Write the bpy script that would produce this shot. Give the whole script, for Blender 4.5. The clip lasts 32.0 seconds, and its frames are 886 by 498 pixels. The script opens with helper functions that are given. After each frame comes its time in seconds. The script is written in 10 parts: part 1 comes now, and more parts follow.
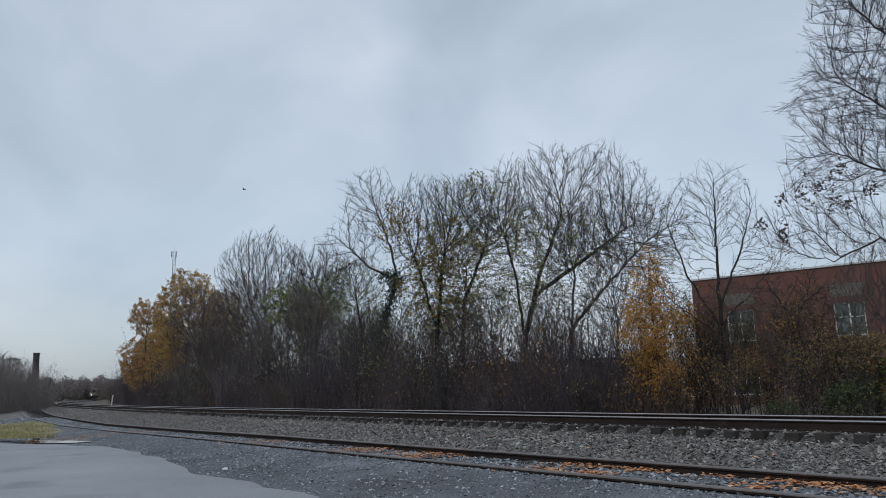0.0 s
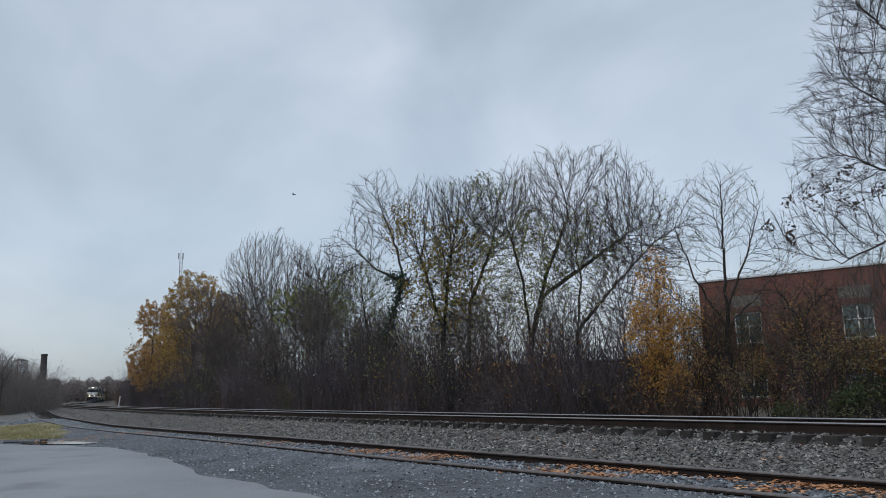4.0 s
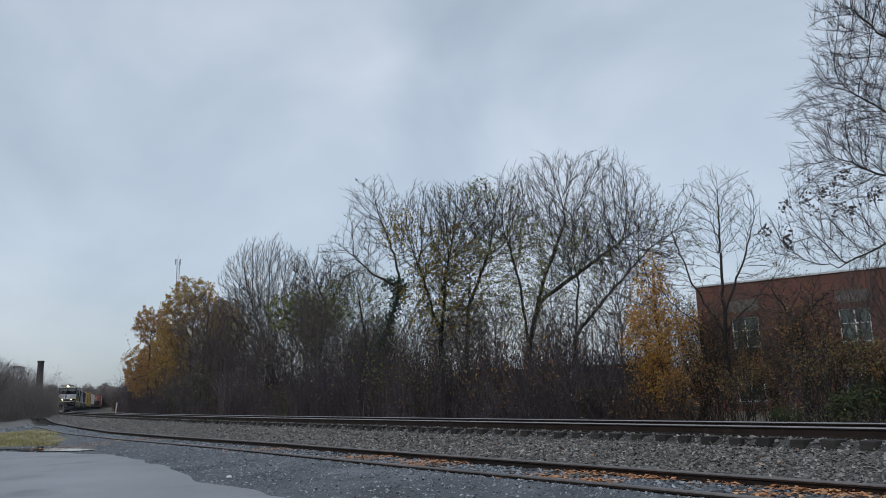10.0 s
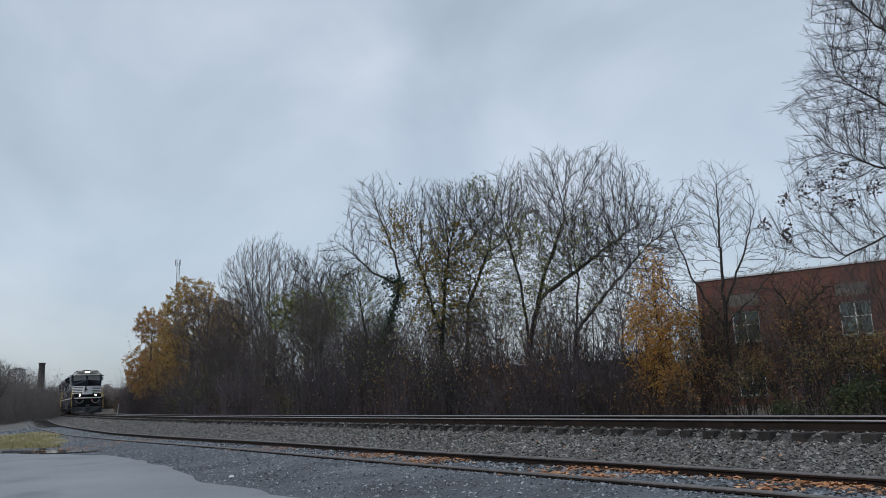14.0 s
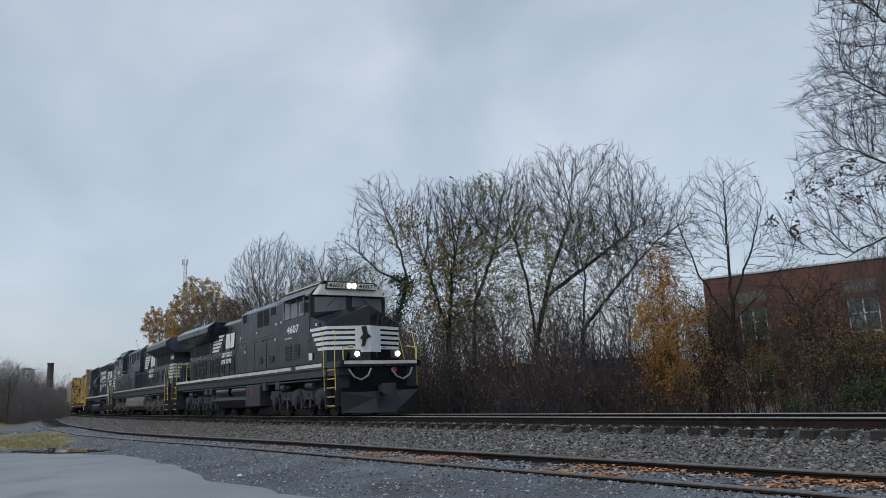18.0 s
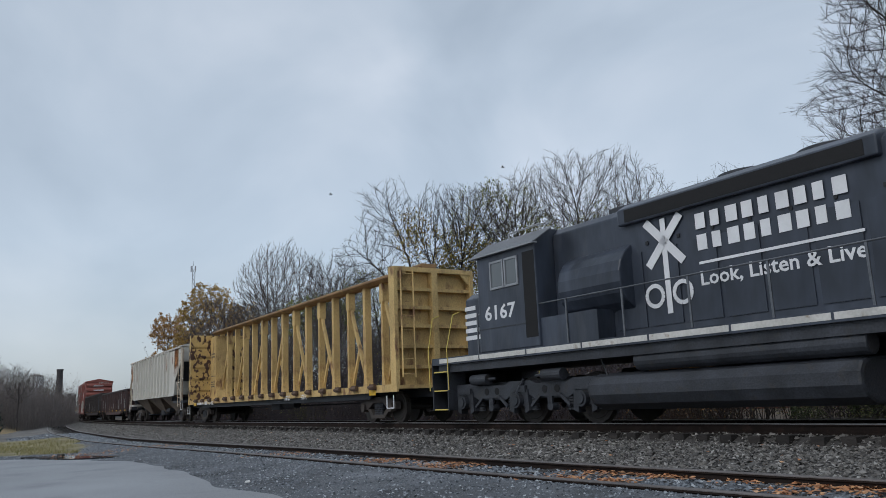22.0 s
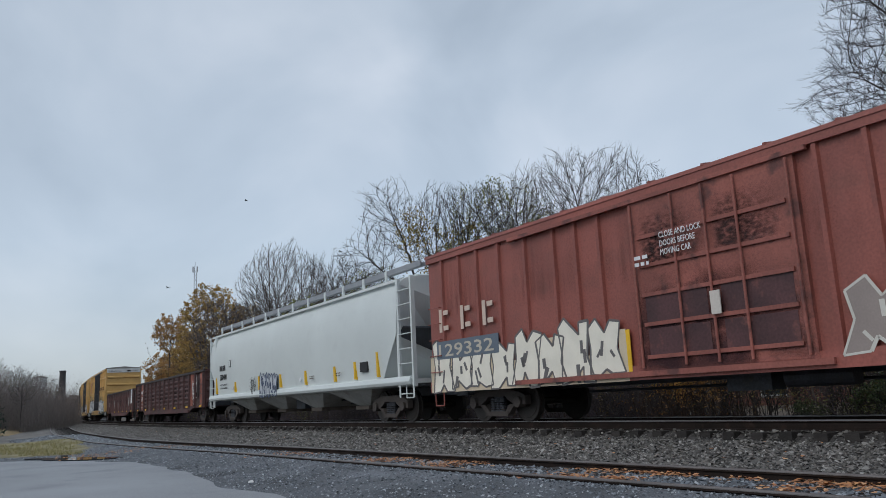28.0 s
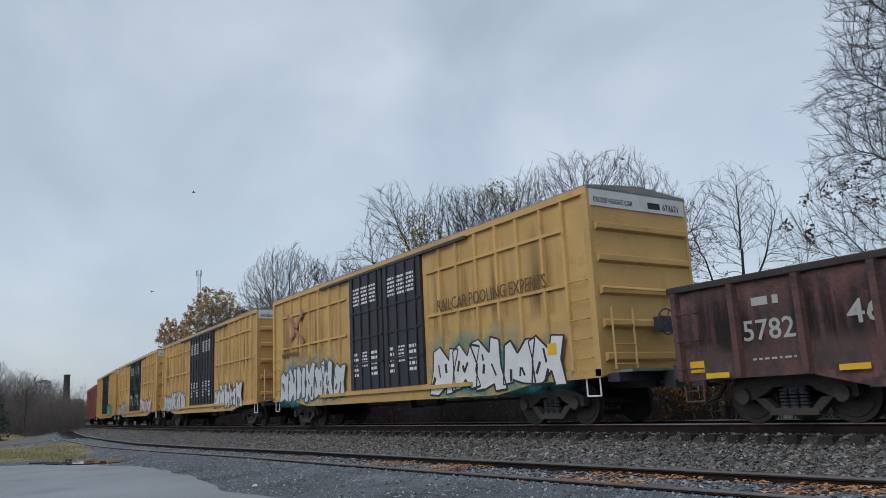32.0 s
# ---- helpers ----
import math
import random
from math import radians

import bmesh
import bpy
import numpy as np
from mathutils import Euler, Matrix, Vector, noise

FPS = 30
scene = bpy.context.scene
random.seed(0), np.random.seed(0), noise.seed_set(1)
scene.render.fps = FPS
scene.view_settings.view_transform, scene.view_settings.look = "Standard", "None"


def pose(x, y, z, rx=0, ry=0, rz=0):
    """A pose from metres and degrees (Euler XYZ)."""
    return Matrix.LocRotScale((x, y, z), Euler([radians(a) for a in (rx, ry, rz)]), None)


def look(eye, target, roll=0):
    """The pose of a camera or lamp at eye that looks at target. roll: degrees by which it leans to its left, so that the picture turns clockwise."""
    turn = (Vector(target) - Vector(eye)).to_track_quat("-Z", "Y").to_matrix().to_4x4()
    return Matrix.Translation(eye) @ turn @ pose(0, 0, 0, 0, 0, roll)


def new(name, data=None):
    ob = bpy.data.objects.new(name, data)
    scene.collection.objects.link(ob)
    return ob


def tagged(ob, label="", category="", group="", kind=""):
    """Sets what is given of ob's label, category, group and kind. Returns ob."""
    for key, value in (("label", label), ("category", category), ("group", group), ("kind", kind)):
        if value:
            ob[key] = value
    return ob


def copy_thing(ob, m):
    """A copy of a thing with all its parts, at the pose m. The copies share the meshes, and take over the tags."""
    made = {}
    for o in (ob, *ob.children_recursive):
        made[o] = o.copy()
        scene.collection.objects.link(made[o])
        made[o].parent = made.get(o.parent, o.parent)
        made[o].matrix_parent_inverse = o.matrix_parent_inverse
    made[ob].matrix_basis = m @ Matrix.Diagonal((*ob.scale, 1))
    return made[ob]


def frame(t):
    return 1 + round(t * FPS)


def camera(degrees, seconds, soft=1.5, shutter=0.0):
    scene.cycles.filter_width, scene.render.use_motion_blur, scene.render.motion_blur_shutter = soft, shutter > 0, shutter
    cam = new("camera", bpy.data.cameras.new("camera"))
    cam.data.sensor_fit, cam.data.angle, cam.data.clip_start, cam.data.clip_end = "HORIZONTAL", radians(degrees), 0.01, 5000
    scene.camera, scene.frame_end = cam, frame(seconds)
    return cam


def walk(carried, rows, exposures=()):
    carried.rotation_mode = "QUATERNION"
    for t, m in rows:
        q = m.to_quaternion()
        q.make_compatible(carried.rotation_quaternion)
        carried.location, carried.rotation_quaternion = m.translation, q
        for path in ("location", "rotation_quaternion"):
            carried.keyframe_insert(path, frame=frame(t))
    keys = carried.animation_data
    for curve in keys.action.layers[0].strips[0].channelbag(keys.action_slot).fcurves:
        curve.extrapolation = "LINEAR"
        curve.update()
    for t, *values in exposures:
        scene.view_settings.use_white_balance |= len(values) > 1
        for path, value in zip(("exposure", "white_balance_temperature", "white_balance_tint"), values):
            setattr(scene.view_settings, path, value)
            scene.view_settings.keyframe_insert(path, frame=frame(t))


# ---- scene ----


# One world for the whole clip: metres, the eye stands over (0, 0), z = 0 is the gravel in front of it.
# The main track comes from far away, bends round to the viewer and runs past on the far side.
EYE = 1.12
RAIL = 0.5225          # top of the main track's rails
SIDING = 0.20          # top of the siding's rails
cam = camera(60.06, 32.0, soft=0.7)
walk(cam, [
    (0, pose(0, 0, EYE, 100.450, 1.351, -1.401)), (0.5, pose(0, 0, EYE, 100.525, 1.350, -1.235)),
    (1, pose(0, 0, EYE, 100.589, 1.356, -1.082)), (1.5, pose(0, 0, EYE, 100.636, 1.380, -0.944)),
    (2, pose(0, 0, EYE, 100.668, 1.389, -0.838)), (2.5, pose(0, 0, EYE, 100.679, 1.361, -0.780)),
    (3, pose(0, 0, EYE, 100.656, 1.321, -0.783)), (3.5, pose(0, 0, EYE, 100.600, 1.284, -0.835)),
    (5.5, pose(0, 0, EYE, 100.576, 1.334, -1.328)), (6, pose(0, 0, EYE, 100.576, 1.333, -1.342)),
    (6.5, pose(0, 0, EYE, 100.597, 1.331, -1.338)), (7, pose(0, 0, EYE, 100.657, 1.320, -1.312)),
    (7.5, pose(0, 0, EYE, 100.753, 1.302, -1.278)), (8, pose(0, 0, EYE, 100.857, 1.269, -1.248)),
    (8.5, pose(0, 0, EYE, 100.938, 1.242, -1.217)), (9, pose(0, 0, EYE, 100.985, 1.259, -1.181)),
    (9.5, pose(0, 0, EYE, 101.003, 1.319, -1.142)), (10, pose(0, 0, EYE, 100.983, 1.447, -1.108)),
    (10.5, pose(0, 0, EYE, 100.926, 1.638, -1.092)), (11, pose(0, 0, EYE, 100.853, 1.813, -1.097)),
    (11.5, pose(0, 0, EYE, 100.787, 1.934, -1.109)), (12, pose(0, 0, EYE, 100.750, 2.006, -1.116)),
    (12.5, pose(0, 0, EYE, 100.746, 2.052, -1.112)), (13, pose(0, 0, EYE, 100.753, 2.073, -1.089)),
    (13.5, pose(0, 0, EYE, 100.766, 2.079, -1.050)), (14, pose(0, 0, EYE, 100.805, 2.080, -1.003)),
    (14.5, pose(0, 0, EYE, 100.887, 2.070, -0.947)), (16.5, pose(0, 0, EYE, 100.960, 2.136, -0.647)),
    (17, pose(0, 0, EYE, 100.828, 2.207, -0.595)), (17.5, pose(0, 0, EYE, 100.732, 2.263, -0.542)),
    (18, pose(0, 0, EYE, 100.716, 2.274, -0.486)), (18.5, pose(0, 0, EYE, 100.771, 2.222, -0.432)),
    (19, pose(0, 0, EYE, 100.880, 2.131, -0.381)), (19.5, pose(0, 0, EYE, 101.013, 2.046, -0.315)),
    (20, pose(0, 0, EYE, 101.115, 2.019, -0.224)), (20.5, pose(0, 0, EYE, 101.173, 2.062, -0.114)),
    (21, pose(0, 0, EYE, 101.201, 2.132, -0.010)), (21.5, pose(0, 0, EYE, 101.205, 2.213, 0.059)),
    (22, pose(0, 0, EYE, 101.180, 2.299, 0.092)), (22.5, pose(0, 0, EYE, 101.115, 2.378, 0.092)),
    (23, pose(0, 0, EYE, 101.030, 2.449, 0.059)), (23.5, pose(0, 0, EYE, 100.973, 2.477, 0.016)),
    (24, pose(0, 0, EYE, 100.986, 2.433, -0.005)), (24.5, pose(0, 0, EYE, 101.053, 2.375, 0.011)),
    (25, pose(0, 0, EYE, 101.125, 2.363, 0.059)), (25.5, pose(0, 0, EYE, 101.180, 2.382, 0.124)),
    (27.5, pose(0, 0, EYE, 101.099, 2.646, 0.267)), (28, pose(0, 0, EYE, 101.106, 2.671, 0.279)),
    (28.5, pose(0, 0, EYE, 101.127, 2.707, 0.301)), (29, pose(0, 0, EYE, 101.170, 2.750, 0.315)),
    (29.5, pose(0, 0, EYE, 101.232, 2.794, 0.333)), (30, pose(0, 0, EYE, 101.293, 2.810, 0.379)),
    (30.5, pose(0, 0, EYE, 101.337, 2.813, 0.440)), (31, pose(0, 0, EYE, 101.361, 2.823, 0.491)),
    (31.5, pose(0, 0, EYE, 101.368, 2.801, 0.524)), (32, pose(0, 0, EYE, 101.370, 2.742, 0.551))
])

# ---- light: a closed overcast sky, no visible sun ----
world = bpy.data.worlds.new("overcast")
scene.world = world
world.use_nodes = True
wt = world.node_tree
wt.nodes.clear()
w_out = wt.nodes.new("ShaderNodeOutputWorld")
w_bg = wt.nodes.new("ShaderNodeBackground")
w_sky = wt.nodes.new("ShaderNodeTexSky")
w_sky.sky_type = "NISHITA"
w_sky.sun_disc = False
w_sky.sun_elevation, w_sky.sun_rotation = radians(42), radians(200)
w_co = wt.nodes.new("ShaderNodeTexCoord")
w_map = wt.nodes.new("ShaderNodeMapping")
w_map.inputs["Scale"].default_value = (1.0, 1.0, 1.5)
w_map.inputs["Rotation"].default_value = (0.3, 0.2, 0.6)
w_n = wt.nodes.new("ShaderNodeTexNoise")
w_n.inputs["Scale"].default_value = 2.2
w_n.inputs["Detail"].default_value = 5.0
w_n.inputs["Roughness"].default_value = 0.46
w_n.inputs["Distortion"].default_value = 0.5
w_r = wt.nodes.new("ShaderNodeValToRGB")
w_r.color_ramp.elements[0].position = 0.34
w_r.color_ramp.elements[0].color = (0.345, 0.405, 0.473, 1)
w_r.color_ramp.elements[1].position = 0.68
w_r.color_ramp.elements[1].color = (0.58, 0.632, 0.70, 1)
w_e = w_r.color_ramp.elements.new(0.5)
w_e.color = (0.442, 0.508, 0.583, 1)
w_mix = wt.nodes.new("ShaderNodeMixRGB")
w_mix.inputs["Fac"].default_value = 0.97
for a, b in ((w_co.outputs["Generated"], w_map.inputs["Vector"]), (w_map.outputs["Vector"], w_n.inputs["Vector"]),
             (w_n.outputs["Fac"], w_r.inputs["Fac"]), (w_sky.outputs["Color"], w_mix.inputs["Color1"]),
             (w_r.outputs["Color"], w_mix.inputs["Color2"]), (w_mix.outputs["Color"], w_bg.inputs["Color"]),
             (w_bg.outputs["Background"], w_out.inputs["Surface"])):
    wt.links.new(a, b)
# a closed cloud cover is darker towards the horizon
w_sep, w_low, w_dim = wt.nodes.new("ShaderNodeSeparateXYZ"), wt.nodes.new("ShaderNodeMapRange"), wt.nodes.new("ShaderNodeVectorMath")
w_dim.operation = "SCALE"
for k, q in (("From Min", 0.03), ("From Max", 0.20), ("To Min", 0.77), ("To Max", 1.0)):
    w_low.inputs[k].default_value = q
wt.links.new(w_co.outputs["Generated"], w_sep.inputs["Vector"])
wt.links.new(w_sep.outputs["Z"], w_low.inputs["Value"])
wt.links.new(w_mix.outputs["Color"], w_dim.inputs[0])
wt.links.new(w_low.outputs["Result"], w_dim.inputs["Scale"])
wt.links.new(w_dim.outputs["Vector"], w_bg.inputs["Color"])
w_bg.inputs["Strength"].default_value = 1.0
sun = new("sun", bpy.data.lights.new("sun", "SUN"))
sun.data.energy, sun.data.angle, sun.data.color = 0.95, radians(30), (1.0, 0.97, 0.93)
sun.matrix_world = look((0, 0, 44), (36, 33, 0))

# ---- the railway line: where it lies ----
CURVE_S = (-420, -280, -200, -150, -110, -80, -55, -35, -15, 10, 60, 90)
CURVE_K = (-0.000941, -0.00034, 0.000414, 0.001183, 0.001314, 0.001161, 0.000738, 0.001419, 0.001488, 0.000424, -0.000277, 0)
LINE_S = np.arange(-700, 340.01, 0.5)
_k = np.interp(LINE_S, CURVE_S, CURVE_K, left=0, right=0)
_zero = int(np.argmin(abs(LINE_S)))
LINE_H = np.concatenate([[0], np.cumsum((_k[1:] + _k[:-1]) * 0.25)])
LINE_H = LINE_H - LINE_H[_zero] - 0.99011
LINE_X = np.concatenate([[0], np.cumsum((np.cos(LINE_H)[1:] + np.cos(LINE_H)[:-1]) * 0.25)])
LINE_Y = np.concatenate([[0], np.cumsum((np.sin(LINE_H)[1:] + np.sin(LINE_H)[:-1]) * 0.25)])
LINE_X, LINE_Y = LINE_X - LINE_X[_zero], LINE_Y - LINE_Y[_zero] + 22.8637


def line(s, off=0.0, z=0.0):
    """A point s metres along the main track, off metres to the viewer's side of it."""
    h = np.interp(s, LINE_S, LINE_H)
    return Vector((np.interp(s, LINE_S, LINE_X) + off * math.sin(h), np.interp(s, LINE_S, LINE_Y) - off * math.cos(h), z))


def heading(s):
    return float(np.interp(s, LINE_S, LINE_H))


def siding_off(s):
    return float(np.interp(s, (-130, -87, -58, -31, -12, -5, 2, 9, 15, 40), (4.0, 4.2, 5.2, 6.5, 7.0, 6.7, 6.2, 5.95, 5.65, 5.4)))


def nose_at(t):
    """How far along the track the leading engine's nose is, t seconds into the clip."""
    return -20.971 + 17.0706 * (t - 17) - 0.01792 * (t - 17) ** 2


# ---- materials ----
def material(name, color, rough=0.8, metal=0.0, vary=0.25, scale=3.0, fine=40.0, bump=0.15, second=None, amount=0.5, per=0.0, stretch=(1, 1, 1), spec=0.5, edge=0.12, relief=0.02):
    """A procedural surface: a base colour broken up by a broad and a fine noise, a second colour in patches (stains, rust), relief."""
    m = bpy.data.materials.new(name)
    m.use_nodes = True
    nt = m.node_tree
    b = nt.nodes["Principled BSDF"]
    b.inputs["Metallic"].default_value = metal
    b.inputs["Specular IOR Level"].default_value = spec
    co = nt.nodes.new("ShaderNodeTexCoord")
    mp = nt.nodes.new("ShaderNodeMapping")
    mp.inputs["Scale"].default_value = stretch
    nt.links.new(co.outputs["Object"], mp.inputs["Vector"])
    vec = mp.outputs["Vector"]
    oi = nt.nodes.new("ShaderNodeObjectInfo")
    if per:
        add = nt.nodes.new("ShaderNodeVectorMath")
        add.operation = "ADD"
        mul = nt.nodes.new("ShaderNodeVectorMath")
        mul.operation = "SCALE"
        mul.inputs[0].default_value = (37.0, 17.0, 23.0)
        nt.links.new(oi.outputs["Random"], mul.inputs["Scale"])
        nt.links.new(vec, add.inputs[0])
        nt.links.new(mul.outputs["Vector"], add.inputs[1])
        vec = add.outputs["Vector"]

    def noise_node(sc, detail):
        n = nt.nodes.new("ShaderNodeTexNoise")
        n.inputs["Scale"].default_value = sc
        n.inputs["Detail"].default_value = detail
        nt.links.new(vec, n.inputs["Vector"])
        return n
    broad, grain = noise_node(scale, 4), noise_node(fine, 3)
    dark = [c * (1 - vary) for c in color]
    light = [min(1, c * (1 + vary)) for c in color]
    r1 = nt.nodes.new("ShaderNodeValToRGB")
    r1.color_ramp.elements[0].position, r1.color_ramp.elements[1].position = 0.3, 0.7
    r1.color_ramp.elements[0].color, r1.color_ramp.elements[1].color = (*dark, 1), (*light, 1)
    nt.links.new(broad.outputs["Fac"], r1.inputs["Fac"])
    last = r1.outputs["Color"]
    if second:
        pn = noise_node(scale * 2.7, 6)
        pr = nt.nodes.new("ShaderNodeValToRGB")
        pr.color_ramp.elements[0].position = 0.72 - 0.4 * amount
        pr.color_ramp.elements[1].position = 0.72 - 0.4 * amount + edge
        nt.links.new(pn.outputs["Fac"], pr.inputs["Fac"])
        mx = nt.nodes.new("ShaderNodeMixRGB")
        mx.inputs["Color2"].default_value = (*second, 1)
        nt.links.new(pr.outputs["Color"], mx.inputs["Fac"])
        nt.links.new(last, mx.inputs["Color1"])
        last = mx.outputs["Color"]
    g = nt.nodes.new("ShaderNodeMixRGB")
    g.blend_type = "OVERLAY"
    g.inputs["Fac"].default_value = min(1.0, vary * 1.6)
    nt.links.new(last, g.inputs["Color1"])
    nt.links.new(grain.outputs["Fac"], g.inputs["Color2"])
    last = g.outputs["Color"]
    if per:
        hv = nt.nodes.new("ShaderNodeHueSaturation")
        mr = nt.nodes.new("ShaderNodeMapRange")
        mr.inputs["To Min"].default_value, mr.inputs["To Max"].default_value = 1 - per, 1 + per
        nt.links.new(oi.outputs["Random"], mr.inputs["Value"])
        nt.links.new(mr.outputs["Result"], hv.inputs["Value"])
        nt.links.new(last, hv.inputs["Color"])
        last = hv.outputs["Color"]
    nt.links.new(last, b.inputs["Base Color"])
    rr = nt.nodes.new("ShaderNodeMapRange")
    rr.inputs["To Min"].default_value, rr.inputs["To Max"].default_value = max(0.02, rough - 0.12), min(1, rough + 0.12)
    nt.links.new(broad.outputs["Fac"], rr.inputs["Value"])
    nt.links.new(rr.outputs["Result"], b.inputs["Roughness"])
    if bump:
        bp = nt.nodes.new("ShaderNodeBump")
        bp.inputs["Strength"].default_value = bump
        bp.inputs["Distance"].default_value = relief
        nt.links.new(grain.outputs["Fac"], bp.inputs["Height"])
        nt.links.new(bp.outputs["Normal"], b.inputs["Normal"])
    return m


def island_material(name, colors, rough=0.85, bump=0.0, fine=60.0, through_light=0.0):
    """For heaps of small pieces in one mesh: each piece takes its own tone."""
    m = bpy.data.materials.new(name)
    m.use_nodes = True
    nt = m.node_tree
    b = nt.nodes["Principled BSDF"]
    b.inputs["Roughness"].default_value = rough
    ge = nt.nodes.new("ShaderNodeNewGeometry")
    ra = nt.nodes.new("ShaderNodeValToRGB")
    while len(ra.color_ramp.elements) < len(colors):
        ra.color_ramp.elements.new(0.5)
    for i, c in enumerate(colors):
        ra.color_ramp.elements[i].position = i / max(1, len(colors) - 1)
        ra.color_ramp.elements[i].color = (*c, 1)
    nt.links.new(ge.outputs["Random Per Island"], ra.inputs["Fac"])
    nt.links.new(ra.outputs["Color"], b.inputs["Base Color"])
    if bump:
        n = nt.nodes.new("ShaderNodeTexNoise")
        n.inputs["Scale"].default_value = fine
        bp = nt.nodes.new("ShaderNodeBump")
        bp.inputs["Strength"].default_value = bump
        bp.inputs["Distance"].default_value = 0.02
        co = nt.nodes.new("ShaderNodeTexCoord")
        nt.links.new(co.outputs["Object"], n.inputs["Vector"])
        nt.links.new(n.outputs["Fac"], bp.inputs["Height"])
        nt.links.new(bp.outputs["Normal"], b.inputs["Normal"])
    if through_light:
        b.inputs["Subsurface Weight"].default_value = 0.0
        tr = nt.nodes.new("ShaderNodeBsdfTranslucent")
        ms = nt.nodes.new("ShaderNodeMixShader")
        ms.inputs["Fac"].default_value = through_light
        nt.links.new(ra.outputs["Color"], tr.inputs["Color"])
        nt.links.new(b.outputs["BSDF"], ms.inputs[1])
        nt.links.new(tr.outputs["BSDF"], ms.inputs[2])
        nt.links.new(ms.outputs["Shader"], nt.nodes["Material Output"].inputs["Surface"])
    return m


def stain(name, color, strength=0.9, stretch=(2.5, 2.5, 0.6), scale=2.0):
    """A thin film of dirt or rust: uneven, streaked downwards, thinning out towards its rim."""
    m = bpy.data.materials.new(name)
    m.use_nodes = True
    nt = m.node_tree
    b = nt.nodes["Principled BSDF"]
    b.inputs["Base Color"].default_value = (*color, 1)
    b.inputs["Roughness"].default_value = 0.85
    co, mp = nt.nodes.new("ShaderNodeTexCoord"), nt.nodes.new("ShaderNodeMapping")
    mp.inputs["Scale"].default_value = stretch
    nt.links.new(co.outputs["Object"], mp.inputs["Vector"])
    nz = nt.nodes.new("ShaderNodeTexNoise")
    nz.inputs["Scale"].default_value = scale
    nz.inputs["Detail"].default_value = 6.0
    nt.links.new(mp.outputs["Vector"], nz.inputs["Vector"])
    rp = nt.nodes.new("ShaderNodeMapRange")
    rp.inputs["From Min"].default_value, rp.inputs["From Max"].default_value = 0.36, 0.68
    nt.links.new(nz.outputs["Fac"], rp.inputs["Value"])
    sp = nt.nodes.new("ShaderNodeSeparateXYZ")
    nt.links.new(co.outputs["Generated"], sp.inputs["Vector"])

    def op(kind, a, c):
        n = nt.nodes.new("ShaderNodeMath")
        n.operation = kind
        n.use_clamp = True
        for i, q in enumerate((a, c)):
            if isinstance(q, (int, float)):
                n.inputs[i].default_value = q
            else:
                nt.links.new(q, n.inputs[i])
        return n.outputs["Value"]
    rim = None
    for k in ("X", "Z"):
        q = op("MULTIPLY", op("MULTIPLY", sp.outputs[k], 4.0), op("SUBTRACT", 1.0, sp.outputs[k]))
        q = op("MINIMUM", op("MULTIPLY", q, 1.6), 1.0)
        rim = q if rim is None else op("MULTIPLY", rim, q)
    nt.links.new(op("MULTIPLY", op("MULTIPLY", rp.outputs["Result"], rim), strength), b.inputs["Alpha"])
    return m


def glowing(name, color, strength):
    m = bpy.data.materials.new(name)
    m.use_nodes = True
    b = m.node_tree.nodes["Principled BSDF"]
    b.inputs["Base Color"].default_value = (*color, 1)
    b.inputs["Emission Color"].default_value = (*color, 1)
    b.inputs["Emission Strength"].default_value = strength
    return m


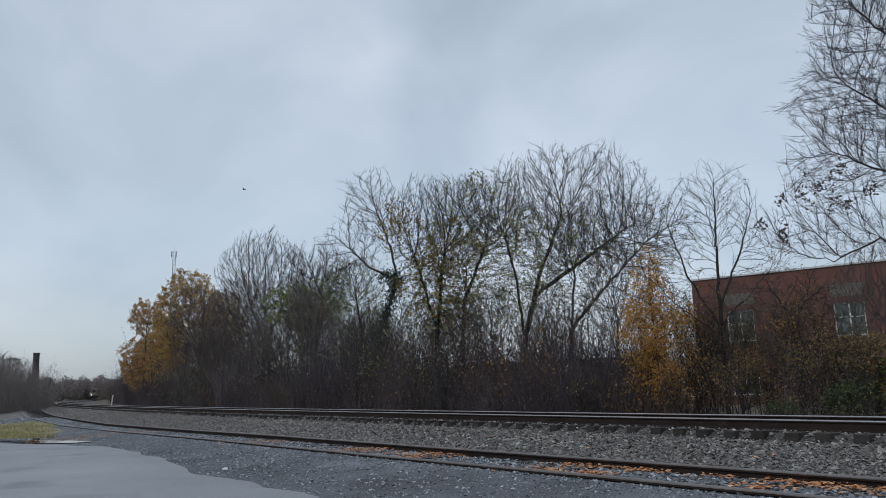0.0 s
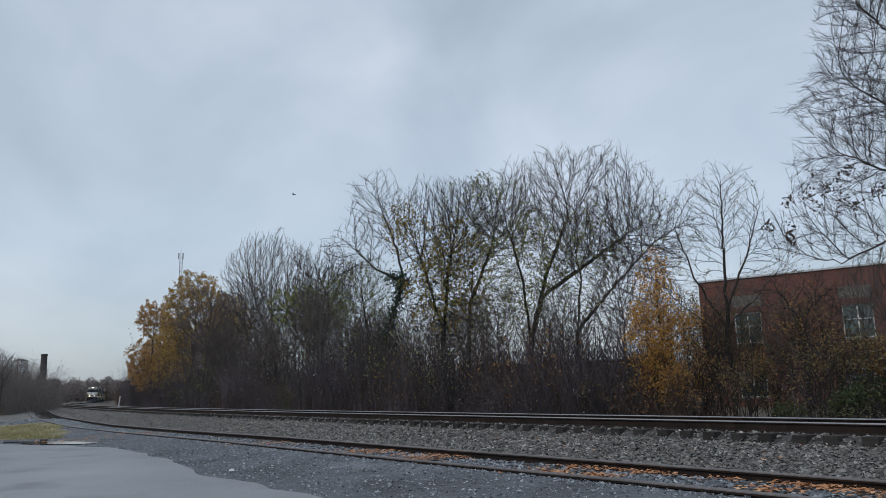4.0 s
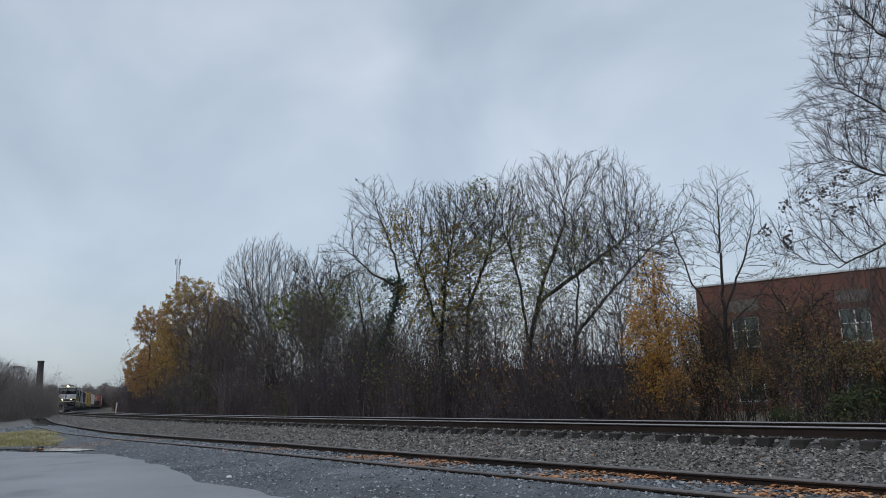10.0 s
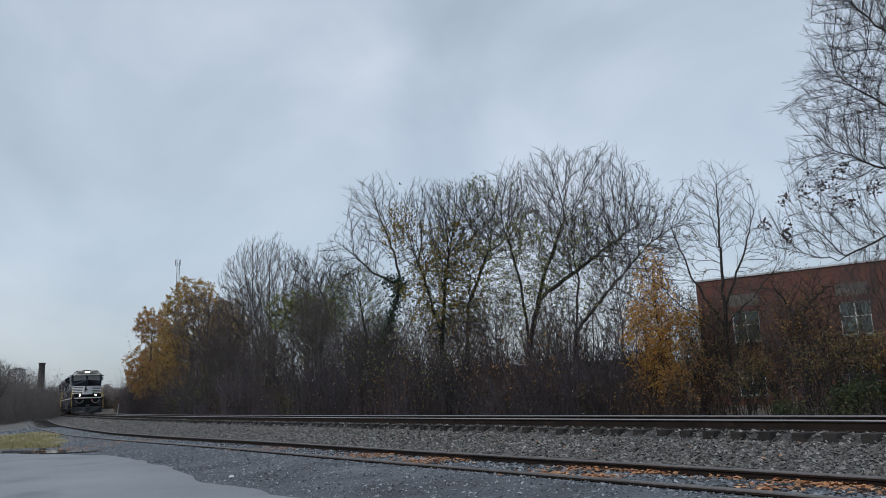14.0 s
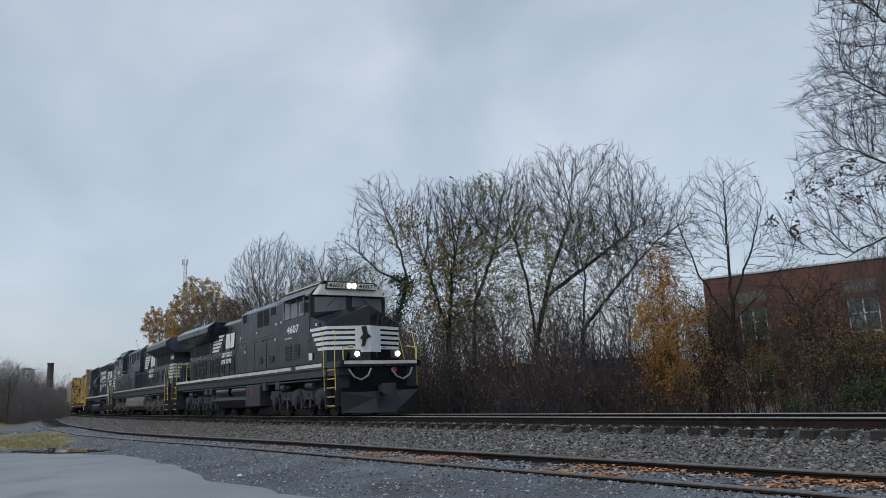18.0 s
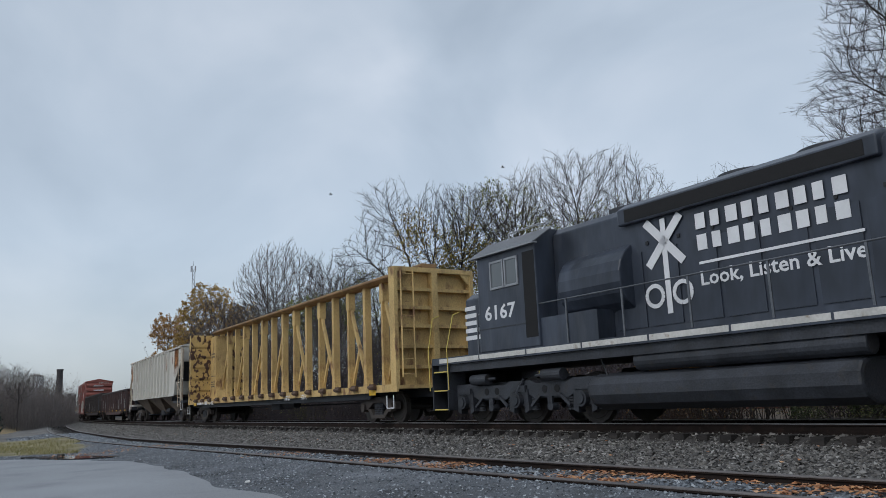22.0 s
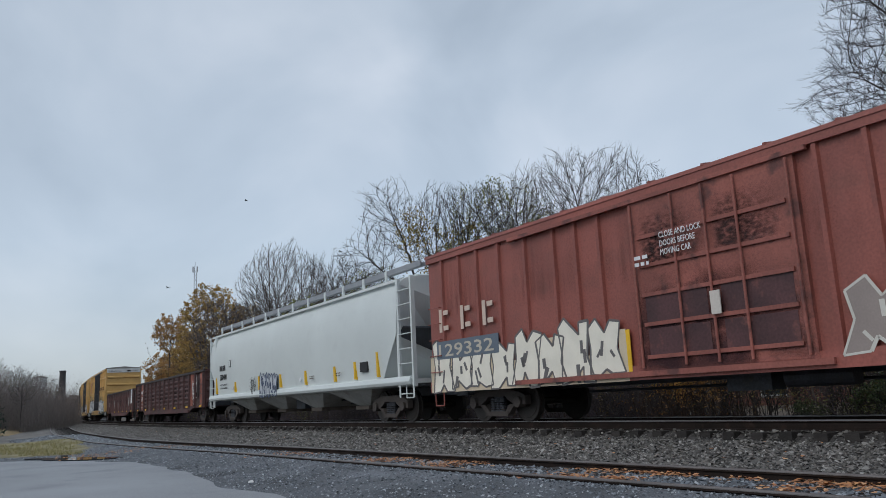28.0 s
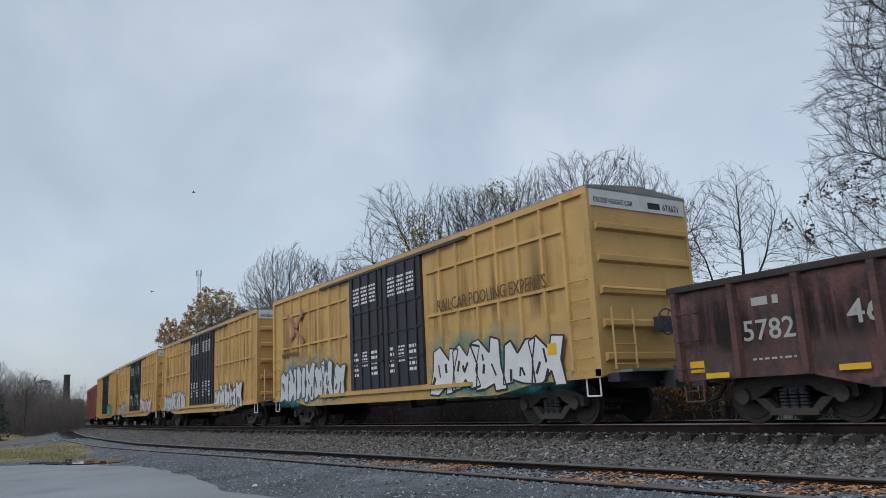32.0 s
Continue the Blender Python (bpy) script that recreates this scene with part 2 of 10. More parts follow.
# ---- mesh building ----
class Geo:
    """Corners and faces of one part, gathered piece by piece."""

    def __init__(self):
        self.v, self.f = [], []

    def add(self, verts, faces):
        n = len(self.v)
        self.v.extend(tuple(p) for p in verts)
        self.f.extend(tuple(i + n for i in f) for f in faces)
        return self

    def box(self, x0, x1, y0, y1, z0, z1):
        return self.add([(x, y, z) for x in (x0, x1) for y in (y0, y1) for z in (z0, z1)],
                        [(0, 1, 3, 2), (4, 6, 7, 5), (0, 4, 5, 1), (2, 3, 7, 6), (0, 2, 6, 4), (1, 5, 7, 3)])

    def prism(self, poly, a, b, axis="y"):
        """A flat outline pushed from a to b along one axis; poly holds the other two coordinates in order."""
        n = len(poly)

        def at3(p, c):
            return (c, p[0], p[1]) if axis == "x" else (p[0], c, p[1]) if axis == "y" else (p[0], p[1], c)
        return self.add([at3(p, a) for p in poly] + [at3(p, b) for p in poly],
                        [tuple(range(n))[::-1], tuple(range(n, 2 * n))] + [(i, (i + 1) % n, n + (i + 1) % n, n + i) for i in range(n)])

    def cyl(self, p, q, r, n=12, r2=None):
        p, q = Vector(p), Vector(q)
        d = (q - p).normalized()
        a = d.orthogonal().normalized()
        b = d.cross(a)
        r2 = r if r2 is None else r2
        ring = [(math.cos(2 * math.pi * i / n), math.sin(2 * math.pi * i / n)) for i in range(n)]
        return self.add([p + (a * c + b * s) * r for c, s in ring] + [q + (a * c + b * s) * r2 for c, s in ring],
                        [tuple(range(n))[::-1], tuple(range(n, 2 * n))] + [(i, (i + 1) % n, n + (i + 1) % n, n + i) for i in range(n)])

    def tube(self, pts, r, n=6):
        for a, b in zip(pts[:-1], pts[1:]):
            self.cyl(a, b, r, n)
        return self

    def beam(self, p, q, w, h, up=(0, 0, 1)):
        p, q = Vector(p), Vector(q)
        d = (q - p).normalized()
        s = d.cross(Vector(up))
        s = s.normalized() if s.length > 1e-6 else d.orthogonal().normalized()
        u = s.cross(d)
        vs = [e + s * (i * w / 2) + u * (j * h / 2) for e in (p, q) for i in (-1, 1) for j in (-1, 1)]
        return self.add(vs, [(0, 1, 3, 2), (4, 6, 7, 5), (0, 4, 5, 1), (2, 3, 7, 6), (0, 2, 6, 4), (1, 5, 7, 3)])

    def mesh(self, name, mat, smooth=False):
        me = bpy.data.meshes.new(name)
        me.from_pydata(self.v, [], self.f)
        me.materials.append(mat)
        if smooth:
            me.shade_smooth()
        me.update()
        return me


def fix_normals(me):
    bm = bmesh.new()
    bm.from_mesh(me)
    bmesh.ops.recalc_face_normals(bm, faces=bm.faces)
    bm.to_mesh(me)
    bm.free()


def part(name, geo, mat, parent=None, label="", bevel=0.0, smooth=False, m=None):
    """One mesh object, under a thing or a part where parent is given."""
    me = geo.mesh(name, mat, smooth) if isinstance(geo, Geo) else geo
    if isinstance(geo, Geo):
        fix_normals(me)
    ob = new(name, me)
    if parent is not None:
        ob.parent = parent
    if m is not None:
        ob.matrix_basis = m
    if bevel:
        mod = ob.modifiers.new("bevel", "BEVEL")
        mod.width, mod.segments, mod.limit_method, mod.angle_limit = bevel, 2, "ANGLE", radians(40)
    if label:
        ob["label"] = label
    return ob


def thing(name, label, category, group="", kind=""):
    return tagged(new(name), label, category, group, kind)


def lettering(name, text, size, mat, parent, at, width=None, depth=0.006, label="", rot=(90, 0, 0), shear=0.0, bold=0.0):
    """Raised lettering; at: its lower left corner; it reads along +x on the side that faces -y."""
    cu = bpy.data.curves.new(name, "FONT")
    cu.body, cu.size, cu.extrude, cu.shear, cu.offset = text, size, depth / 2, shear, bold
    cu.resolution_u = 2
    ob = bpy.data.objects.new(name, cu)
    me = bpy.data.meshes.new_from_object(ob)
    bpy.data.objects.remove(ob)
    me.materials.clear()
    me.materials.append(mat)
    xs = [v.co.x for v in me.vertices] or [0]
    ys = [v.co.y for v in me.vertices] or [0]
    k = width / (max(xs) - min(xs)) if width else 1.0
    for v in me.vertices:
        v.co.x = (v.co.x - min(xs)) * k
        v.co.y = v.co.y - min(ys)
    return part(name, me, mat, parent, label, m=pose(*at, *rot))


# ---- ground, track beds and rails ----
M_EARTH = material("leaf_littered_earth", (0.085, 0.068, 0.05), 0.95, vary=0.4, scale=0.6, fine=18, bump=0.5, second=(0.12, 0.085, 0.045), amount=0.5)
M_GRAVEL = material("crushed_grey_gravel", (0.119, 0.128, 0.141), 0.9, vary=0.6, scale=0.6, fine=75, bump=1.0, second=(0.105, 0.114, 0.128), amount=0.5)
M_CINDER = material("brown_grey_cinders", (0.15, 0.142, 0.132), 0.95, vary=0.5, scale=0.7, fine=22, bump=0.8, second=(0.11, 0.102, 0.094), amount=0.5)
M_ASPHALT = material("damp_worn_asphalt", (0.215, 0.223, 0.237), 0.5, vary=0.3, scale=0.3, fine=60, bump=0.25, second=(0.14, 0.147, 0.158), amount=0.46, edge=0.2)
# bed coloured darker than its stones, as shade in the gaps
M_BALLAST = material("ballast_bed", (0.062, 0.058, 0.056), 0.95, vary=0.4, scale=1.2, fine=26, bump=1.0)
M_STONES = island_material("ballast_stones", [(0.065, 0.061, 0.058), (0.11, 0.105, 0.098), (0.20, 0.19, 0.178), (0.08, 0.074, 0.068), (0.26, 0.25, 0.235), (0.14, 0.13, 0.12), (0.38, 0.37, 0.35), (0.045, 0.043, 0.041), (0.17, 0.157, 0.14), (0.055, 0.052, 0.049), (0.12, 0.115, 0.108)], 0.85, bump=0.4)
M_CHIPS = island_material("gravel_chips", [(0.06, 0.068, 0.08), (0.115, 0.13, 0.15), (0.18, 0.20, 0.225), (0.085, 0.095, 0.11), (0.25, 0.275, 0.305), (0.14, 0.158, 0.18), (0.45, 0.48, 0.51), (0.05, 0.056, 0.066)], 0.85, bump=0.3)
M_RAIL = material("rusty_rail_steel", (0.022, 0.016, 0.014), 0.9, 0.0, spec=0.15, vary=0.3, scale=2.0, fine=60, bump=0.2, second=(0.038, 0.025, 0.02), amount=0.4)
M_DULL = material("dull_rail_head", (0.16, 0.145, 0.14), 0.5, 0.5, vary=0.2, scale=2.0, fine=50, bump=0.05)
M_SHINE = material("polished_rail_head", (0.34, 0.33, 0.34), 0.4, 0.6, vary=0.1, scale=3, fine=60, bump=0.03)
M_TIE = material("tarred_timber", (0.028, 0.024, 0.022), 0.9, vary=0.35, scale=2.0, fine=30, bump=0.5, per=0.3, stretch=(1, 8, 8))
M_LEAVES = island_material("fallen_leaves", [(0.46, 0.19, 0.075), (0.56, 0.28, 0.12), (0.34, 0.13, 0.055), (0.62, 0.37, 0.20), (0.26, 0.11, 0.055), (0.50, 0.21, 0.08)], 0.8)
M_GRASS = island_material("dry_grass", [(0.17, 0.175, 0.06), (0.24, 0.22, 0.08), (0.33, 0.27, 0.13), (0.14, 0.15, 0.05), (0.29, 0.23, 0.10)], 0.8)
M_WATER = bpy.data.materials.new("puddle_water")
M_WATER.use_nodes = True
M_WATER.node_tree.nodes["Principled BSDF"].inputs["Base Color"].default_value = (0.03, 0.032, 0.035, 1)
M_WATER.node_tree.nodes["Principled BSDF"].inputs["Roughness"].default_value = 0.03


ASPHALT_EDGE = [(-26, 22.5), (-16, 21.6), (-11.1, 20.7), (-8.8, 19.3), (-7.1, 18.0), (-5.63, 15.7), (-4.48, 13.86), (-3.84, 12.6), (-3.2, 11.2), (-2.67, 10.57), (-2.28, 10.17), (-1.86, 9.5), (-1.52, 9.06), (-0.4, 7.4), (0.9, 4.5), (1.8, -4), (2.0, -30)]


def on_asphalt(x, y):
    ys = [q for _, q in ASPHALT_EDGE][::-1]
    return y < 22.3 and x < np.interp(y, ys, [q for q, _ in ASPHALT_EDGE][::-1]) + 0.25 * noise.noise(Vector((x * 3, y * 3, 1)))


def ground_height(x, y):
    return -0.03 + 0.03 * noise.noise(Vector((x * 0.15, y * 0.15, 0)))


def make_ground():
    g = Geo()
    n = 90
    axis = [math.copysign(abs(i / n) ** 2.6, i) * 1700 for i in range(-n, n + 1)]
    w = len(axis)
    g.v = [(x - 10, y + 25, ground_height(x - 10, y + 25) - (0 if abs(x) + abs(y) < 400 else 0.5)) for y in axis for x in axis]
    g.f = [(j * w + i, j * w + i + 1, (j + 1) * w + i + 1, (j + 1) * w + i) for j in range(w - 1) for i in range(w - 1)]
    tagged(part("ground", g, M_EARTH, smooth=True), "brown earth strewn with dead leaves beside the railway", "ground", kind="structure")


def strip(name, s0, s1, step, offs_z, mat):
    """A sheet along the track: offs_z gives offset and height at each of its long lines."""
    g = Geo()
    ss = np.arange(s0, s1 + 0.001, step)
    k = len(offs_z(0.0))
    for s in ss:
        g.v.extend(tuple(line(s, o, z)) for o, z in offs_z(float(s)))
    g.f = [(i * k + j, i * k + j + 1, (i + 1) * k + j + 1, (i + 1) * k + j) for i in range(len(ss) - 1) for j in range(k - 1)]
    return part(name, g, mat, smooth=True)


def bed_profile(s):
    w = siding_off(s)
    top = RAIL - 0.20
    return [(-3.6, -0.06), (-2.3, top - 0.1), (-1.5, top), (1.12, top), (1.38, top - 0.13), (1.9, top - 0.15), (2.9, 0.125), (min(3.7, w - 1.3), 0.085), (w - 0.87, 0.09)]


def bed_height(s, off):
    p = bed_profile(s)
    return float(np.interp(off, [a for a, _ in p], [b for _, b in p]))


def yard_profile(s):
    w = siding_off(s)
    return [(w - 1.6, 0.0), (w - 0.9, 0.02), (w - 0.72, 0.085), (w - 0.4, 0.10), (w + 0.4, 0.105), (w + 0.70, 0.115), (w + 0.775, 0.15), (w + 1.1, 0.155), (w + 1.6, 0.09), (w + 2.2, 0.03), (w + 5, 0.012), (w + 9, -0.012), (w + 16, -0.09)]


def rocks(name, places, sizes, mat, label, category, flat=0.7, parent=None):
    """Many small broken stones in one mesh: squashed, turned eight-faced lumps."""
    rng = np.random.default_rng(5)
    n = len(places)
    base = np.array([(1, 0, 0), (-1, 0, 0), (0, 1, 0), (0, -1, 0), (0, 0, 1), (0, 0, -1)], float)
    v = base[None] * (0.65 + 0.7 * rng.random((n, 6, 1))) + 0.25 * rng.standard_normal((n, 6, 3))
    v[:, :, 2] *= flat
    a, b = rng.random(n) * 6.28, (rng.random(n) - 0.5) * 1.4
    ca, sa, cb, sb = np.cos(a)[:, None], np.sin(a)[:, None], np.cos(b)[:, None], np.sin(b)[:, None]
    x, y, z = v[:, :, 0], v[:, :, 1], v[:, :, 2]
    x, z = x * cb + z * sb, -x * sb + z * cb
    x, y = x * ca - y * sa, x * sa + y * ca
    v = np.stack([x, y, z], 2) * np.asarray(sizes)[:, None, None] + np.asarray(places)[:, None, :]
    tri = np.array([(0, 2, 4), (2, 1, 4), (1, 3, 4), (3, 0, 4)])
    f = (tri[None] + 6 * np.arange(n)[:, None, None]).reshape(-1, 3)
    return heap(name, v.reshape(-1, 3), f, mat, label, category, parent)


def heap(name, v, f, mat, label, category, parent=None):
    me = bpy.data.meshes.new(name)
    k = f.shape[1]
    me.vertices.add(len(v))
    me.vertices.foreach_set("co", np.asarray(v, np.float32).ravel())
    me.loops.add(f.size)
    me.loops.foreach_set("vertex_index", f.astype(np.int32).ravel())
    me.polygons.add(len(f))
    me.polygons.foreach_set("loop_start", np.arange(0, f.size, k, dtype=np.int32))
    me.update(calc_edges=True)
    me.materials.append(mat)
    ob = new(name, me)
    if parent is not None:
        ob.parent = parent
    ob["kind"] = "stuff"
    if label:
        ob["label"] = label
    if category:
        ob["category"] = category
    return ob


def rail_object(name, track, s0, s1, off, top, parent):
    prof = [(-0.07, -0.17), (0.07, -0.17), (0.07, -0.155), (0.015, -0.14), (0.012, -0.045), (0.036, -0.035), (0.036, -0.006), (0.028, -0.001), (-0.028, -0.001), (-0.036, -0.006), (-0.036, -0.035), (-0.012, -0.045), (-0.015, -0.14), (-0.07, -0.155)]
    ss = np.concatenate([np.arange(s0, -60, 3.0), np.arange(max(s0, -60), s1 + 0.01, 1.0)])
    k = len(prof)
    g, h = Geo(), Geo()
    for s in ss:
        o = off(float(s))
        g.v.extend(tuple(line(s, o + a, top + b)) for a, b in prof)
        h.v.extend(tuple(line(s, o + a, top + b)) for a, b in ((-0.038, -0.017), (-0.038, -0.008), (-0.029, 0.002), (0.029, 0.002), (0.038, -0.008), (0.038, -0.017)))
    g.f = [(i * k + j, i * k + (j + 1) % k, (i + 1) * k + (j + 1) % k, (i + 1) * k + j) for i in range(len(ss) - 1) for j in range(k)]
    h.f = [(i * 6 + j, i * 6 + j + 1, i * 6 + 7 + j, i * 6 + 6 + j) for i in range(len(ss) - 1) for j in range(5)]
    ob = part(name, g, M_RAIL, parent)
    # pale head steel wraps down the sides to paint the sky-lit edge
    part("rail_head", h, M_SHINE if track == "main" else M_DULL, ob, "worn bright steel rail head with a paled sky-lit edge" if track == "main" else "dull grey rail head with a paled sky-lit edge")
    return ob


def sleepers(parent, off, top, s_near, s_far, pitch, rng):
    g = Geo().box(-0.11, 0.11, -1.3, 1.3, -0.16, 0)
    me = g.mesh("sleeper", M_TIE)
    for s in np.arange(s_near[0], s_near[1], pitch):
        o = off(float(s))
        p = line(s + rng.uniform(-0.04, 0.04), o + rng.uniform(-0.05, 0.05), top + rng.uniform(-0.012, 0.006))
        part("sleeper", me, M_TIE, parent, m=Matrix.Translation(p) @ Matrix.Rotation(heading(s) + rng.uniform(-0.02, 0.02), 4, "Z"))
    far = Geo()
    for s in np.arange(s_far[0], s_far[1], pitch):
        c, h, o = line(s, off(float(s)), top - 0.005), heading(s), 0
        d, nrm = Vector((math.cos(h), math.sin(h), 0)), Vector((-math.sin(h), math.cos(h), 0))
        far.beam(c - nrm * 1.3 - Vector((0, 0, 0.08)), c + nrm * 1.3 - Vector((0, 0, 0.08)), 0.22, 0.16)
    ob = part("distant_sleepers", far, M_TIE, parent)
    ob["kind"] = "stuff"


def make_tracks():
    rng = random.Random(3)
    tagged(strip("ballast_bed", -430, 120, 2.0, bed_profile, M_BALLAST), "grey crushed stone bank carrying the main track", "ballast", kind="structure")
    tagged(strip("cinder_yard", -130, -8, 2.0, yard_profile, M_CINDER), "brown-grey cinders and weeds round the siding's far end", "cinders", kind="structure")
    tagged(strip("gravel_yard", -8, 60, 2.0, yard_profile, M_GRAVEL), "dark grey gravel beside the siding", "gravel", kind="structure")
    main = thing("main_track", "main railway track with bright worn rails on a stone bank", "railway track", "tracks", "structure")
    side = thing("siding_track", "rusty siding track sunk in gravel and leaves", "railway track", "tracks", "structure")
    for o in (-0.755, 0.755):
        rail_object("rail", "main", -430, 120, lambda s, o=o: o, RAIL, main)
        rail_object("rail", "siding", -130, 60, lambda s, o=o: siding_off(s) + o, SIDING, side)
    sleepers(main, lambda s: 0.0, RAIL - 0.165, (-26, 24), (-160, -26), 0.53, rng)
    sleepers(side, siding_off, SIDING - 0.088, (-14, 22), (-70, -14), 0.56, rng)
    # loose stones on the bank
    r = np.random.default_rng(11)
    pl, sz = [], []
    n = 84000
    s = -32 + 57 * r.random(n) ** 0.8
    u = r.random(n)
    for si, ui in zip(s, u):
        w = siding_off(si)
        o = 0.88 + ui * (w - 0.84 - 0.88)
        if o < 1.36 and abs((si + 26.0 + 0.265) % 0.53 - 0.265) < 0.13 and r.random() < 0.72:
            continue
        p = line(si, o)
        pl.append((p.x, p.y, bed_height(si, o) + 0.002 + 0.042 * r.random() ** 1.5))
        sz.append(0.015 + 0.024 * r.random() ** 1.6)
    for _ in range(17000):
        si = -32 - 58 * r.random() ** 1.3
        o = r.uniform(0.88, siding_off(si) - 0.84)
        p = line(si, o)
        pl.append((p.x, p.y, bed_height(si, o) + 0.02 * r.random()))
        sz.append(0.03 + 0.04 * r.random() ** 1.5)
    rocks("ballast_stones", pl, sz, M_STONES, "loose grey broken ballast stones on the track bank", "ballast stones")
    pl, sz = [], []
    for _ in range(7000):
        si = r.uniform(-30, 24)
        o = r.uniform(-0.62, 0.62) if r.random() < 0.6 else r.uniform(-2.1, -0.85)
        p = line(si, o)
        pl.append((p.x, p.y, bed_height(si, o) + 0.02))
        sz.append(0.03 + 0.03 * r.random())
    rocks("track_bed_stones", pl, sz, M_STONES, "broken stones packed between the sleepers", "ballast stones")
    pl, sz = [], []
    for _ in range(90000):
        si = r.uniform(-24, 22)
        w = siding_off(si)
        o = w + 0.80 + 7.5 * r.random() ** 1.4 if r.random() < 0.88 else w + r.uniform(-0.7, 0.7)
        p = line(si, o)
        if on_asphalt(p.x, p.y) and r.random() > 0.03:
            continue
        prof = yard_profile(si)
        pl.append((p.x, p.y, float(np.interp(o, [a for a, _ in prof], [b for _, b in prof])) + 0.006 * r.random()))
        sz.append(0.008 + 0.014 * r.random() ** 1.8)
    for _ in range(16000):
        si = 22 - 52 * r.random()
        w = siding_off(si)
        o = w + r.uniform(-0.69, 0.69) if si > -22 or r.random() < 0.5 else w + r.uniform(0.82, 3.0)
        p = line(si, o)
        if on_asphalt(p.x, p.y):
            continue
        prof = yard_profile(si)
        pl.append((p.x, p.y, float(np.interp(o, [a for a, _ in prof], [b for _, b in prof])) + 0.012 * r.random()))
        sz.append(0.014 + 0.02 * r.random() + (0.016 if si < -22 else 0.0))
    rocks("gravel_chips", pl, sz, M_CHIPS, "dark grey gravel chips spread beside the siding", "gravel")


def make_leaf_litter():
    r = np.random.default_rng(8)
    spots = ((-1.1, 14.0, 0.7, 180), (0.2, 12.7, 0.8, 220), (2.2, 10.3, 0.6, 260), (2.75, 9.7, 0.5, 260), (1.35, 9.7, 0.35, 160), (1.9, 9.2, 0.3, 110), (3.95, 8.0, 0.5, 320), (4.3, 7.3, 0.5, 240), (3.4, 8.9, 0.4, 120), (-0.2, 12.0, 0.5, 90), (-3.4, 17.0, 0.9, 110), (-8.4, 23.2, 1.0, 90), (-9.5, 21.4, 1.2, 120), (3.2, 7.6, 0.3, 80))
    v, f = [], []

    def leaf(x, y, z):
        a, k, c = r.random() * 6.28, 0.028 + 0.022 * r.random(), r.uniform(-0.01, 0.025)
        d, e = np.array([math.cos(a), math.sin(a)]) * k, np.array([-math.sin(a), math.cos(a)]) * k * 0.6
        n = len(v)
        v.extend([(x - d[0], y - d[1], z), (x + e[0], y + e[1], z + c), (x + d[0], y + d[1], z + 0.012), (x - e[0], y - e[1], z + c * 0.6)])
        f.append((n, n + 1, n + 2, n + 3))
    for cx, cy, rad, n in spots:
        for _ in range(n):
            x, y = cx + r.normal() * rad * 0.5, cy + r.normal() * rad * 0.5
            leaf(x, y, max(0.06, yard_z(x, y) + 0.012) + 0.03 * r.random())
    for _ in range(70):
        s = r.uniform(-30, 22)
        p = line(s, siding_off(s) + r.uniform(-1.5, 1.8))
        leaf(p.x, p.y, 0.06)
    for _ in range(110):
        s = r.uniform(-30, 22)
        o = r.uniform(1.5, 4)
        p = line(s, o)
        leaf(p.x, p.y, bed_height(s, o) + 0.05)
    heap("leaf_litter", np.array(v), np.array(f), M_LEAVES, "orange fallen leaves drifted along the siding rails", "fallen leaves")


def yard_z(x, y):
    """Height of the gravel at a place in the yard."""
    i = int(np.argmin((LINE_X - x) ** 2 + (LINE_Y - y) ** 2))
    h = LINE_H[i]
    off = (x - LINE_X[i]) * math.sin(h) - (y - LINE_Y[i]) * math.cos(h)
    prof = yard_profile(float(LINE_S[i]))
    return float(np.interp(off, [a for a, _ in prof], [b for _, b in prof]))


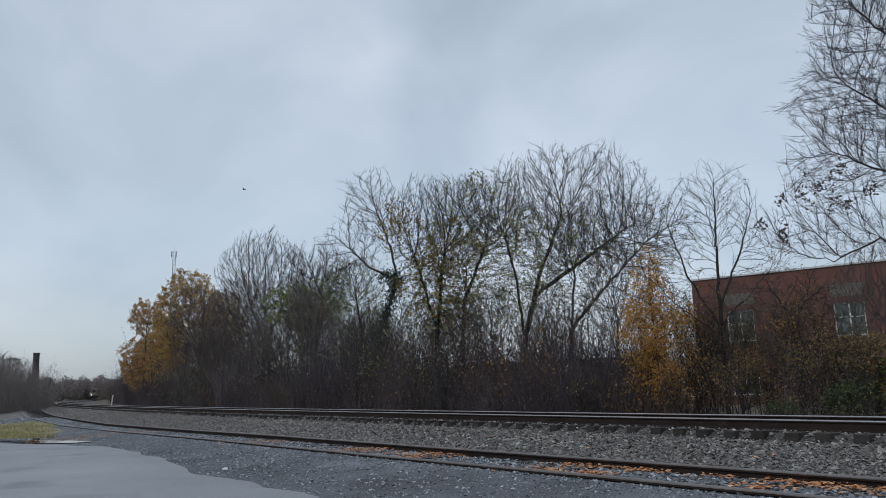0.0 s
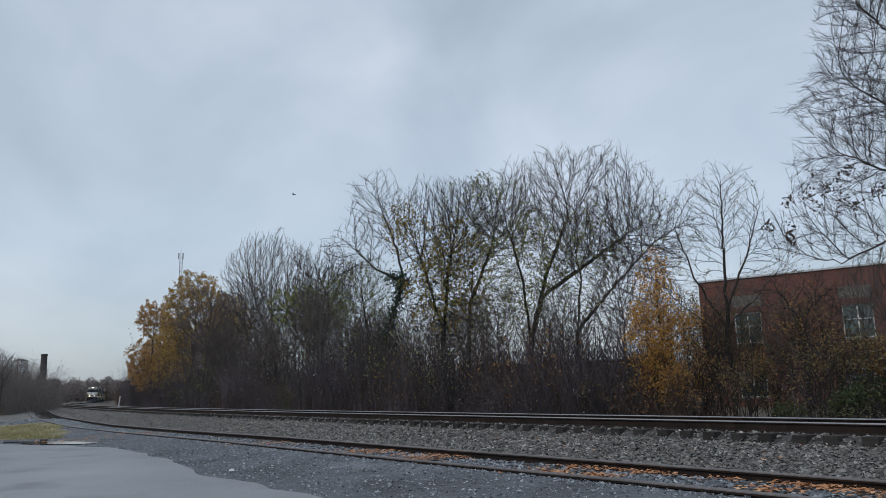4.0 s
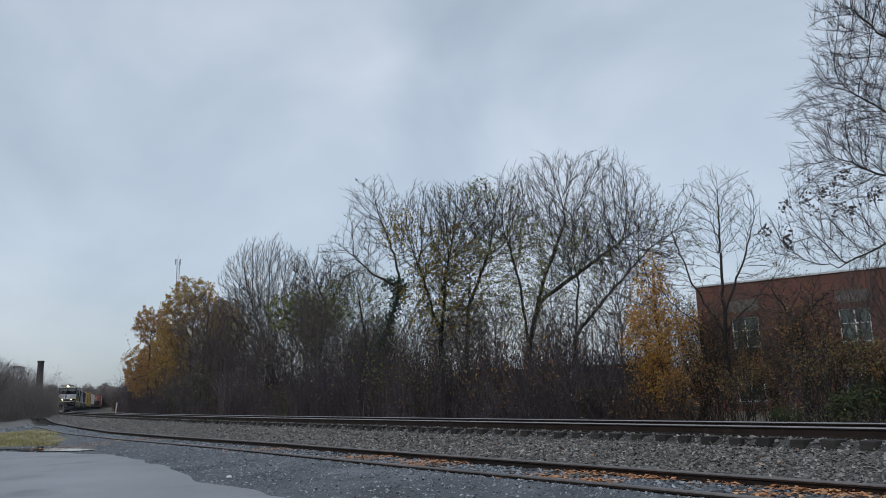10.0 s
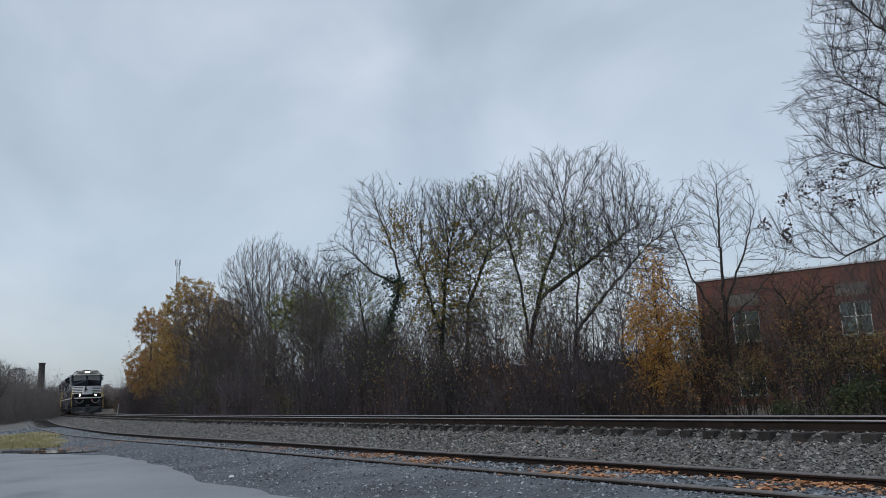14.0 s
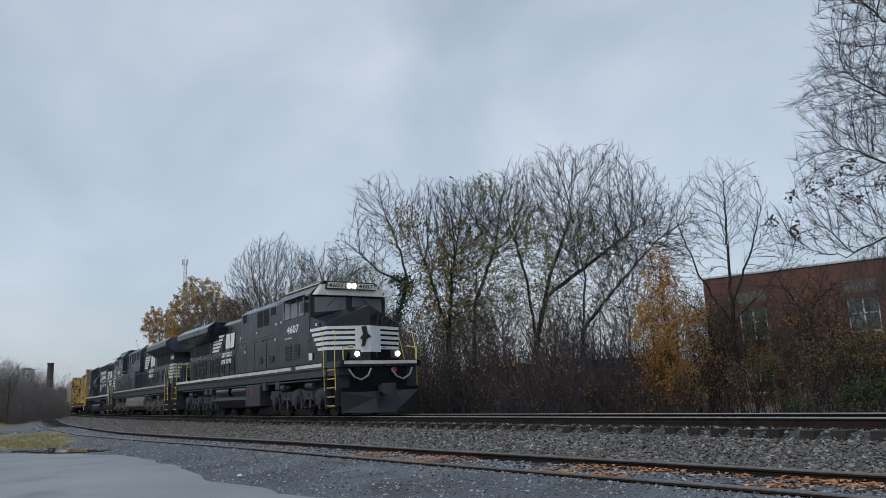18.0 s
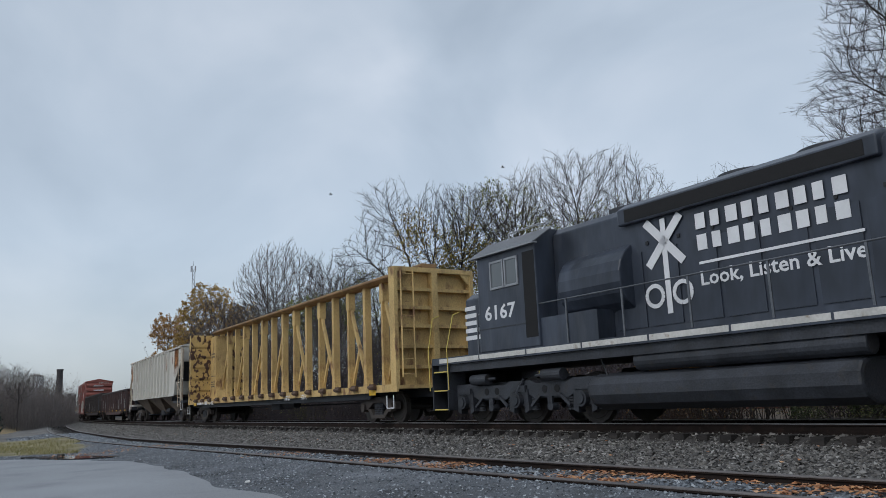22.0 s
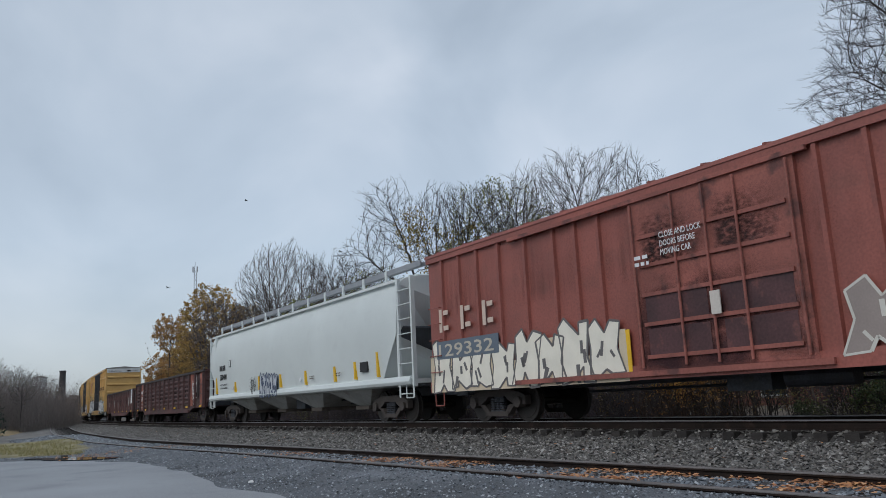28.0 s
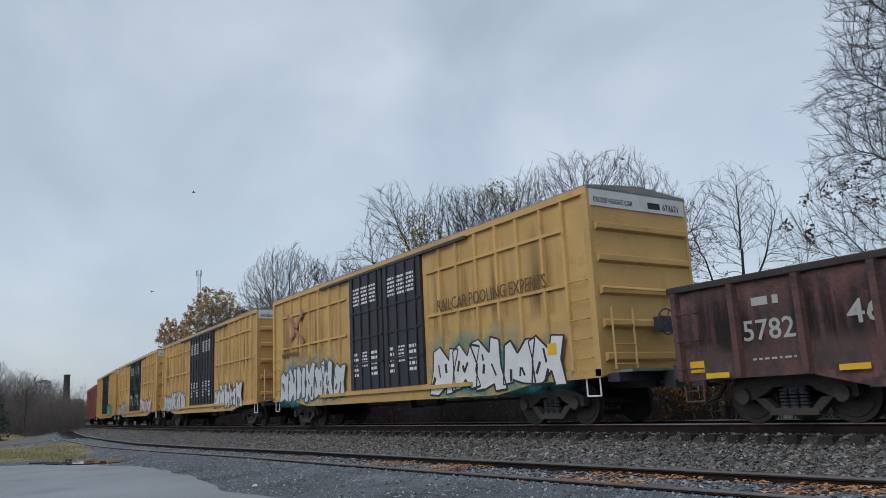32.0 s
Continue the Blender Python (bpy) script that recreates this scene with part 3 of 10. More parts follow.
def make_yard():
    # worn asphalt pad, its ragged edge towards the gravel
    edge = ASPHALT_EDGE
    pts = []
    for (x0, y0), (x1, y1) in zip(edge[:-1], edge[1:]):
        n = max(2, int(math.hypot(x1 - x0, y1 - y0) / 0.22))
        for i in range(n):
            x, y = x0 + (x1 - x0) * i / n, y0 + (y1 - y0) * i / n
            q = noise.noise(Vector((x * 0.9, y * 0.9, 4))) * 0.14 + noise.noise(Vector((x * 5, y * 5, 9))) * 0.03
            pts.append((x + q, y + q * 0.8))
    pts += [(2.0, -30), (-40, -30), (-40, 22.5)]
    g = Geo().prism(pts, -0.12, 0.044, "z")
    tagged(part("asphalt_pad", g, M_ASPHALT), "damp grey asphalt pad with a crumbled edge", "asphalt", kind="structure")
    # puddle along the far edge of the asphalt
    r = random.Random(2)
    out = [(-9.9 + 1.5 * math.cos(a) * (1 + 0.25 * math.sin(3 * a)), 20.75 + 0.5 * math.sin(a) * (1 + 0.2 * math.cos(5 * a)) - 0.75 * math.cos(a)) for a in np.linspace(0, 6.28, 40)[:-1]]
    tagged(part("puddle", Geo().prism(out, 0.0, 0.056, "z"), M_WATER), "shallow rain puddle reflecting the grey sky", "puddle", kind="structure")
    # grass between the asphalt and the siding
    v, f = [], []
    q = np.random.default_rng(4)
    for _ in range(14000):
        a, b = q.random(), q.random()
        x = -22 + 12.0 * a
        y = 23.0 + 9.5 * b ** 1.3 - 0.30 * (x + 10.8)
        if x > -10.9 - 0.5 * (y - 23.2) + 1.6 * noise.noise(Vector((x * 0.5, y * 0.5, 12))):
            continue
        if noise.noise(Vector((x * 0.6, y * 0.6, 2))) < -0.22:
            continue
        h, w, t = 0.03 + 0.07 * q.random(), 0.006 + 0.008 * q.random(), q.random() * 6.28
        dx, dy, lx, ly = math.cos(t) * w, math.sin(t) * w, q.normal() * 0.03, q.normal() * 0.03
        n = len(v)
        z = max(yard_z(x, y), 0.02) + 0.03
        v += [(x - dx, y - dy, z - 0.02), (x + dx, y + dy, z - 0.02), (x + lx, y + ly, z + h)]
        f.append((n, n + 1, n + 2))
    heap("grass", np.array(v), np.array(f), M_GRASS, "thin yellowing grass at the edge of the asphalt", "grass")
    wedge = Geo()
    rim = [(22.9, -22, -10.7), (23.7, -24, -10.5), (26.2, -25, -11.5), (31.0, -25, -14.0), (35.6, -25, -16.8), (36.8, -25, -19)]
    for j in range(15):
        y = 22.9 + j
        x0, x1 = np.interp(y, [q[0] for q in rim], [q[1] for q in rim]), np.interp(y, [q[0] for q in rim], [q[2] for q in rim])
        for i in range(25):
            ragged = 0.9 * noise.noise(Vector((j * 0.7, 1.5, 3))) + 0.5 * noise.noise(Vector((j * 2.3, 7.5, 3)))
            x = x0 + (x1 + ragged - x0) * i / 24 + 0.2 * noise.noise(Vector((i, j, 3)))
            dip = 0.05 if i == 24 or j == 0 else 0.0
            wedge.v.append((x, y + 0.25 * noise.noise(Vector((i * 0.9, j, 8))), max(yard_z(x, y), 0.02) + 0.03 - dip))
    wedge.f = [(j * 25 + i, j * 25 + i + 1, j * 25 + i + 26, j * 25 + i + 25) for j in range(14) for i in range(24)]
    tagged(part("grass_verge", wedge, material("mossy_turf", (0.19, 0.165, 0.075), 0.95, vary=0.4, scale=0.8, fine=25, bump=0.6, second=(0.25, 0.215, 0.13), amount=0.55)), "worn turf verge between asphalt and siding", "grass", kind="structure")
    bank = Geo()
    for i in range(25):
        f = i / 24
        x, y = -31.5 - 27 * f, 55 + 60 * f
        h = (0.55 + 0.35 * noise.noise(Vector((f * 6, 0, 3)))) * (0.4 + 0.6 * math.sin(math.pi * min(1, f + 0.12)))
        bank.v.extend([(x + 1.0, y + 0.45, -0.1), (x - 0.8, y - 0.4, h * 0.8), (x - 3.2, y - 1.5, h), (x - 6.5, y - 3, h * 0.7), (x - 11, y - 5, -0.1)])
    bank.f = [(i * 5 + j, i * 5 + j + 1, i * 5 + j + 6, i * 5 + j + 5) for i in range(24) for j in range(4)]
    tagged(part("grass_bank", bank, material("dead_tan_grass", (0.27, 0.20, 0.10), 0.95, vary=0.35, scale=1.2, fine=14, bump=0.8, second=(0.18, 0.14, 0.08), amount=0.5), smooth=True), "low bank of dead tan grass beside the siding", "grass bank", kind="structure")
    # a white scrap of paper in the gravel and a dark kerb block by the puddle
    st = Geo().add([(-0.09, -0.07, 0.0), (0.09, -0.05, 0.0), (0.08, 0.07, 0.0), (-0.07, 0.06, 0.0), (-0.06, -0.05, 0.055), (0.07, -0.03, 0.07), (0.05, 0.05, 0.06), (-0.05, 0.04, 0.05)],
                   [(3, 2, 1, 0), (4, 5, 6, 7), (0, 1, 5, 4), (1, 2, 6, 5), (2, 3, 7, 6), (3, 0, 4, 7)])
    tagged(part("white_rock", st, material("pale_stone", (0.8, 0.79, 0.77), 0.9), m=pose(-2.95, 11.75, 0.05, 0, 0, 25) @ Matrix.Scale(0.5, 4), bevel=0.012), "small pale rock lying at the asphalt's edge", "rock")
    bl = Geo().box(-0.09, 0.09, -0.05, 0.05, 0, 0.09)
    tagged(part("concrete_block", bl, material("dark_wet_concrete", (0.06, 0.055, 0.05), 0.8), m=pose(-10.2, 20.95, 0.05, 0, 0, -20), bevel=0.02), "dark wet concrete block standing in the puddle", "block")


make_ground()
make_tracks()
make_leaf_litter()
make_yard()


# ---- the brick building and the distance ----
M_BRICK = material("red_brown_brick", (0.132, 0.063, 0.051), 0.88, vary=0.22, scale=1.2, fine=55, bump=0.25, second=(0.15, 0.055, 0.04), amount=0.5)
M_BRICK_PIER = material("dark_brick", (0.13, 0.058, 0.045), 0.88, vary=0.2, scale=1.2, fine=55, bump=0.25)
M_STONE = material("weathered_limestone", (0.155, 0.14, 0.125), 0.85, vary=0.2, scale=2.0, fine=30, bump=0.2)
M_WHITE = material("weathered_white_paint", (0.62, 0.63, 0.63), 0.6, vary=0.12, scale=2.0, fine=40, bump=0.05)
M_COPING = material("pale_metal_coping", (0.52, 0.54, 0.56), 0.45, 0.3, vary=0.1, scale=1.0, fine=40, bump=0.03)
M_PANE = bpy.data.materials.new("window_pane")
M_PANE.use_nodes = True
# teal-grey base colour adds the look of reflected sky
M_PANE.node_tree.nodes["Principled BSDF"].inputs["Base Color"].default_value = (0.07, 0.105, 0.105, 1)
M_PANE.node_tree.nodes["Principled BSDF"].inputs["Roughness"].default_value = 0.06
M_PANE.node_tree.nodes["Principled BSDF"].inputs["Specular IOR Level"].default_value = 1.0
M_DARK = material("dark_opening", (0.02, 0.02, 0.022), 0.9, vary=0.1)
M_CHIMNEY = material("sooty_chimney_brick", (0.055, 0.05, 0.052), 0.9, vary=0.25, scale=0.5, fine=8, bump=0.1)
M_STEEL = material("galvanised_steel", (0.33, 0.34, 0.36), 0.5, 0.6, vary=0.12, scale=2, fine=40, bump=0.03)


def make_building():
    """Two storeys of brick behind the trees; its long wall faces the track."""
    b = thing("brick_building", "two-storey red-brown brick building with a flat roof behind the trees", "building")
    L, H, D = 46.0, 7.2, 14.0
    b.matrix_basis = Matrix.Translation((15.9, 44.5, -0.1)) @ Matrix.Rotation(math.atan2(-6.4, 7.85), 4, "Z")
    # columns of windows: local x of the middle, and width
    cols = [(2.62 + 5.55 * i, 1.5) for i in range(8)]
    rows = [(0.56, 1.98), (3.52, 5.26)]
    # front wall: piers between the openings and bands above and below them
    g = Geo()
    x = 0.0
    for c, w in cols:
        g.box(x, c - w / 2, 0, 0.35, 0, H)
        zs = [0] + [z for r in rows for z in r] + [H]
        for i in range(0, len(zs), 2):
            g.box(c - w / 2, c + w / 2, 0, 0.35, zs[i], zs[i + 1])
        x = c + w / 2
    g.box(x, L, 0, 0.35, 0, H)
    part("front_wall", g, M_BRICK, b)
    part("end_wall", Geo().box(0, 0.35, 0.35, D, 0, H), M_BRICK, b)
    part("end_wall", Geo().box(L - 0.35, L, 0.35, D, 0, H), M_BRICK, b)
    part("back_wall", Geo().box(0.35, L - 0.35, D - 0.35, D, 0, H), M_BRICK, b)
    part("roof", Geo().box(0.35, L - 0.35, 0.35, D - 0.35, H - 0.6, H - 0.4), M_DARK, b, "dark flat roof")
    part("coping", Geo().box(-0.08, L + 0.08, -0.08, 0.45, H, H + 0.10), M_COPING, b, "pale metal coping along the parapet")
    part("plinth", Geo().box(-0.03, L + 0.03, -0.05, 0, 0, 0.4), M_BRICK_PIER, b)
    for c, w in cols:
        for j, (z0, z1) in enumerate(rows):
            win = part("window", Geo().box(c - w / 2 + 0.04, c + w / 2 - 0.04, 0.15, 0.165, z0 + 0.04, z1 - 0.04), M_PANE, b, "white-framed window with dark reflecting glass")
            for a0, a1, c0, c1 in ((c - w / 2, c - w / 2 + 0.07, z0, z1), (c + w / 2 - 0.07, c + w / 2, z0, z1), (c - w / 2 + 0.07, c + w / 2 - 0.07, z0, z0 + 0.07), (c - w / 2 + 0.07, c + w / 2 - 0.07, z1 - 0.07, z1), (c - 0.035, c + 0.035, z0 + 0.07, z1 - 0.07), (c - w / 2 + 0.07, c + w / 2 - 0.07, z0 + 0.95, z0 + 1.01)):
                part("frame_bar", Geo().box(a0, a1, 0.12, 0.19 if a1 - a0 < 0.3 else 0.185, c0, c1), M_WHITE, win, "white painted frame")
            part("sill", Geo().box(c - w / 2 - 0.1, c + w / 2 + 0.1, -0.08, 0.12, z0 - 0.1, z0), M_STONE, win, "pale stone sill")
            if j:
                part("lintel_panel", Geo().box(c - w / 2 - 0.05, c + w / 2 + 0.05, -0.02, 0.0, 5.58, 6.22), M_STONE, win, "pale stone panel over the window")
    # low wing that shows left of the corner, roofed in pale metal
    w = thing("low_shed", "low shed with a pale metal roof behind the trees", "shed")
    w.matrix_basis = Matrix.Translation((9.0, 50.0, -0.1)) @ Matrix.Rotation(math.atan2(-6.4, 7.85), 4, "Z")
    part("wall", Geo().box(-9, 4.5, 0, 6, 0, 3.0), M_BRICK, w)
    part("roof", Geo().prism([(-0.4, 3.0), (6.4, 3.0), (3, 3.9)], -9.4, 4.9, "x"), M_COPING, w, "pale metal roof")


def make_distance():
    c = thing("factory_chimney", "tall dark brick factory chimney in the distance", "chimney")
    c.matrix_basis = pose(-163, 330, -2)
    part("shaft", Geo().cyl((0, 0, 0), (0, 0, 22.0), 1.55, 20, 1.2), M_CHIMNEY, c)
    part("cap", Geo().cyl((0, 0, 22.0), (0, 0, 22.7), 1.35, 20, 1.35), M_CHIMNEY, c)
    w = thing("silo", "pale flat-topped silo in the distance", "silo")
    w.matrix_basis = pose(-157, 300, -2)
    part("tank", Geo().cyl((0, 0, 0), (0, 0, 18.6), 2.6, 20), M_WHITE, w)
    part("roof", Geo().cyl((0, 0, 18.6), (0, 0, 19.3), 3.0, 20, 0.6), M_STONE, w)
    m = thing("radio_mast", "thin lattice radio mast rising behind the wood", "mast")
    m.matrix_basis = pose(-84.5, 260, -2)
    legs = [(0.55 * math.cos(a), 0.55 * math.sin(a)) for a in (0.3, 2.39, 4.49)]
    for x, y in legs:
        part("mast_leg", Geo().cyl((x, y, 0), (x, y, 52), 0.10, 6), M_STEEL, m)
    g = Geo()
    for i in range(34):
        z = 1.5 * i
        for j in range(3):
            a, b = legs[j], legs[(j + 1) % 3]
            g.beam((*a, z), (*b, z + 1.5), 0.07, 0.07)
    part("bracing", g, M_STEEL, m)
    part("antenna", Geo().cyl((0, 0, 52), (0, 0, 53.6), 0.06, 6).box(-0.9, -0.6, -0.2, 0.2, 50, 52).box(0.6, 0.9, -0.2, 0.2, 50, 52), M_STEEL, m)
    p = thing("marker_post", "short leaning white marker post beside the main track", "post")
    q = line(-75.6, -3.4, -0.05)
    p.matrix_basis = Matrix.Translation(q) @ pose(0, 0, 0, 0, 6, 0)
    part("post", Geo().box(-0.05, 0.05, -0.05, 0.05, 0, 1.55), M_WHITE, p)
    # far woods all round: clumped bare crowns that close the view
    r = np.random.default_rng(17)
    v, f = [], []
    for k in range(520):
        a = r.uniform(0.0, 6.283) if k > 250 else r.uniform(-0.60, -0.34)
        d = r.uniform(330, 420)
        x, y, h, w = math.sin(a) * d, math.cos(a) * d, r.uniform(7, 11.5), r.uniform(2.6, 4.8)
        n = 1100 if k <= 250 else 90
        size = 0.2 if k <= 250 else 0.7
        q = r.standard_normal((n, 3))
        q *= (r.random((n, 1)) ** 0.5) / np.linalg.norm(q, axis=1)[:, None]
        q = q * (w, w, h * 0.46) + (x, y, h * 0.5)
        t = r.standard_normal((n, 3, 3)) * size
        base = len(v)
        v.extend((q[:, None, :] + t).reshape(-1, 3).tolist())
        f.extend((np.arange(3 * n).reshape(-1, 3) + base).tolist())
    # distance haze is put into these tones: greyed and lifted
    heap("far_woods", np.array(v), np.array(f), island_material("hazy_far_woods", [(0.19, 0.18, 0.19), (0.22, 0.19, 0.18), (0.17, 0.165, 0.18), (0.25, 0.185, 0.14), (0.20, 0.19, 0.20)], 0.95), "hazy brown and grey woods on the horizon", "woods")


def make_birds():
    """A few dark birds crossing under the clouds; their flight is keyed with the rest of the motion."""
    me = []
    dark = material("dark_plumage", (0.02, 0.02, 0.022), 0.8, vary=0.2)
    body = Geo().tube([(-0.16, 0, 0), (-0.05, 0, 0.01), (0.1, 0, 0.01), (0.2, 0, 0)], 0.04, 6)
    wing = Geo()
    wing.v = [(0.08, 0.02, 0.01), (-0.07, 0.02, 0.01), (-0.10, 0.32, 0.10), (0.0, 0.34, 0.11), (0.08, 0.02, 0.025), (-0.07, 0.02, 0.025), (-0.10, 0.32, 0.108), (0.0, 0.34, 0.118)]
    wing.f = [(0, 1, 2, 3), (7, 6, 5, 4), (0, 4, 5, 1), (1, 5, 6, 2), (2, 6, 7, 3), (3, 7, 4, 0)]
    for route in (((3.4, 70, 14.5), (9, 75, 8.5)), ((12, 76, 15), (-14, 82, 17)), ((-13, 80, 11), (-34, 88, 16)), ((-20, 85, 24), (20, 80, 26)), ((26, 84, 21), (-30, 90, 27))):
        b = thing("bird", "small dark bird flying under the clouds", "bird", "birds")
        part("body", body, dark, b)
        part("wing", wing, dark, b)
        part("wing", wing, dark, b, m=Matrix.Diagonal((1, -1, 1, 1)))
        me.append((b, Vector(route[0]), Vector(route[1])))
    return me


make_building()
make_distance()
BIRDS = make_birds()


# ---- the train: shared parts ----
TRAIN = []      # (thing, its middle behind the leading nose, distance between bogies, turned round?)
M_BLACK = material("black_engine_paint", (0.0060, 0.0090, 0.0150), 0.17, spec=0.42, vary=0.35, scale=0.7, fine=2.2, bump=0.35, second=(0.013, 0.017, 0.025), amount=0.35, edge=0.3, stretch=(1.6, 1.6, 0.5), relief=0.09)
# black lifted towards slate blue, with haze over the rear engines included
M_BLACK2 = material("slate_black_engine_paint", (0.042, 0.051, 0.070), 0.34, spec=0.4, vary=0.4, scale=0.6, fine=2.0, bump=0.25, second=(0.064, 0.070, 0.084), amount=0.4, edge=0.3, stretch=(1.6, 1.6, 0.5), relief=0.07)
M_UNDER = material("grimy_running_gear", (0.036, 0.040, 0.049), 0.55, spec=0.45, vary=0.4, scale=2.0, fine=30, bump=0.3, second=(0.045, 0.041, 0.038), amount=0.4, edge=0.25)
M_PILOT = material("black_pilot_paint", (0.004, 0.0045, 0.006), 0.6, spec=0.15, vary=0.3, scale=2.0, fine=30, bump=0.1)
M_GRIME = material("dusty_brown_steel", (0.105, 0.086, 0.072), 0.85, vary=0.3, scale=1.2, fine=30, bump=0.25, second=(0.045, 0.036, 0.03), amount=0.5, edge=0.25)
M_CARFRAME = material("dark_rusty_cast_steel", (0.062, 0.052, 0.047), 0.85, vary=0.35, scale=1.2, fine=30, bump=0.25, second=(0.10, 0.075, 0.058), amount=0.3, edge=0.25)
M_TANK = material("grey_brown_fuel_tank", (0.15, 0.14, 0.128), 0.75, vary=0.25, scale=0.8, fine=25, bump=0.1, second=(0.09, 0.081, 0.072), amount=0.5, edge=0.3)
M_WHEEL = material("dark_wheel_steel", (0.045, 0.040, 0.037), 0.6, 0.5, vary=0.3, scale=3.0, fine=30, bump=0.1)
M_PAINT = material("white_lettering_paint", (0.74, 0.75, 0.77), 0.6, vary=0.1, scale=2.0, fine=30, bump=0.0)
M_SILLW = material("scuffed_white_stripe", (0.58, 0.57, 0.54), 0.65, vary=0.18, scale=2.0, fine=20, bump=0.0, second=(0.30, 0.25, 0.19), amount=0.25)
M_SILLC = material("soiled_cream_stripe", (0.42, 0.37, 0.28), 0.7, vary=0.2, scale=2.0, fine=20, bump=0.0, second=(0.24, 0.16, 0.10), amount=0.4)
M_YELLOW = material("yellow_handrail_paint", (0.66, 0.52, 0.13), 0.55, vary=0.15, scale=3.0, fine=30, bump=0.0)
M_REFLECT = material("yellow_reflector", (0.75, 0.45, 0.02), 0.45, vary=0.1, scale=3.0, fine=30, bump=0.0)
M_PLOW = material("bluish_grey_snowplough", (0.012, 0.015, 0.021), 0.5, vary=0.35, scale=1.5, fine=30, bump=0.1)
M_GRILL = material("black_grille", (0.008, 0.008, 0.009), 0.8, vary=0.2)
M_BOARD = material("number_board_face", (0.62, 0.62, 0.55), 0.5, vary=0.05)
M_INK = material("black_lettering_paint", (0.015, 0.015, 0.017), 0.6, vary=0.1, bump=0.0)
M_RED = material("red_lens", (0.30, 0.02, 0.025), 0.4, vary=0.1)
M_HOSE = material("grey_air_hose", (0.24, 0.24, 0.25), 0.7, vary=0.1)
M_HEAD = glowing("lit_headlamp", (1.0, 0.74, 0.42), 12.0)
M_RAILING = material("light_grey_handrail", (0.13, 0.14, 0.155), 0.4, 0.4, vary=0.2, scale=3.0, fine=30, bump=0.0)
M_DITCH = glowing("lit_ditch_lamp", (1.0, 0.72, 0.40), 18.0)
M_CABGLASS = bpy.data.materials.new("cab_glass")
M_CABGLASS.use_nodes = True
# grey-blue base colour helps out the sky's reflection in the glass
M_CABGLASS.node_tree.nodes["Principled BSDF"].inputs["Base Color"].default_value = (0.10, 0.112, 0.12, 1)
M_CABGLASS.node_tree.nodes["Principled BSDF"].inputs["Roughness"].default_value = 0.05
M_CABGLASS.node_tree.nodes["Principled BSDF"].inputs["Specular IOR Level"].default_value = 0.9


COUPLED_AT = (20, 22, 42, 61, 75, 86, 104, 122, 142, 162, 184, 204, 223, 243, 330)
SLACK = (0.0, 0.18, 0.63, 0.95, 1.1, 1.22, 1.36, 1.27, 1.05, 0.74, -0.1, -0.58, -1.14, -1.73, -1.73)


def run(ob, u_mid, base, turned=False):
    """Hang a vehicle into the train by its bogies' places; the slack adds up from coupling to coupling."""
    a, b = (q + float(np.interp(q, COUPLED_AT, SLACK)) for q in (u_mid - base / 2, u_mid + base / 2))
    ob.scale.x = (b - a) / base
    TRAIN.append((ob, (a + b) / 2, b - a, turned))
    return ob


_shared = {}


def shared(key, build):
    """One mesh for all alike parts."""
    if key not in _shared:
        g, mat, smooth = build()
        me = g.mesh(key, mat, smooth)
        fix_normals(me)
        _shared[key] = me
    return _shared[key]


def wheelset(parent, x, r, z=None):
    def build():
        g = Geo()
        for y in (-1, 1):
            g.cyl((0, y * 0.685, 0), (0, y * 0.715, 0), r + 0.028, 28)
            g.cyl((0, y * 0.715, 0), (0, y * 0.82, 0), r, 28)
            g.cyl((0, y * 0.82, 0), (0, y * 0.835, 0), r * 0.83, 28, r * 0.80)
            g.cyl((0, y * 0.80, 0), (0, y * 0.90, 0), 0.13, 12)
        g.cyl((0, -0.69, 0), (0, 0.69, 0), 0.085, 10)
        return g, M_WHEEL, False
    ob = part("wheelset", shared("wheelset_%d" % int(r * 1000), build), M_WHEEL, parent, m=pose(x, 0, r))
    return ob


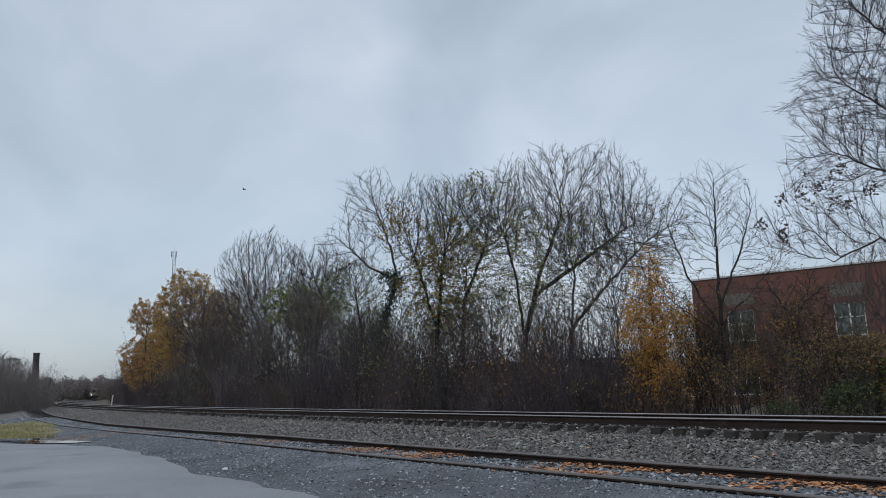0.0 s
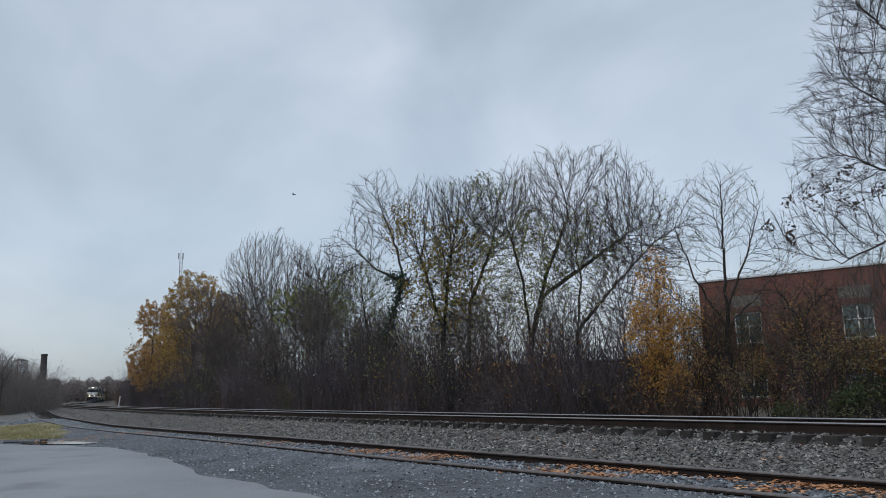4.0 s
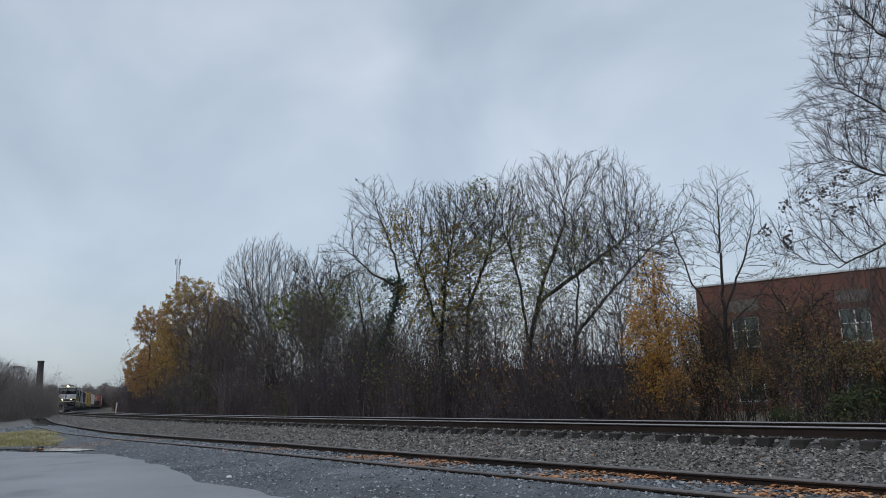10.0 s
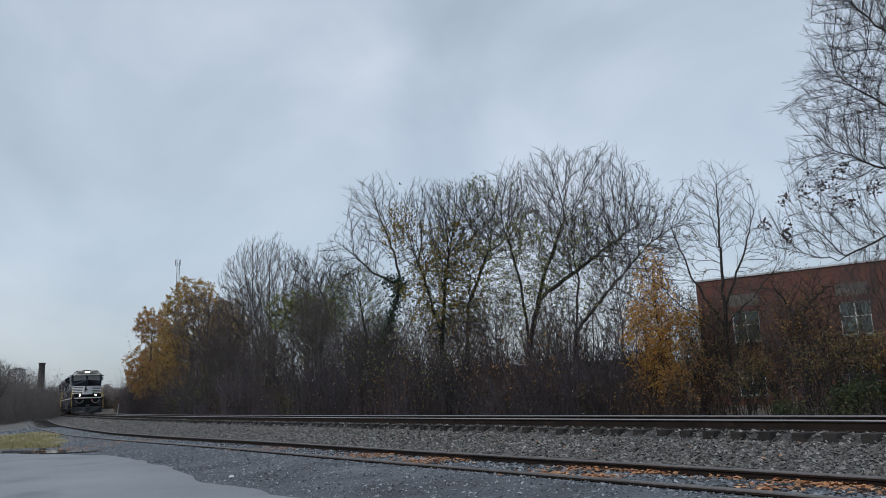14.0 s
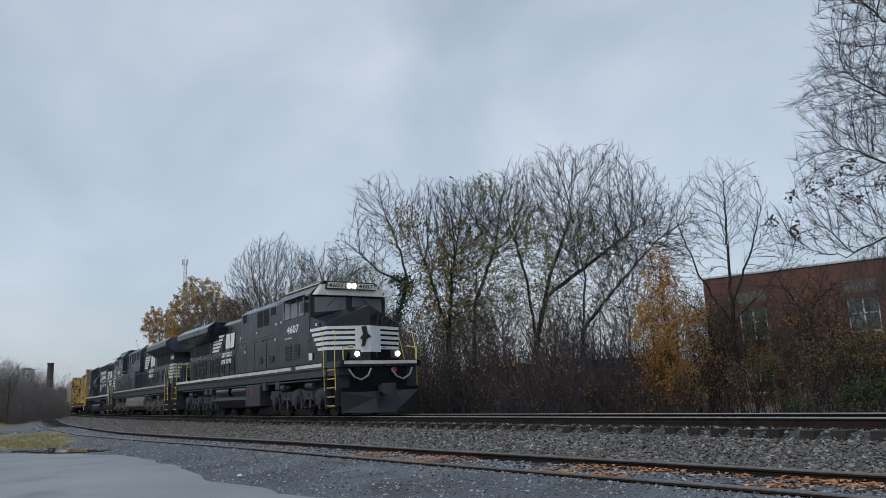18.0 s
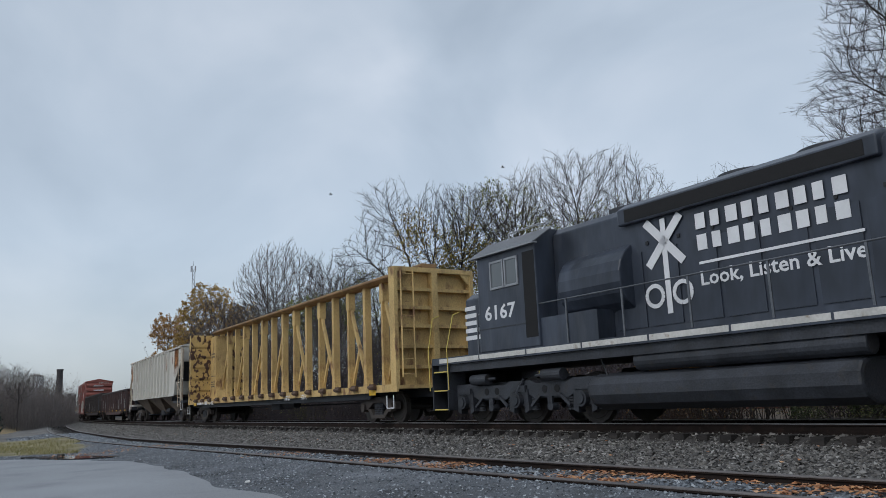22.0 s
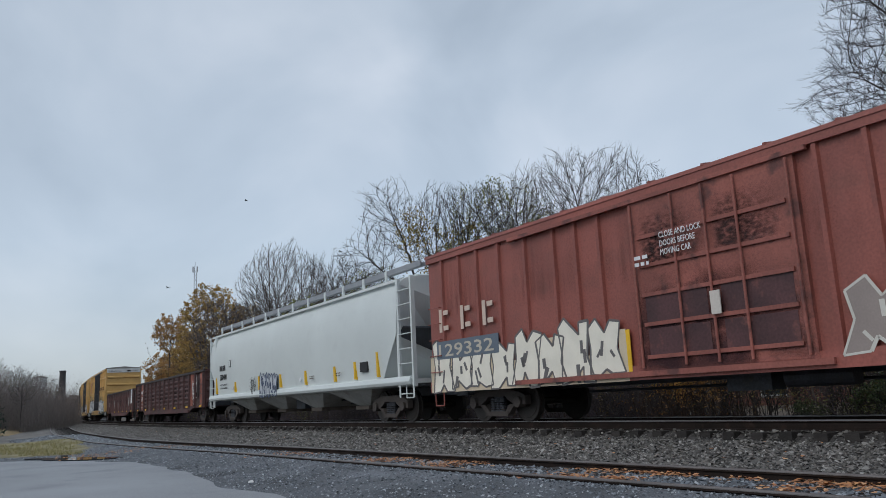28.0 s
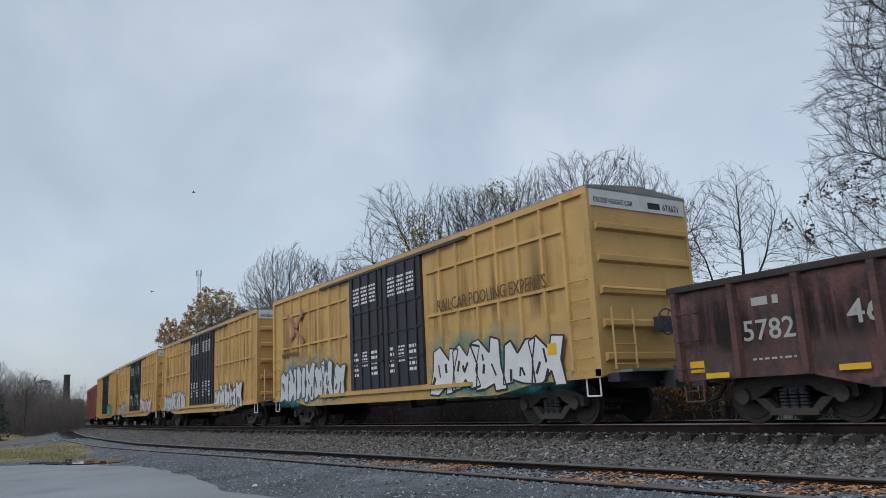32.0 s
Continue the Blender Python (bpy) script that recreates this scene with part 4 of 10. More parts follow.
def freight_bogie(car, x):
    """Two axles, two cast side frames with springs, a bolster."""
    def frame_mesh():
        g = Geo()
        out = [(-1.12, 0.40), (-1.12, 0.60), (-0.95, 0.68), (-0.45, 0.78), (0.45, 0.78), (0.95, 0.68), (1.12, 0.60), (1.12, 0.40), (0.72, 0.40), (0.45, 0.52), (0.34, 0.60), (-0.34, 0.60), (-0.45, 0.52), (-0.72, 0.40)]
        g.prism(out, -0.09, 0.09, "y")
        g.prism([(-0.72, 0.42), (-0.50, 0.42), (-0.30, 0.22), (-0.42, 0.16)], -0.08, 0.08, "y")
        g.prism([(0.72, 0.42), (0.50, 0.42), (0.30, 0.22), (0.42, 0.16)], -0.08, 0.08, "y")
        g.box(-0.44, 0.44, -0.10, 0.10, 0.14, 0.25)
        for a in (-0.89, 0.89):
            g.cyl((a, -0.17, 0.46), (a, 0.05, 0.46), 0.13, 12)
        return g, M_CARFRAME, False

    def spring_mesh():
        g = Geo()
        for i in range(6):
            g.cyl((0, 0, i * 0.055), (0, 0, i * 0.055 + 0.035), 0.085, 10)
        return g, M_UNDER, False
    b = tagged(new("bogie"), "grimy two-axle bogie")
    b.parent = car
    b.matrix_basis = pose(x, 0, 0)
    fm, sm = shared("side_frame", frame_mesh), shared("spring_pack", spring_mesh)
    for y in (-1, 1):
        part("side_frame", fm, M_CARFRAME, b, m=pose(0, y * 0.98, 0, 0, 0, 0 if y < 0 else 180))
        for dx in (-0.18, 0, 0.18):
            part("spring", sm, M_UNDER, b, m=pose(dx, y * 1.0, 0.25))
    part("bolster", Geo().box(-0.2, 0.2, -1.0, 1.0, 0.5, 0.74), M_UNDER, b)
    for dx in (-0.89, 0.89):
        wheelset(b, dx, 0.457)
    return b


def engine_bogie(car, x, mat, gap=2.1):
    """Three axles in a long cast frame."""
    def frame_mesh():
        g = Geo()
        out = [(-2.95, 0.70), (-2.82, 0.97), (-1.75, 0.97), (-1.55, 0.90), (-0.55, 0.90), (-0.35, 0.97), (0.35, 0.97), (0.55, 0.90), (1.55, 0.90), (1.75, 0.97), (2.82, 0.97), (2.95, 0.70), (2.72, 0.62), (2.46, 0.64), (1.74, 0.64), (1.58, 0.56), (0.52, 0.56), (0.36, 0.64), (-0.36, 0.64), (-0.52, 0.56), (-1.58, 0.56), (-1.74, 0.64), (-2.46, 0.64), (-2.72, 0.62)]
        g.prism(out, -0.10, 0.10, "y")
        for a in (-gap, 0, gap):
            g.prism([(a - 0.30, 0.78), (a + 0.30, 0.78), (a + 0.34, 0.30), (a + 0.20, 0.24), (a + 0.18, 0.40), (a - 0.18, 0.40), (a - 0.20, 0.24), (a - 0.34, 0.30)], -0.14, 0.06, "y")
            g.cyl((a, -0.26, 0.53), (a, 0, 0.53), 0.17, 16)
            g.cyl((a, -0.29, 0.53), (a, -0.26, 0.53), 0.11, 16)
            g.box(a - 0.26, a + 0.26, -0.18, -0.1, 0.72, 0.86)
        for a in (-1.05, 1.05):
            g.box(a - 0.34, a + 0.34, -0.16, -0.1, 0.60, 0.66)
            g.box(a - 0.07, a + 0.07, -0.15, -0.1, 0.44, 0.60)
            g.cyl((a, -0.15, 0.38), (a, 0.05, 0.38), 0.09, 12)
            g.beam((a - 0.34, -0.13, 0.62), (a - 0.62, -0.13, 0.40), 0.05, 0.06)
            g.beam((a + 0.34, -0.13, 0.62), (a + 0.62, -0.13, 0.40), 0.05, 0.06)
        return g, mat, False

    def damper():
        g = Geo()
        for i in range(7):
            g.cyl((0, 0, i * 0.06), (0, 0, i * 0.06 + 0.04), 0.09, 10)
        return g, M_UNDER, False

    def cylinder():
        g = Geo().cyl((-0.35, 0, 0), (0.28, 0, 0), 0.13, 14).cyl((0.28, 0, 0), (0.55, 0, 0), 0.035, 8)
        return g, mat, False
    b = tagged(new("bogie"), "heavy three-axle engine bogie")
    b.parent = car
    b.matrix_basis = pose(x, 0, 0)
    k = mat.name
    fm, dm, cm = shared("engine_side_frame_" + k, frame_mesh), shared("axle_spring", damper), shared("brake_cylinder_" + k, cylinder)
    for y in (-1, 1):
        part("side_frame", fm, mat, b, m=pose(0, y * 1.12, 0, 0, 0, 0 if y < 0 else 180))
        for a in (-gap, 0, gap):
            for d in (-0.42, 0.42):
                part("spring", dm, M_UNDER, b, m=pose(a + d, y * 1.12, 0.30))
        for a in (-1.35, 1.2):
            part("brake_cylinder", cm, mat, b, m=pose(a, y * 1.28, 1.06, 0, 0, 0 if a < 0 else 180))
        # black discs on the solid frame give the shade of its cut-outs
        for a in (-1.05, 1.05):
            for d in (-0.2, 0.2):
                part("frame_opening", shared("frame_opening", lambda: (Geo().cyl((0, -0.006, 0), (0, 0.006, 0), 0.085, 14), M_GRILL, False)), M_GRILL, b, m=pose(a + d, y * 1.222, 0.76))
        part("brake_shoe", Geo().box(-1.30, -1.20, min(y * 0.78, y * 0.92), max(y * 0.78, y * 0.92), 0.36, 0.72).box(1.20, 1.30, min(y * 0.78, y * 0.92), max(y * 0.78, y * 0.92), 0.36, 0.72), M_UNDER, b)
        part("shock_damper", Geo().cyl((-0.2, y * 1.27, 0.50), (0.1, y * 1.27, 0.86), 0.05, 10).cyl((0.1, y * 1.27, 0.86), (0.2, y * 1.27, 1.0), 0.03, 8), M_UNDER, b)
        part("sand_hose", Geo().tube([(2.6, y * 1.2, 1.3), (2.85, y * 1.2, 0.7), (2.7, y * 0.95, 0.2)], 0.02, 6), M_UNDER, b)
    part("transom", Geo().box(-2.6, 2.6, -0.9, 0.9, 0.72, 0.98), M_UNDER, b)
    for a in (-gap, 0, gap):
        wheelset(b, a, 0.53)
    return b


def coupler(car, x, d):
    g = Geo().box(min(x, x - d * 0.75), max(x, x - d * 0.75), -0.11, 0.11, 0.74, 0.98)
    g.prism([(x - d * 0.02, -0.20), (x + d * 0.30, -0.22), (x + d * 0.34, 0.02), (x + d * 0.18, 0.06), (x + d * 0.20, 0.20), (x - d * 0.02, 0.20)], 0.68, 1.02, "z")
    part("coupler", g, M_UNDER, car)
    part("air_hose", Geo().tube([(x - d * 0.1, 0.35, 0.75), (x + d * 0.12, 0.33, 0.45), (x + d * 0.3, 0.12, 0.35)], 0.028, 6), M_UNDER, car)


def ladder(car, x, y, z0, z1, mat, width=0.42, axis="x", step=0.36, r=0.014):
    """A ladder of bent bars standing off the side (axis x) or the end (axis y)."""
    g = Geo()
    dx, dy = (width / 2, 0) if axis == "x" else (0, width / 2)
    for k in (-1, 1):
        g.beam((x + k * dx, y + k * dy, z0), (x + k * dx, y + k * dy, z1), 0.045, 0.02)
    z = z0 + 0.1
    while z < z1:
        g.cyl((x - dx, y - dy, z), (x + dx, y + dy, z), r, 6)
        z += step
    return part("ladder", g, mat, car)


def grab(car, p, q, out, mat=None, r=0.013):
    p, q, out = Vector(p), Vector(q), Vector(out)
    return part("grab_iron", Geo().tube([p, p + out, q + out, q], r, 6), mat or M_UNDER, car)


def stirrup(car, x, y, z, mat, w=0.4, drop=0.36):
    return part("sill_step", Geo().tube([(x - w / 2, y, z), (x - w / 2, y, z - drop), (x + w / 2, y, z - drop), (x + w / 2, y, z)], 0.018, 6), mat, car)


def brake_wheel(car, x, y, z, d, mat):
    g = Geo()
    n = 16
    for i in range(n):
        a, b = 6.2832 * i / n, 6.2832 * (i + 1) / n
        g.cyl((x, y + 0.27 * math.cos(a), z + 0.27 * math.sin(a)), (x, y + 0.27 * math.cos(b), z + 0.27 * math.sin(b)), 0.016, 6)
    for i in range(5):
        a = 6.2832 * i / 5
        g.cyl((x, y, z), (x, y + 0.27 * math.cos(a), z + 0.27 * math.sin(a)), 0.011, 5)
    part("brake_wheel", g, mat, car)
    part("brake_housing", Geo().box(min(x, x - d * 0.25), max(x, x - d * 0.25), y - 0.14, y + 0.14, z - 0.2, z + 0.12), mat, car)


def bars(name, car, x0, x1, y, z0, z1, n, mat, label=""):
    """Small lettering that cannot be read: n plain rows of short bars."""
    rng = random.Random(int(x0 * 100) + n)
    g = Geo()
    h = (z1 - z0) / n
    for i in range(n):
        x = x0
        while x < x1 - 0.02:
            w = min(rng.uniform(0.12, 0.38) * max(0.35, h * 4), x1 - x)
            g.box(x, x + w, y - 0.004, y, z1 - (i + 0.75) * h, z1 - (i + 0.2) * h)
            x += w + 0.09 * max(0.5, h * 4)
    ob = part(name, g, mat, car, label)
    return ob


def graffiti(car, x0, x1, y, z0, z1, seed, label, fill=(0.66, 0.66, 0.64), ink=(0.03, 0.03, 0.035), halo=None, letters=None, rough_top=0.3):
    """Sprayed lettering that spells nothing: fat overlapping blobs with dark outlines on the car's side."""
    rng = random.Random(seed)
    mf = _mats(fill)
    mi = _mats(ink)
    n = letters or max(3, int((x1 - x0) / ((z1 - z0) * 0.75)))
    if halo:
        part("spray_halo", Geo().box(x0 - 0.25, x1 + 0.55, y - 0.0015, y + 0.002, z0 - 0.15, z1 + 0.4), stain("spray_mist", halo, 1.0, (1.5, 1.5, 1.5), 1.4), car, "sprayed colour behind the lettering")
    body, line_ = Geo(), Geo()
    w = (x1 - x0) / n

    def stroke(p0, p1, yy, th):
        line_.beam((p0[0], yy, p0[1]), (p1[0], yy, p1[1]), 0.004, th, up=(0, 0, 1) if abs(p1[0] - p0[0]) > abs(p1[1] - p0[1]) else (1, 0, 0))
    for i in range(n):
        a, b = x0 + i * w - 0.05 * w, x0 + (i + 1) * w + 0.07 * w
        t = z1 - rng.uniform(0, rough_top) * (z1 - z0)
        d = z0 + rng.uniform(0, 0.10) * (z1 - z0)
        h = t - d
        lean_ = rng.uniform(-0.12, 0.22) * w
        m_ = (a + b) / 2
        k1, k2, k3 = rng.uniform(-0.2, 0.2) * w, rng.uniform(0.1, 0.3) * h, rng.uniform(0.1, 0.3) * h
        q = [(a, d), (a + 0.38 * w, d + rng.uniform(-0.04, 0.05) * h), (m_ + k1, d + k2), (b - 0.35 * w, d), (b + 0.02 * w, d + 0.03 * h), (b - 0.12 * w + lean_ * 0.5, d + 0.45 * h), (b + lean_, t - 0.05 * h), (b - 0.34 * w + lean_, t), (m_ + lean_ + k1, t - k3), (a + 0.3 * w + lean_, t + 0.04 * h), (a + lean_, t - 0.08 * h), (a + 0.10 * w + lean_ * 0.4, d + 0.5 * h)]
        q = [(px + rng.uniform(-0.05, 0.05) * w, pz + rng.uniform(-0.04, 0.04) * h) for px, pz in q]
        yy = y - 0.006 - 0.0012 * (i % 3)
        body.prism(q, yy, y + 0.002, "y")
        for k in range(12):
            stroke(q[k], q[(k + 1) % 12], yy - 0.002, rng.uniform(0.03, 0.06))
        for _ in range(3):
            u0, v0 = rng.uniform(a + 0.25 * w, b - 0.25 * w), rng.uniform(d + 0.3 * h, t - 0.3 * h)
            stroke((u0, v0), (u0 + rng.uniform(-0.16, 0.16) * w, v0 + rng.choice((-1, 1)) * rng.uniform(0.12, 0.3) * h), yy - 0.003, rng.uniform(0.05, 0.11))
    part("graffiti", body, mf, car, label)
    part("graffiti_outline", line_, mi, car, "dark outline of the sprayed lettering")


def scrawl(car, x, y, z, size, seed, mat, name="scrawl"):
    """A thin sprayed tag: a row of crossing slanted strokes with a flourish under it."""
    rng = random.Random(seed)
    g = Geo()

    def go(p, q, th=0.026):
        g.beam((p[0], y - 0.006, p[1]), (q[0], y - 0.006, q[1]), 0.005, th * size, up=(0, 0, 1) if abs(q[0] - p[0]) > abs(q[1] - p[1]) else (1, 0, 0))
    n = rng.randint(4, 6)
    w = 0.17 * size
    for i in range(n):
        cx, cz = x + (i + 0.5) * w + rng.uniform(-0.2, 0.2) * w, z + rng.uniform(-0.1, 0.1) * size
        ra, rb, t0, turn = rng.uniform(0.4, 0.8) * w, rng.uniform(0.2, 0.4) * size, rng.random() * 6, rng.uniform(3.0, 6.0)
        pts = [(cx + ra * math.cos(t0 + turn * k / 9), cz + rb * math.sin(t0 + turn * k / 9)) for k in range(10)]
        for p, q in zip(pts[:-1], pts[1:]):
            go(p, q, 0.022)
        for _ in range(3):
            p = (cx + rng.uniform(-0.7, 0.7) * w, cz + rng.uniform(-0.45, 0.1) * size)
            go(p, (p[0] + rng.uniform(-0.3, 0.6) * w, p[1] + rng.uniform(0.25, 0.5) * size), 0.022)
    go((x - 0.1 * w, z - 0.48 * size), (x + (n + 0.2) * w, z - 0.42 * size), 0.02)
    part(name, g, mat, car, "thin sprayed scrawl")


_matcache = {}


def _mats(c):
    if c not in _matcache:
        _matcache[c] = material("spray_paint", c, 0.55, vary=0.08, scale=2.0, fine=30, bump=0.0)
    return _matcache[c]


def repeats(car, name, key, build, spots):
    me = shared(key, build)
    for m in spots:
        part(name, me, me.materials[0], car, m=m)


# ---- the three engines ----
def side_text(car, text, x_left, z, h, sd, y, mat, width=None, name="number", bold=0.01):
    """Lettering on the side sd (-1 or +1); x_left is the end from which it reads."""
    return lettering(name, text, h * 1.38, mat, car, (x_left, sd * y, z), width, rot=(90, 0, 0 if sd < 0 else 180), bold=bold)


def side_prism(g, pts, sd, y, t=0.006):
    """A flat shape on a side: pts in (x, z)."""
    return g.prism(pts, sd * y, sd * (y + t), "y")


def emblem(car, x, z, sd, y, scale=1.0):
    """The railway's mark as plain shapes: five slanting bars, two blocks, and two rows of plain bars below."""
    f = 1 if sd < 0 else -1
    for i in range(5):
        z0 = z + 0.62 * scale - i * 0.125 * scale
        a = x + f * (0.05 * i) * scale * -1
        part("emblem_bar", side_prism(Geo(), [(a, z0), (a + f * (1.25 - 0.10 * i) * scale, z0), (a + f * (1.20 - 0.10 * i) * scale, z0 - 0.085 * scale), (a - f * 0.03 * scale, z0 - 0.085 * scale)], sd, y), M_PAINT, car)
    b = x + f * 1.42 * scale
    for i, w in enumerate((0.46, 0.42)):
        c = b + f * i * 0.54 * scale
        part("emblem_block", side_prism(Geo(), [(c, z + 0.08 * scale), (c + f * w * scale, z + 0.08 * scale), (c + f * (w + 0.08) * scale, z + 0.60 * scale), (c + f * 0.08 * scale, z + 0.60 * scale)], sd, y), M_PAINT, car)
    for i in range(2):
        g = Geo()
        c = x + f * (1.0 - 0.06 * i) * scale
        for w in (0.11, 0.09, 0.12, 0.08, 0.11, 0.10, 0.09, 0.11):
            z0 = z - (0.22 + 0.24 * i) * scale
            side_prism(g, [(c, z0), (c + f * w * scale, z0), (c + f * (w + 0.03) * scale, z0 + 0.16 * scale), (c + f * 0.03 * scale, z0 + 0.16 * scale)], sd, y)
            c += f * 0.145 * scale
        part("emblem_lettering", g, M_PAINT, car)


def railing(car, x0, x1, y, z0, z1, n, mat, sd):
    part("handrail", Geo().cyl((x0, sd * y, z1), (x1, sd * y, z1), 0.017, 8), mat, car)
    for i in range(n):
        x = x0 + (x1 - x0) * i / (n - 1)
        part("rail_post", shared("rail_post_%d_%s" % (int((z1 - z0) * 1000), mat.name), lambda: (Geo().box(-0.02, 0.02, -0.012, 0.012, 0, z1 - z0), mat, False)), mat, car, m=pose(x, sd * y, z0))


def steps(car, x, sd, d, treads, edge):
    """Stair well at an engine's corner: side plates, treads with painted edges, tall grab rails. d: which way the end lies."""
    a, b = sorted((x, x + d * 0.72))
    part("step_well", Geo().box(a, b, min(sd * 0.95, sd * 1.0), max(sd * 0.95, sd * 1.0), 0.35, 1.6).box(a, a + 0.03, min(sd * 1.0, sd * 1.5), max(sd * 1.0, sd * 1.5), 0.35, 1.6).box(b - 0.03, b, min(sd * 1.0, sd * 1.5), max(sd * 1.0, sd * 1.5), 0.35, 1.6), M_UNDER, car)
    for i in range(treads):
        z = 0.34 + i * (1.44 / treads)
        t = part("step", Geo().box(a + 0.03, b - 0.03, min(sd * 1.0, sd * 1.46), max(sd * 1.0, sd * 1.46), z, z + 0.035), M_UNDER, car)
        part("step_edge", Geo().box(a + 0.05, b - 0.05, min(sd * 1.46, sd * 1.48), max(sd * 1.46, sd * 1.48), z + 0.008, z + 0.036), edge, t, "painted tread edge")
    for k, xx in enumerate((x - d * 0.06, x + d * 0.80)):
        lean_ = -d * (0.22 if k == 0 else 0.12)
        part("step_handrail", Geo().tube([(xx, sd * 1.52, 0.85), (xx, sd * 1.54, 1.9), (xx + lean_, sd * 1.46, 2.75), (xx + lean_ - d * 0.25, sd * 1.42, 2.8)], 0.0135, 8), M_YELLOW if edge is M_YELLOW else M_PAINT, car)


def ge_engine(name, label, number, mat, under, sd, lit, sill):
    """Six-axle freight engine with a wide-nosed cab; the cab end is +x. sd: the side that faces the viewer."""
    e = thing(name, label, "locomotive", "engines")
    X = lambda u: 9.45 - u
    # frame and deck
    part("underframe", Geo().box(X(20.0), X(-0.5), -1.45, 1.45, 1.32, 1.58).box(X(19.6), X(0), -0.6, 0.6, 0.95, 1.32), M_UNDER, e)
    part("deck", Geo().box(X(20.3), X(-0.75), -1.5, 1.5, 1.58, 1.78), mat, e)
    for s in (-1, 1):
        for a, b in ((0.65, 2.9), (3.35, 4.6), (4.66, 6.9), (6.96, 9.4), (9.46, 11.9), (11.96, 14.4), (14.46, 16.9), (16.96, 19.6)):
            part("sill_stripe", Geo().box(X(b), X(a), min(s * 1.5, s * 1.508), max(s * 1.5, s * 1.508), 1.65 if sd < 0 else 1.67, 1.76), sill, e)
    # nose: wedge-shaped front with a ridged top
    g = Geo()
    plan = [(1.75, -1.5, 3.46), (0.50, -1.38, 3.12), (0.0, 0.0, 3.70), (0.50, 1.38, 3.12), (1.75, 1.5, 3.46)]
    g.v = [(X(u), y, 1.78) for u, y, _ in plan] + [(X(u), y, z) for u, y, z in plan] + [(X(1.75), 0, 3.80)]
    g.f = [(i, i + 1, 6 + i, 5 + i) for i in range(4)] + [(4, 0, 5, 10, 9), (0, 4, 3, 2, 1)] + [(5, 6, 10), (6, 7, 10), (7, 8, 10), (8, 9, 10)]
    part("nose", g, mat, e, bevel=0.02)

    def band(name, stops, z0, z1, m_, s, label=""):
        """A painted strip, 12 mm proud, round the nose through the stops (u, y)."""
        g = Geo()
        out = [(X(u) + 0.010, s * (y + 0.008)) for u, y in stops]
        ins = [(X(u) - 0.02, s * (y - 0.02)) for u, y in stops]
        k = len(stops)
        g.v = [(x, y, z) for z in (z0, z1) for x, y in out + ins]
        for i in range(k - 1):
            g.f += [(i, i + 1, 2 * k + i + 1, 2 * k + i), (k + i + 1, k + i, 3 * k + i, 3 * k + i + 1), (i + 1, i, k + i, k + i + 1), (2 * k + i, 2 * k + i + 1, 3 * k + i + 1, 3 * k + i)]
        g.f += [(0, 2 * k, 3 * k, k), (k - 1, 2 * k - 1, 4 * k - 1, 3 * k - 1)]
        part(name, g, m_, e, label)
    for i in range(5):
        z1 = 2.99 - i * 0.172
        for s in (-1, 1):
            band("nose_bar", [(1.62 - i * 0.13, 1.487 - i * 0.012), (0.50, 1.38), (0.175, 0.48)], z1 - 0.105, z1, M_PAINT, s)
    for s in (-1, 1):
        band("nose_panel", [(0.172, 0.475), (0.0, 0.0)], 2.10, 2.99, M_PAINT, s, "white front panel")
        band("door_seam", [(0.110, 0.30), (0.099, 0.27)], 1.9, 3.05, M_INK, s)
        band("nose_latch", [(0.25, 0.70), (0.19, 0.52)], 2.25, 2.28, M_INK, s)
    if sd < 0:
        part("nose_mark", Geo().prism([(-0.30, 2.95), (-0.16, 2.98), (-0.10, 2.72), (0.04, 2.62), (-0.16, 2.52), (-0.22, 2.3), (-0.32, 2.28), (-0.26, 2.5), (-0.36, 2.56), (-0.24, 2.7)], X(0.06), X(-0.022), "x"), M_INK, e, "plain dark mark on the white panel")
    # cab
    sec = [(-1.5, 1.78), (-1.5, 4.22), (-1.12, 4.60), (1.12, 4.60), (1.5, 4.22), (1.5, 1.78)]
    part("cab", Geo().prism(sec, X(4.73), X(1.62), "x"), mat, e, bevel=0.03)
    hood = Geo()
    hood.v = [(X(1.62), -1.42, 4.2), (X(1.62), 1.42, 4.2), (X(1.62), 1.12, 4.6), (X(1.62), -1.12, 4.6), (X(1.40), -1.35, 4.18), (X(1.40), 1.35, 4.18), (X(1.50), 1.05, 4.56), (X(1.50), -1.05, 4.56)]
    hood.f = [(0, 1, 2, 3), (7, 6, 5, 4), (0, 4, 5, 1), (1, 5, 6, 2), (2, 6, 7, 3), (3, 7, 4, 0)]
    part("cab_brow", hood, M_SILLW if lit else mat, e, "white band over the windscreen" if lit else "", bevel=0.02)
    part("cab_roof", Geo().prism([(-1.16, 4.6), (-1.0, 4.70), (1.0, 4.70), (1.16, 4.6)], X(4.8), X(1.5), "x"), mat, e, bevel=0.02)
    for i, u in enumerate((2.1, 2.7, 3.3, 3.9)):
        part("roof_fitting", Geo().box(X(u + 0.22), X(u), -0.35, 0.35, 4.70, 4.77 + 0.04 * (i % 2)), M_UNDER, e)
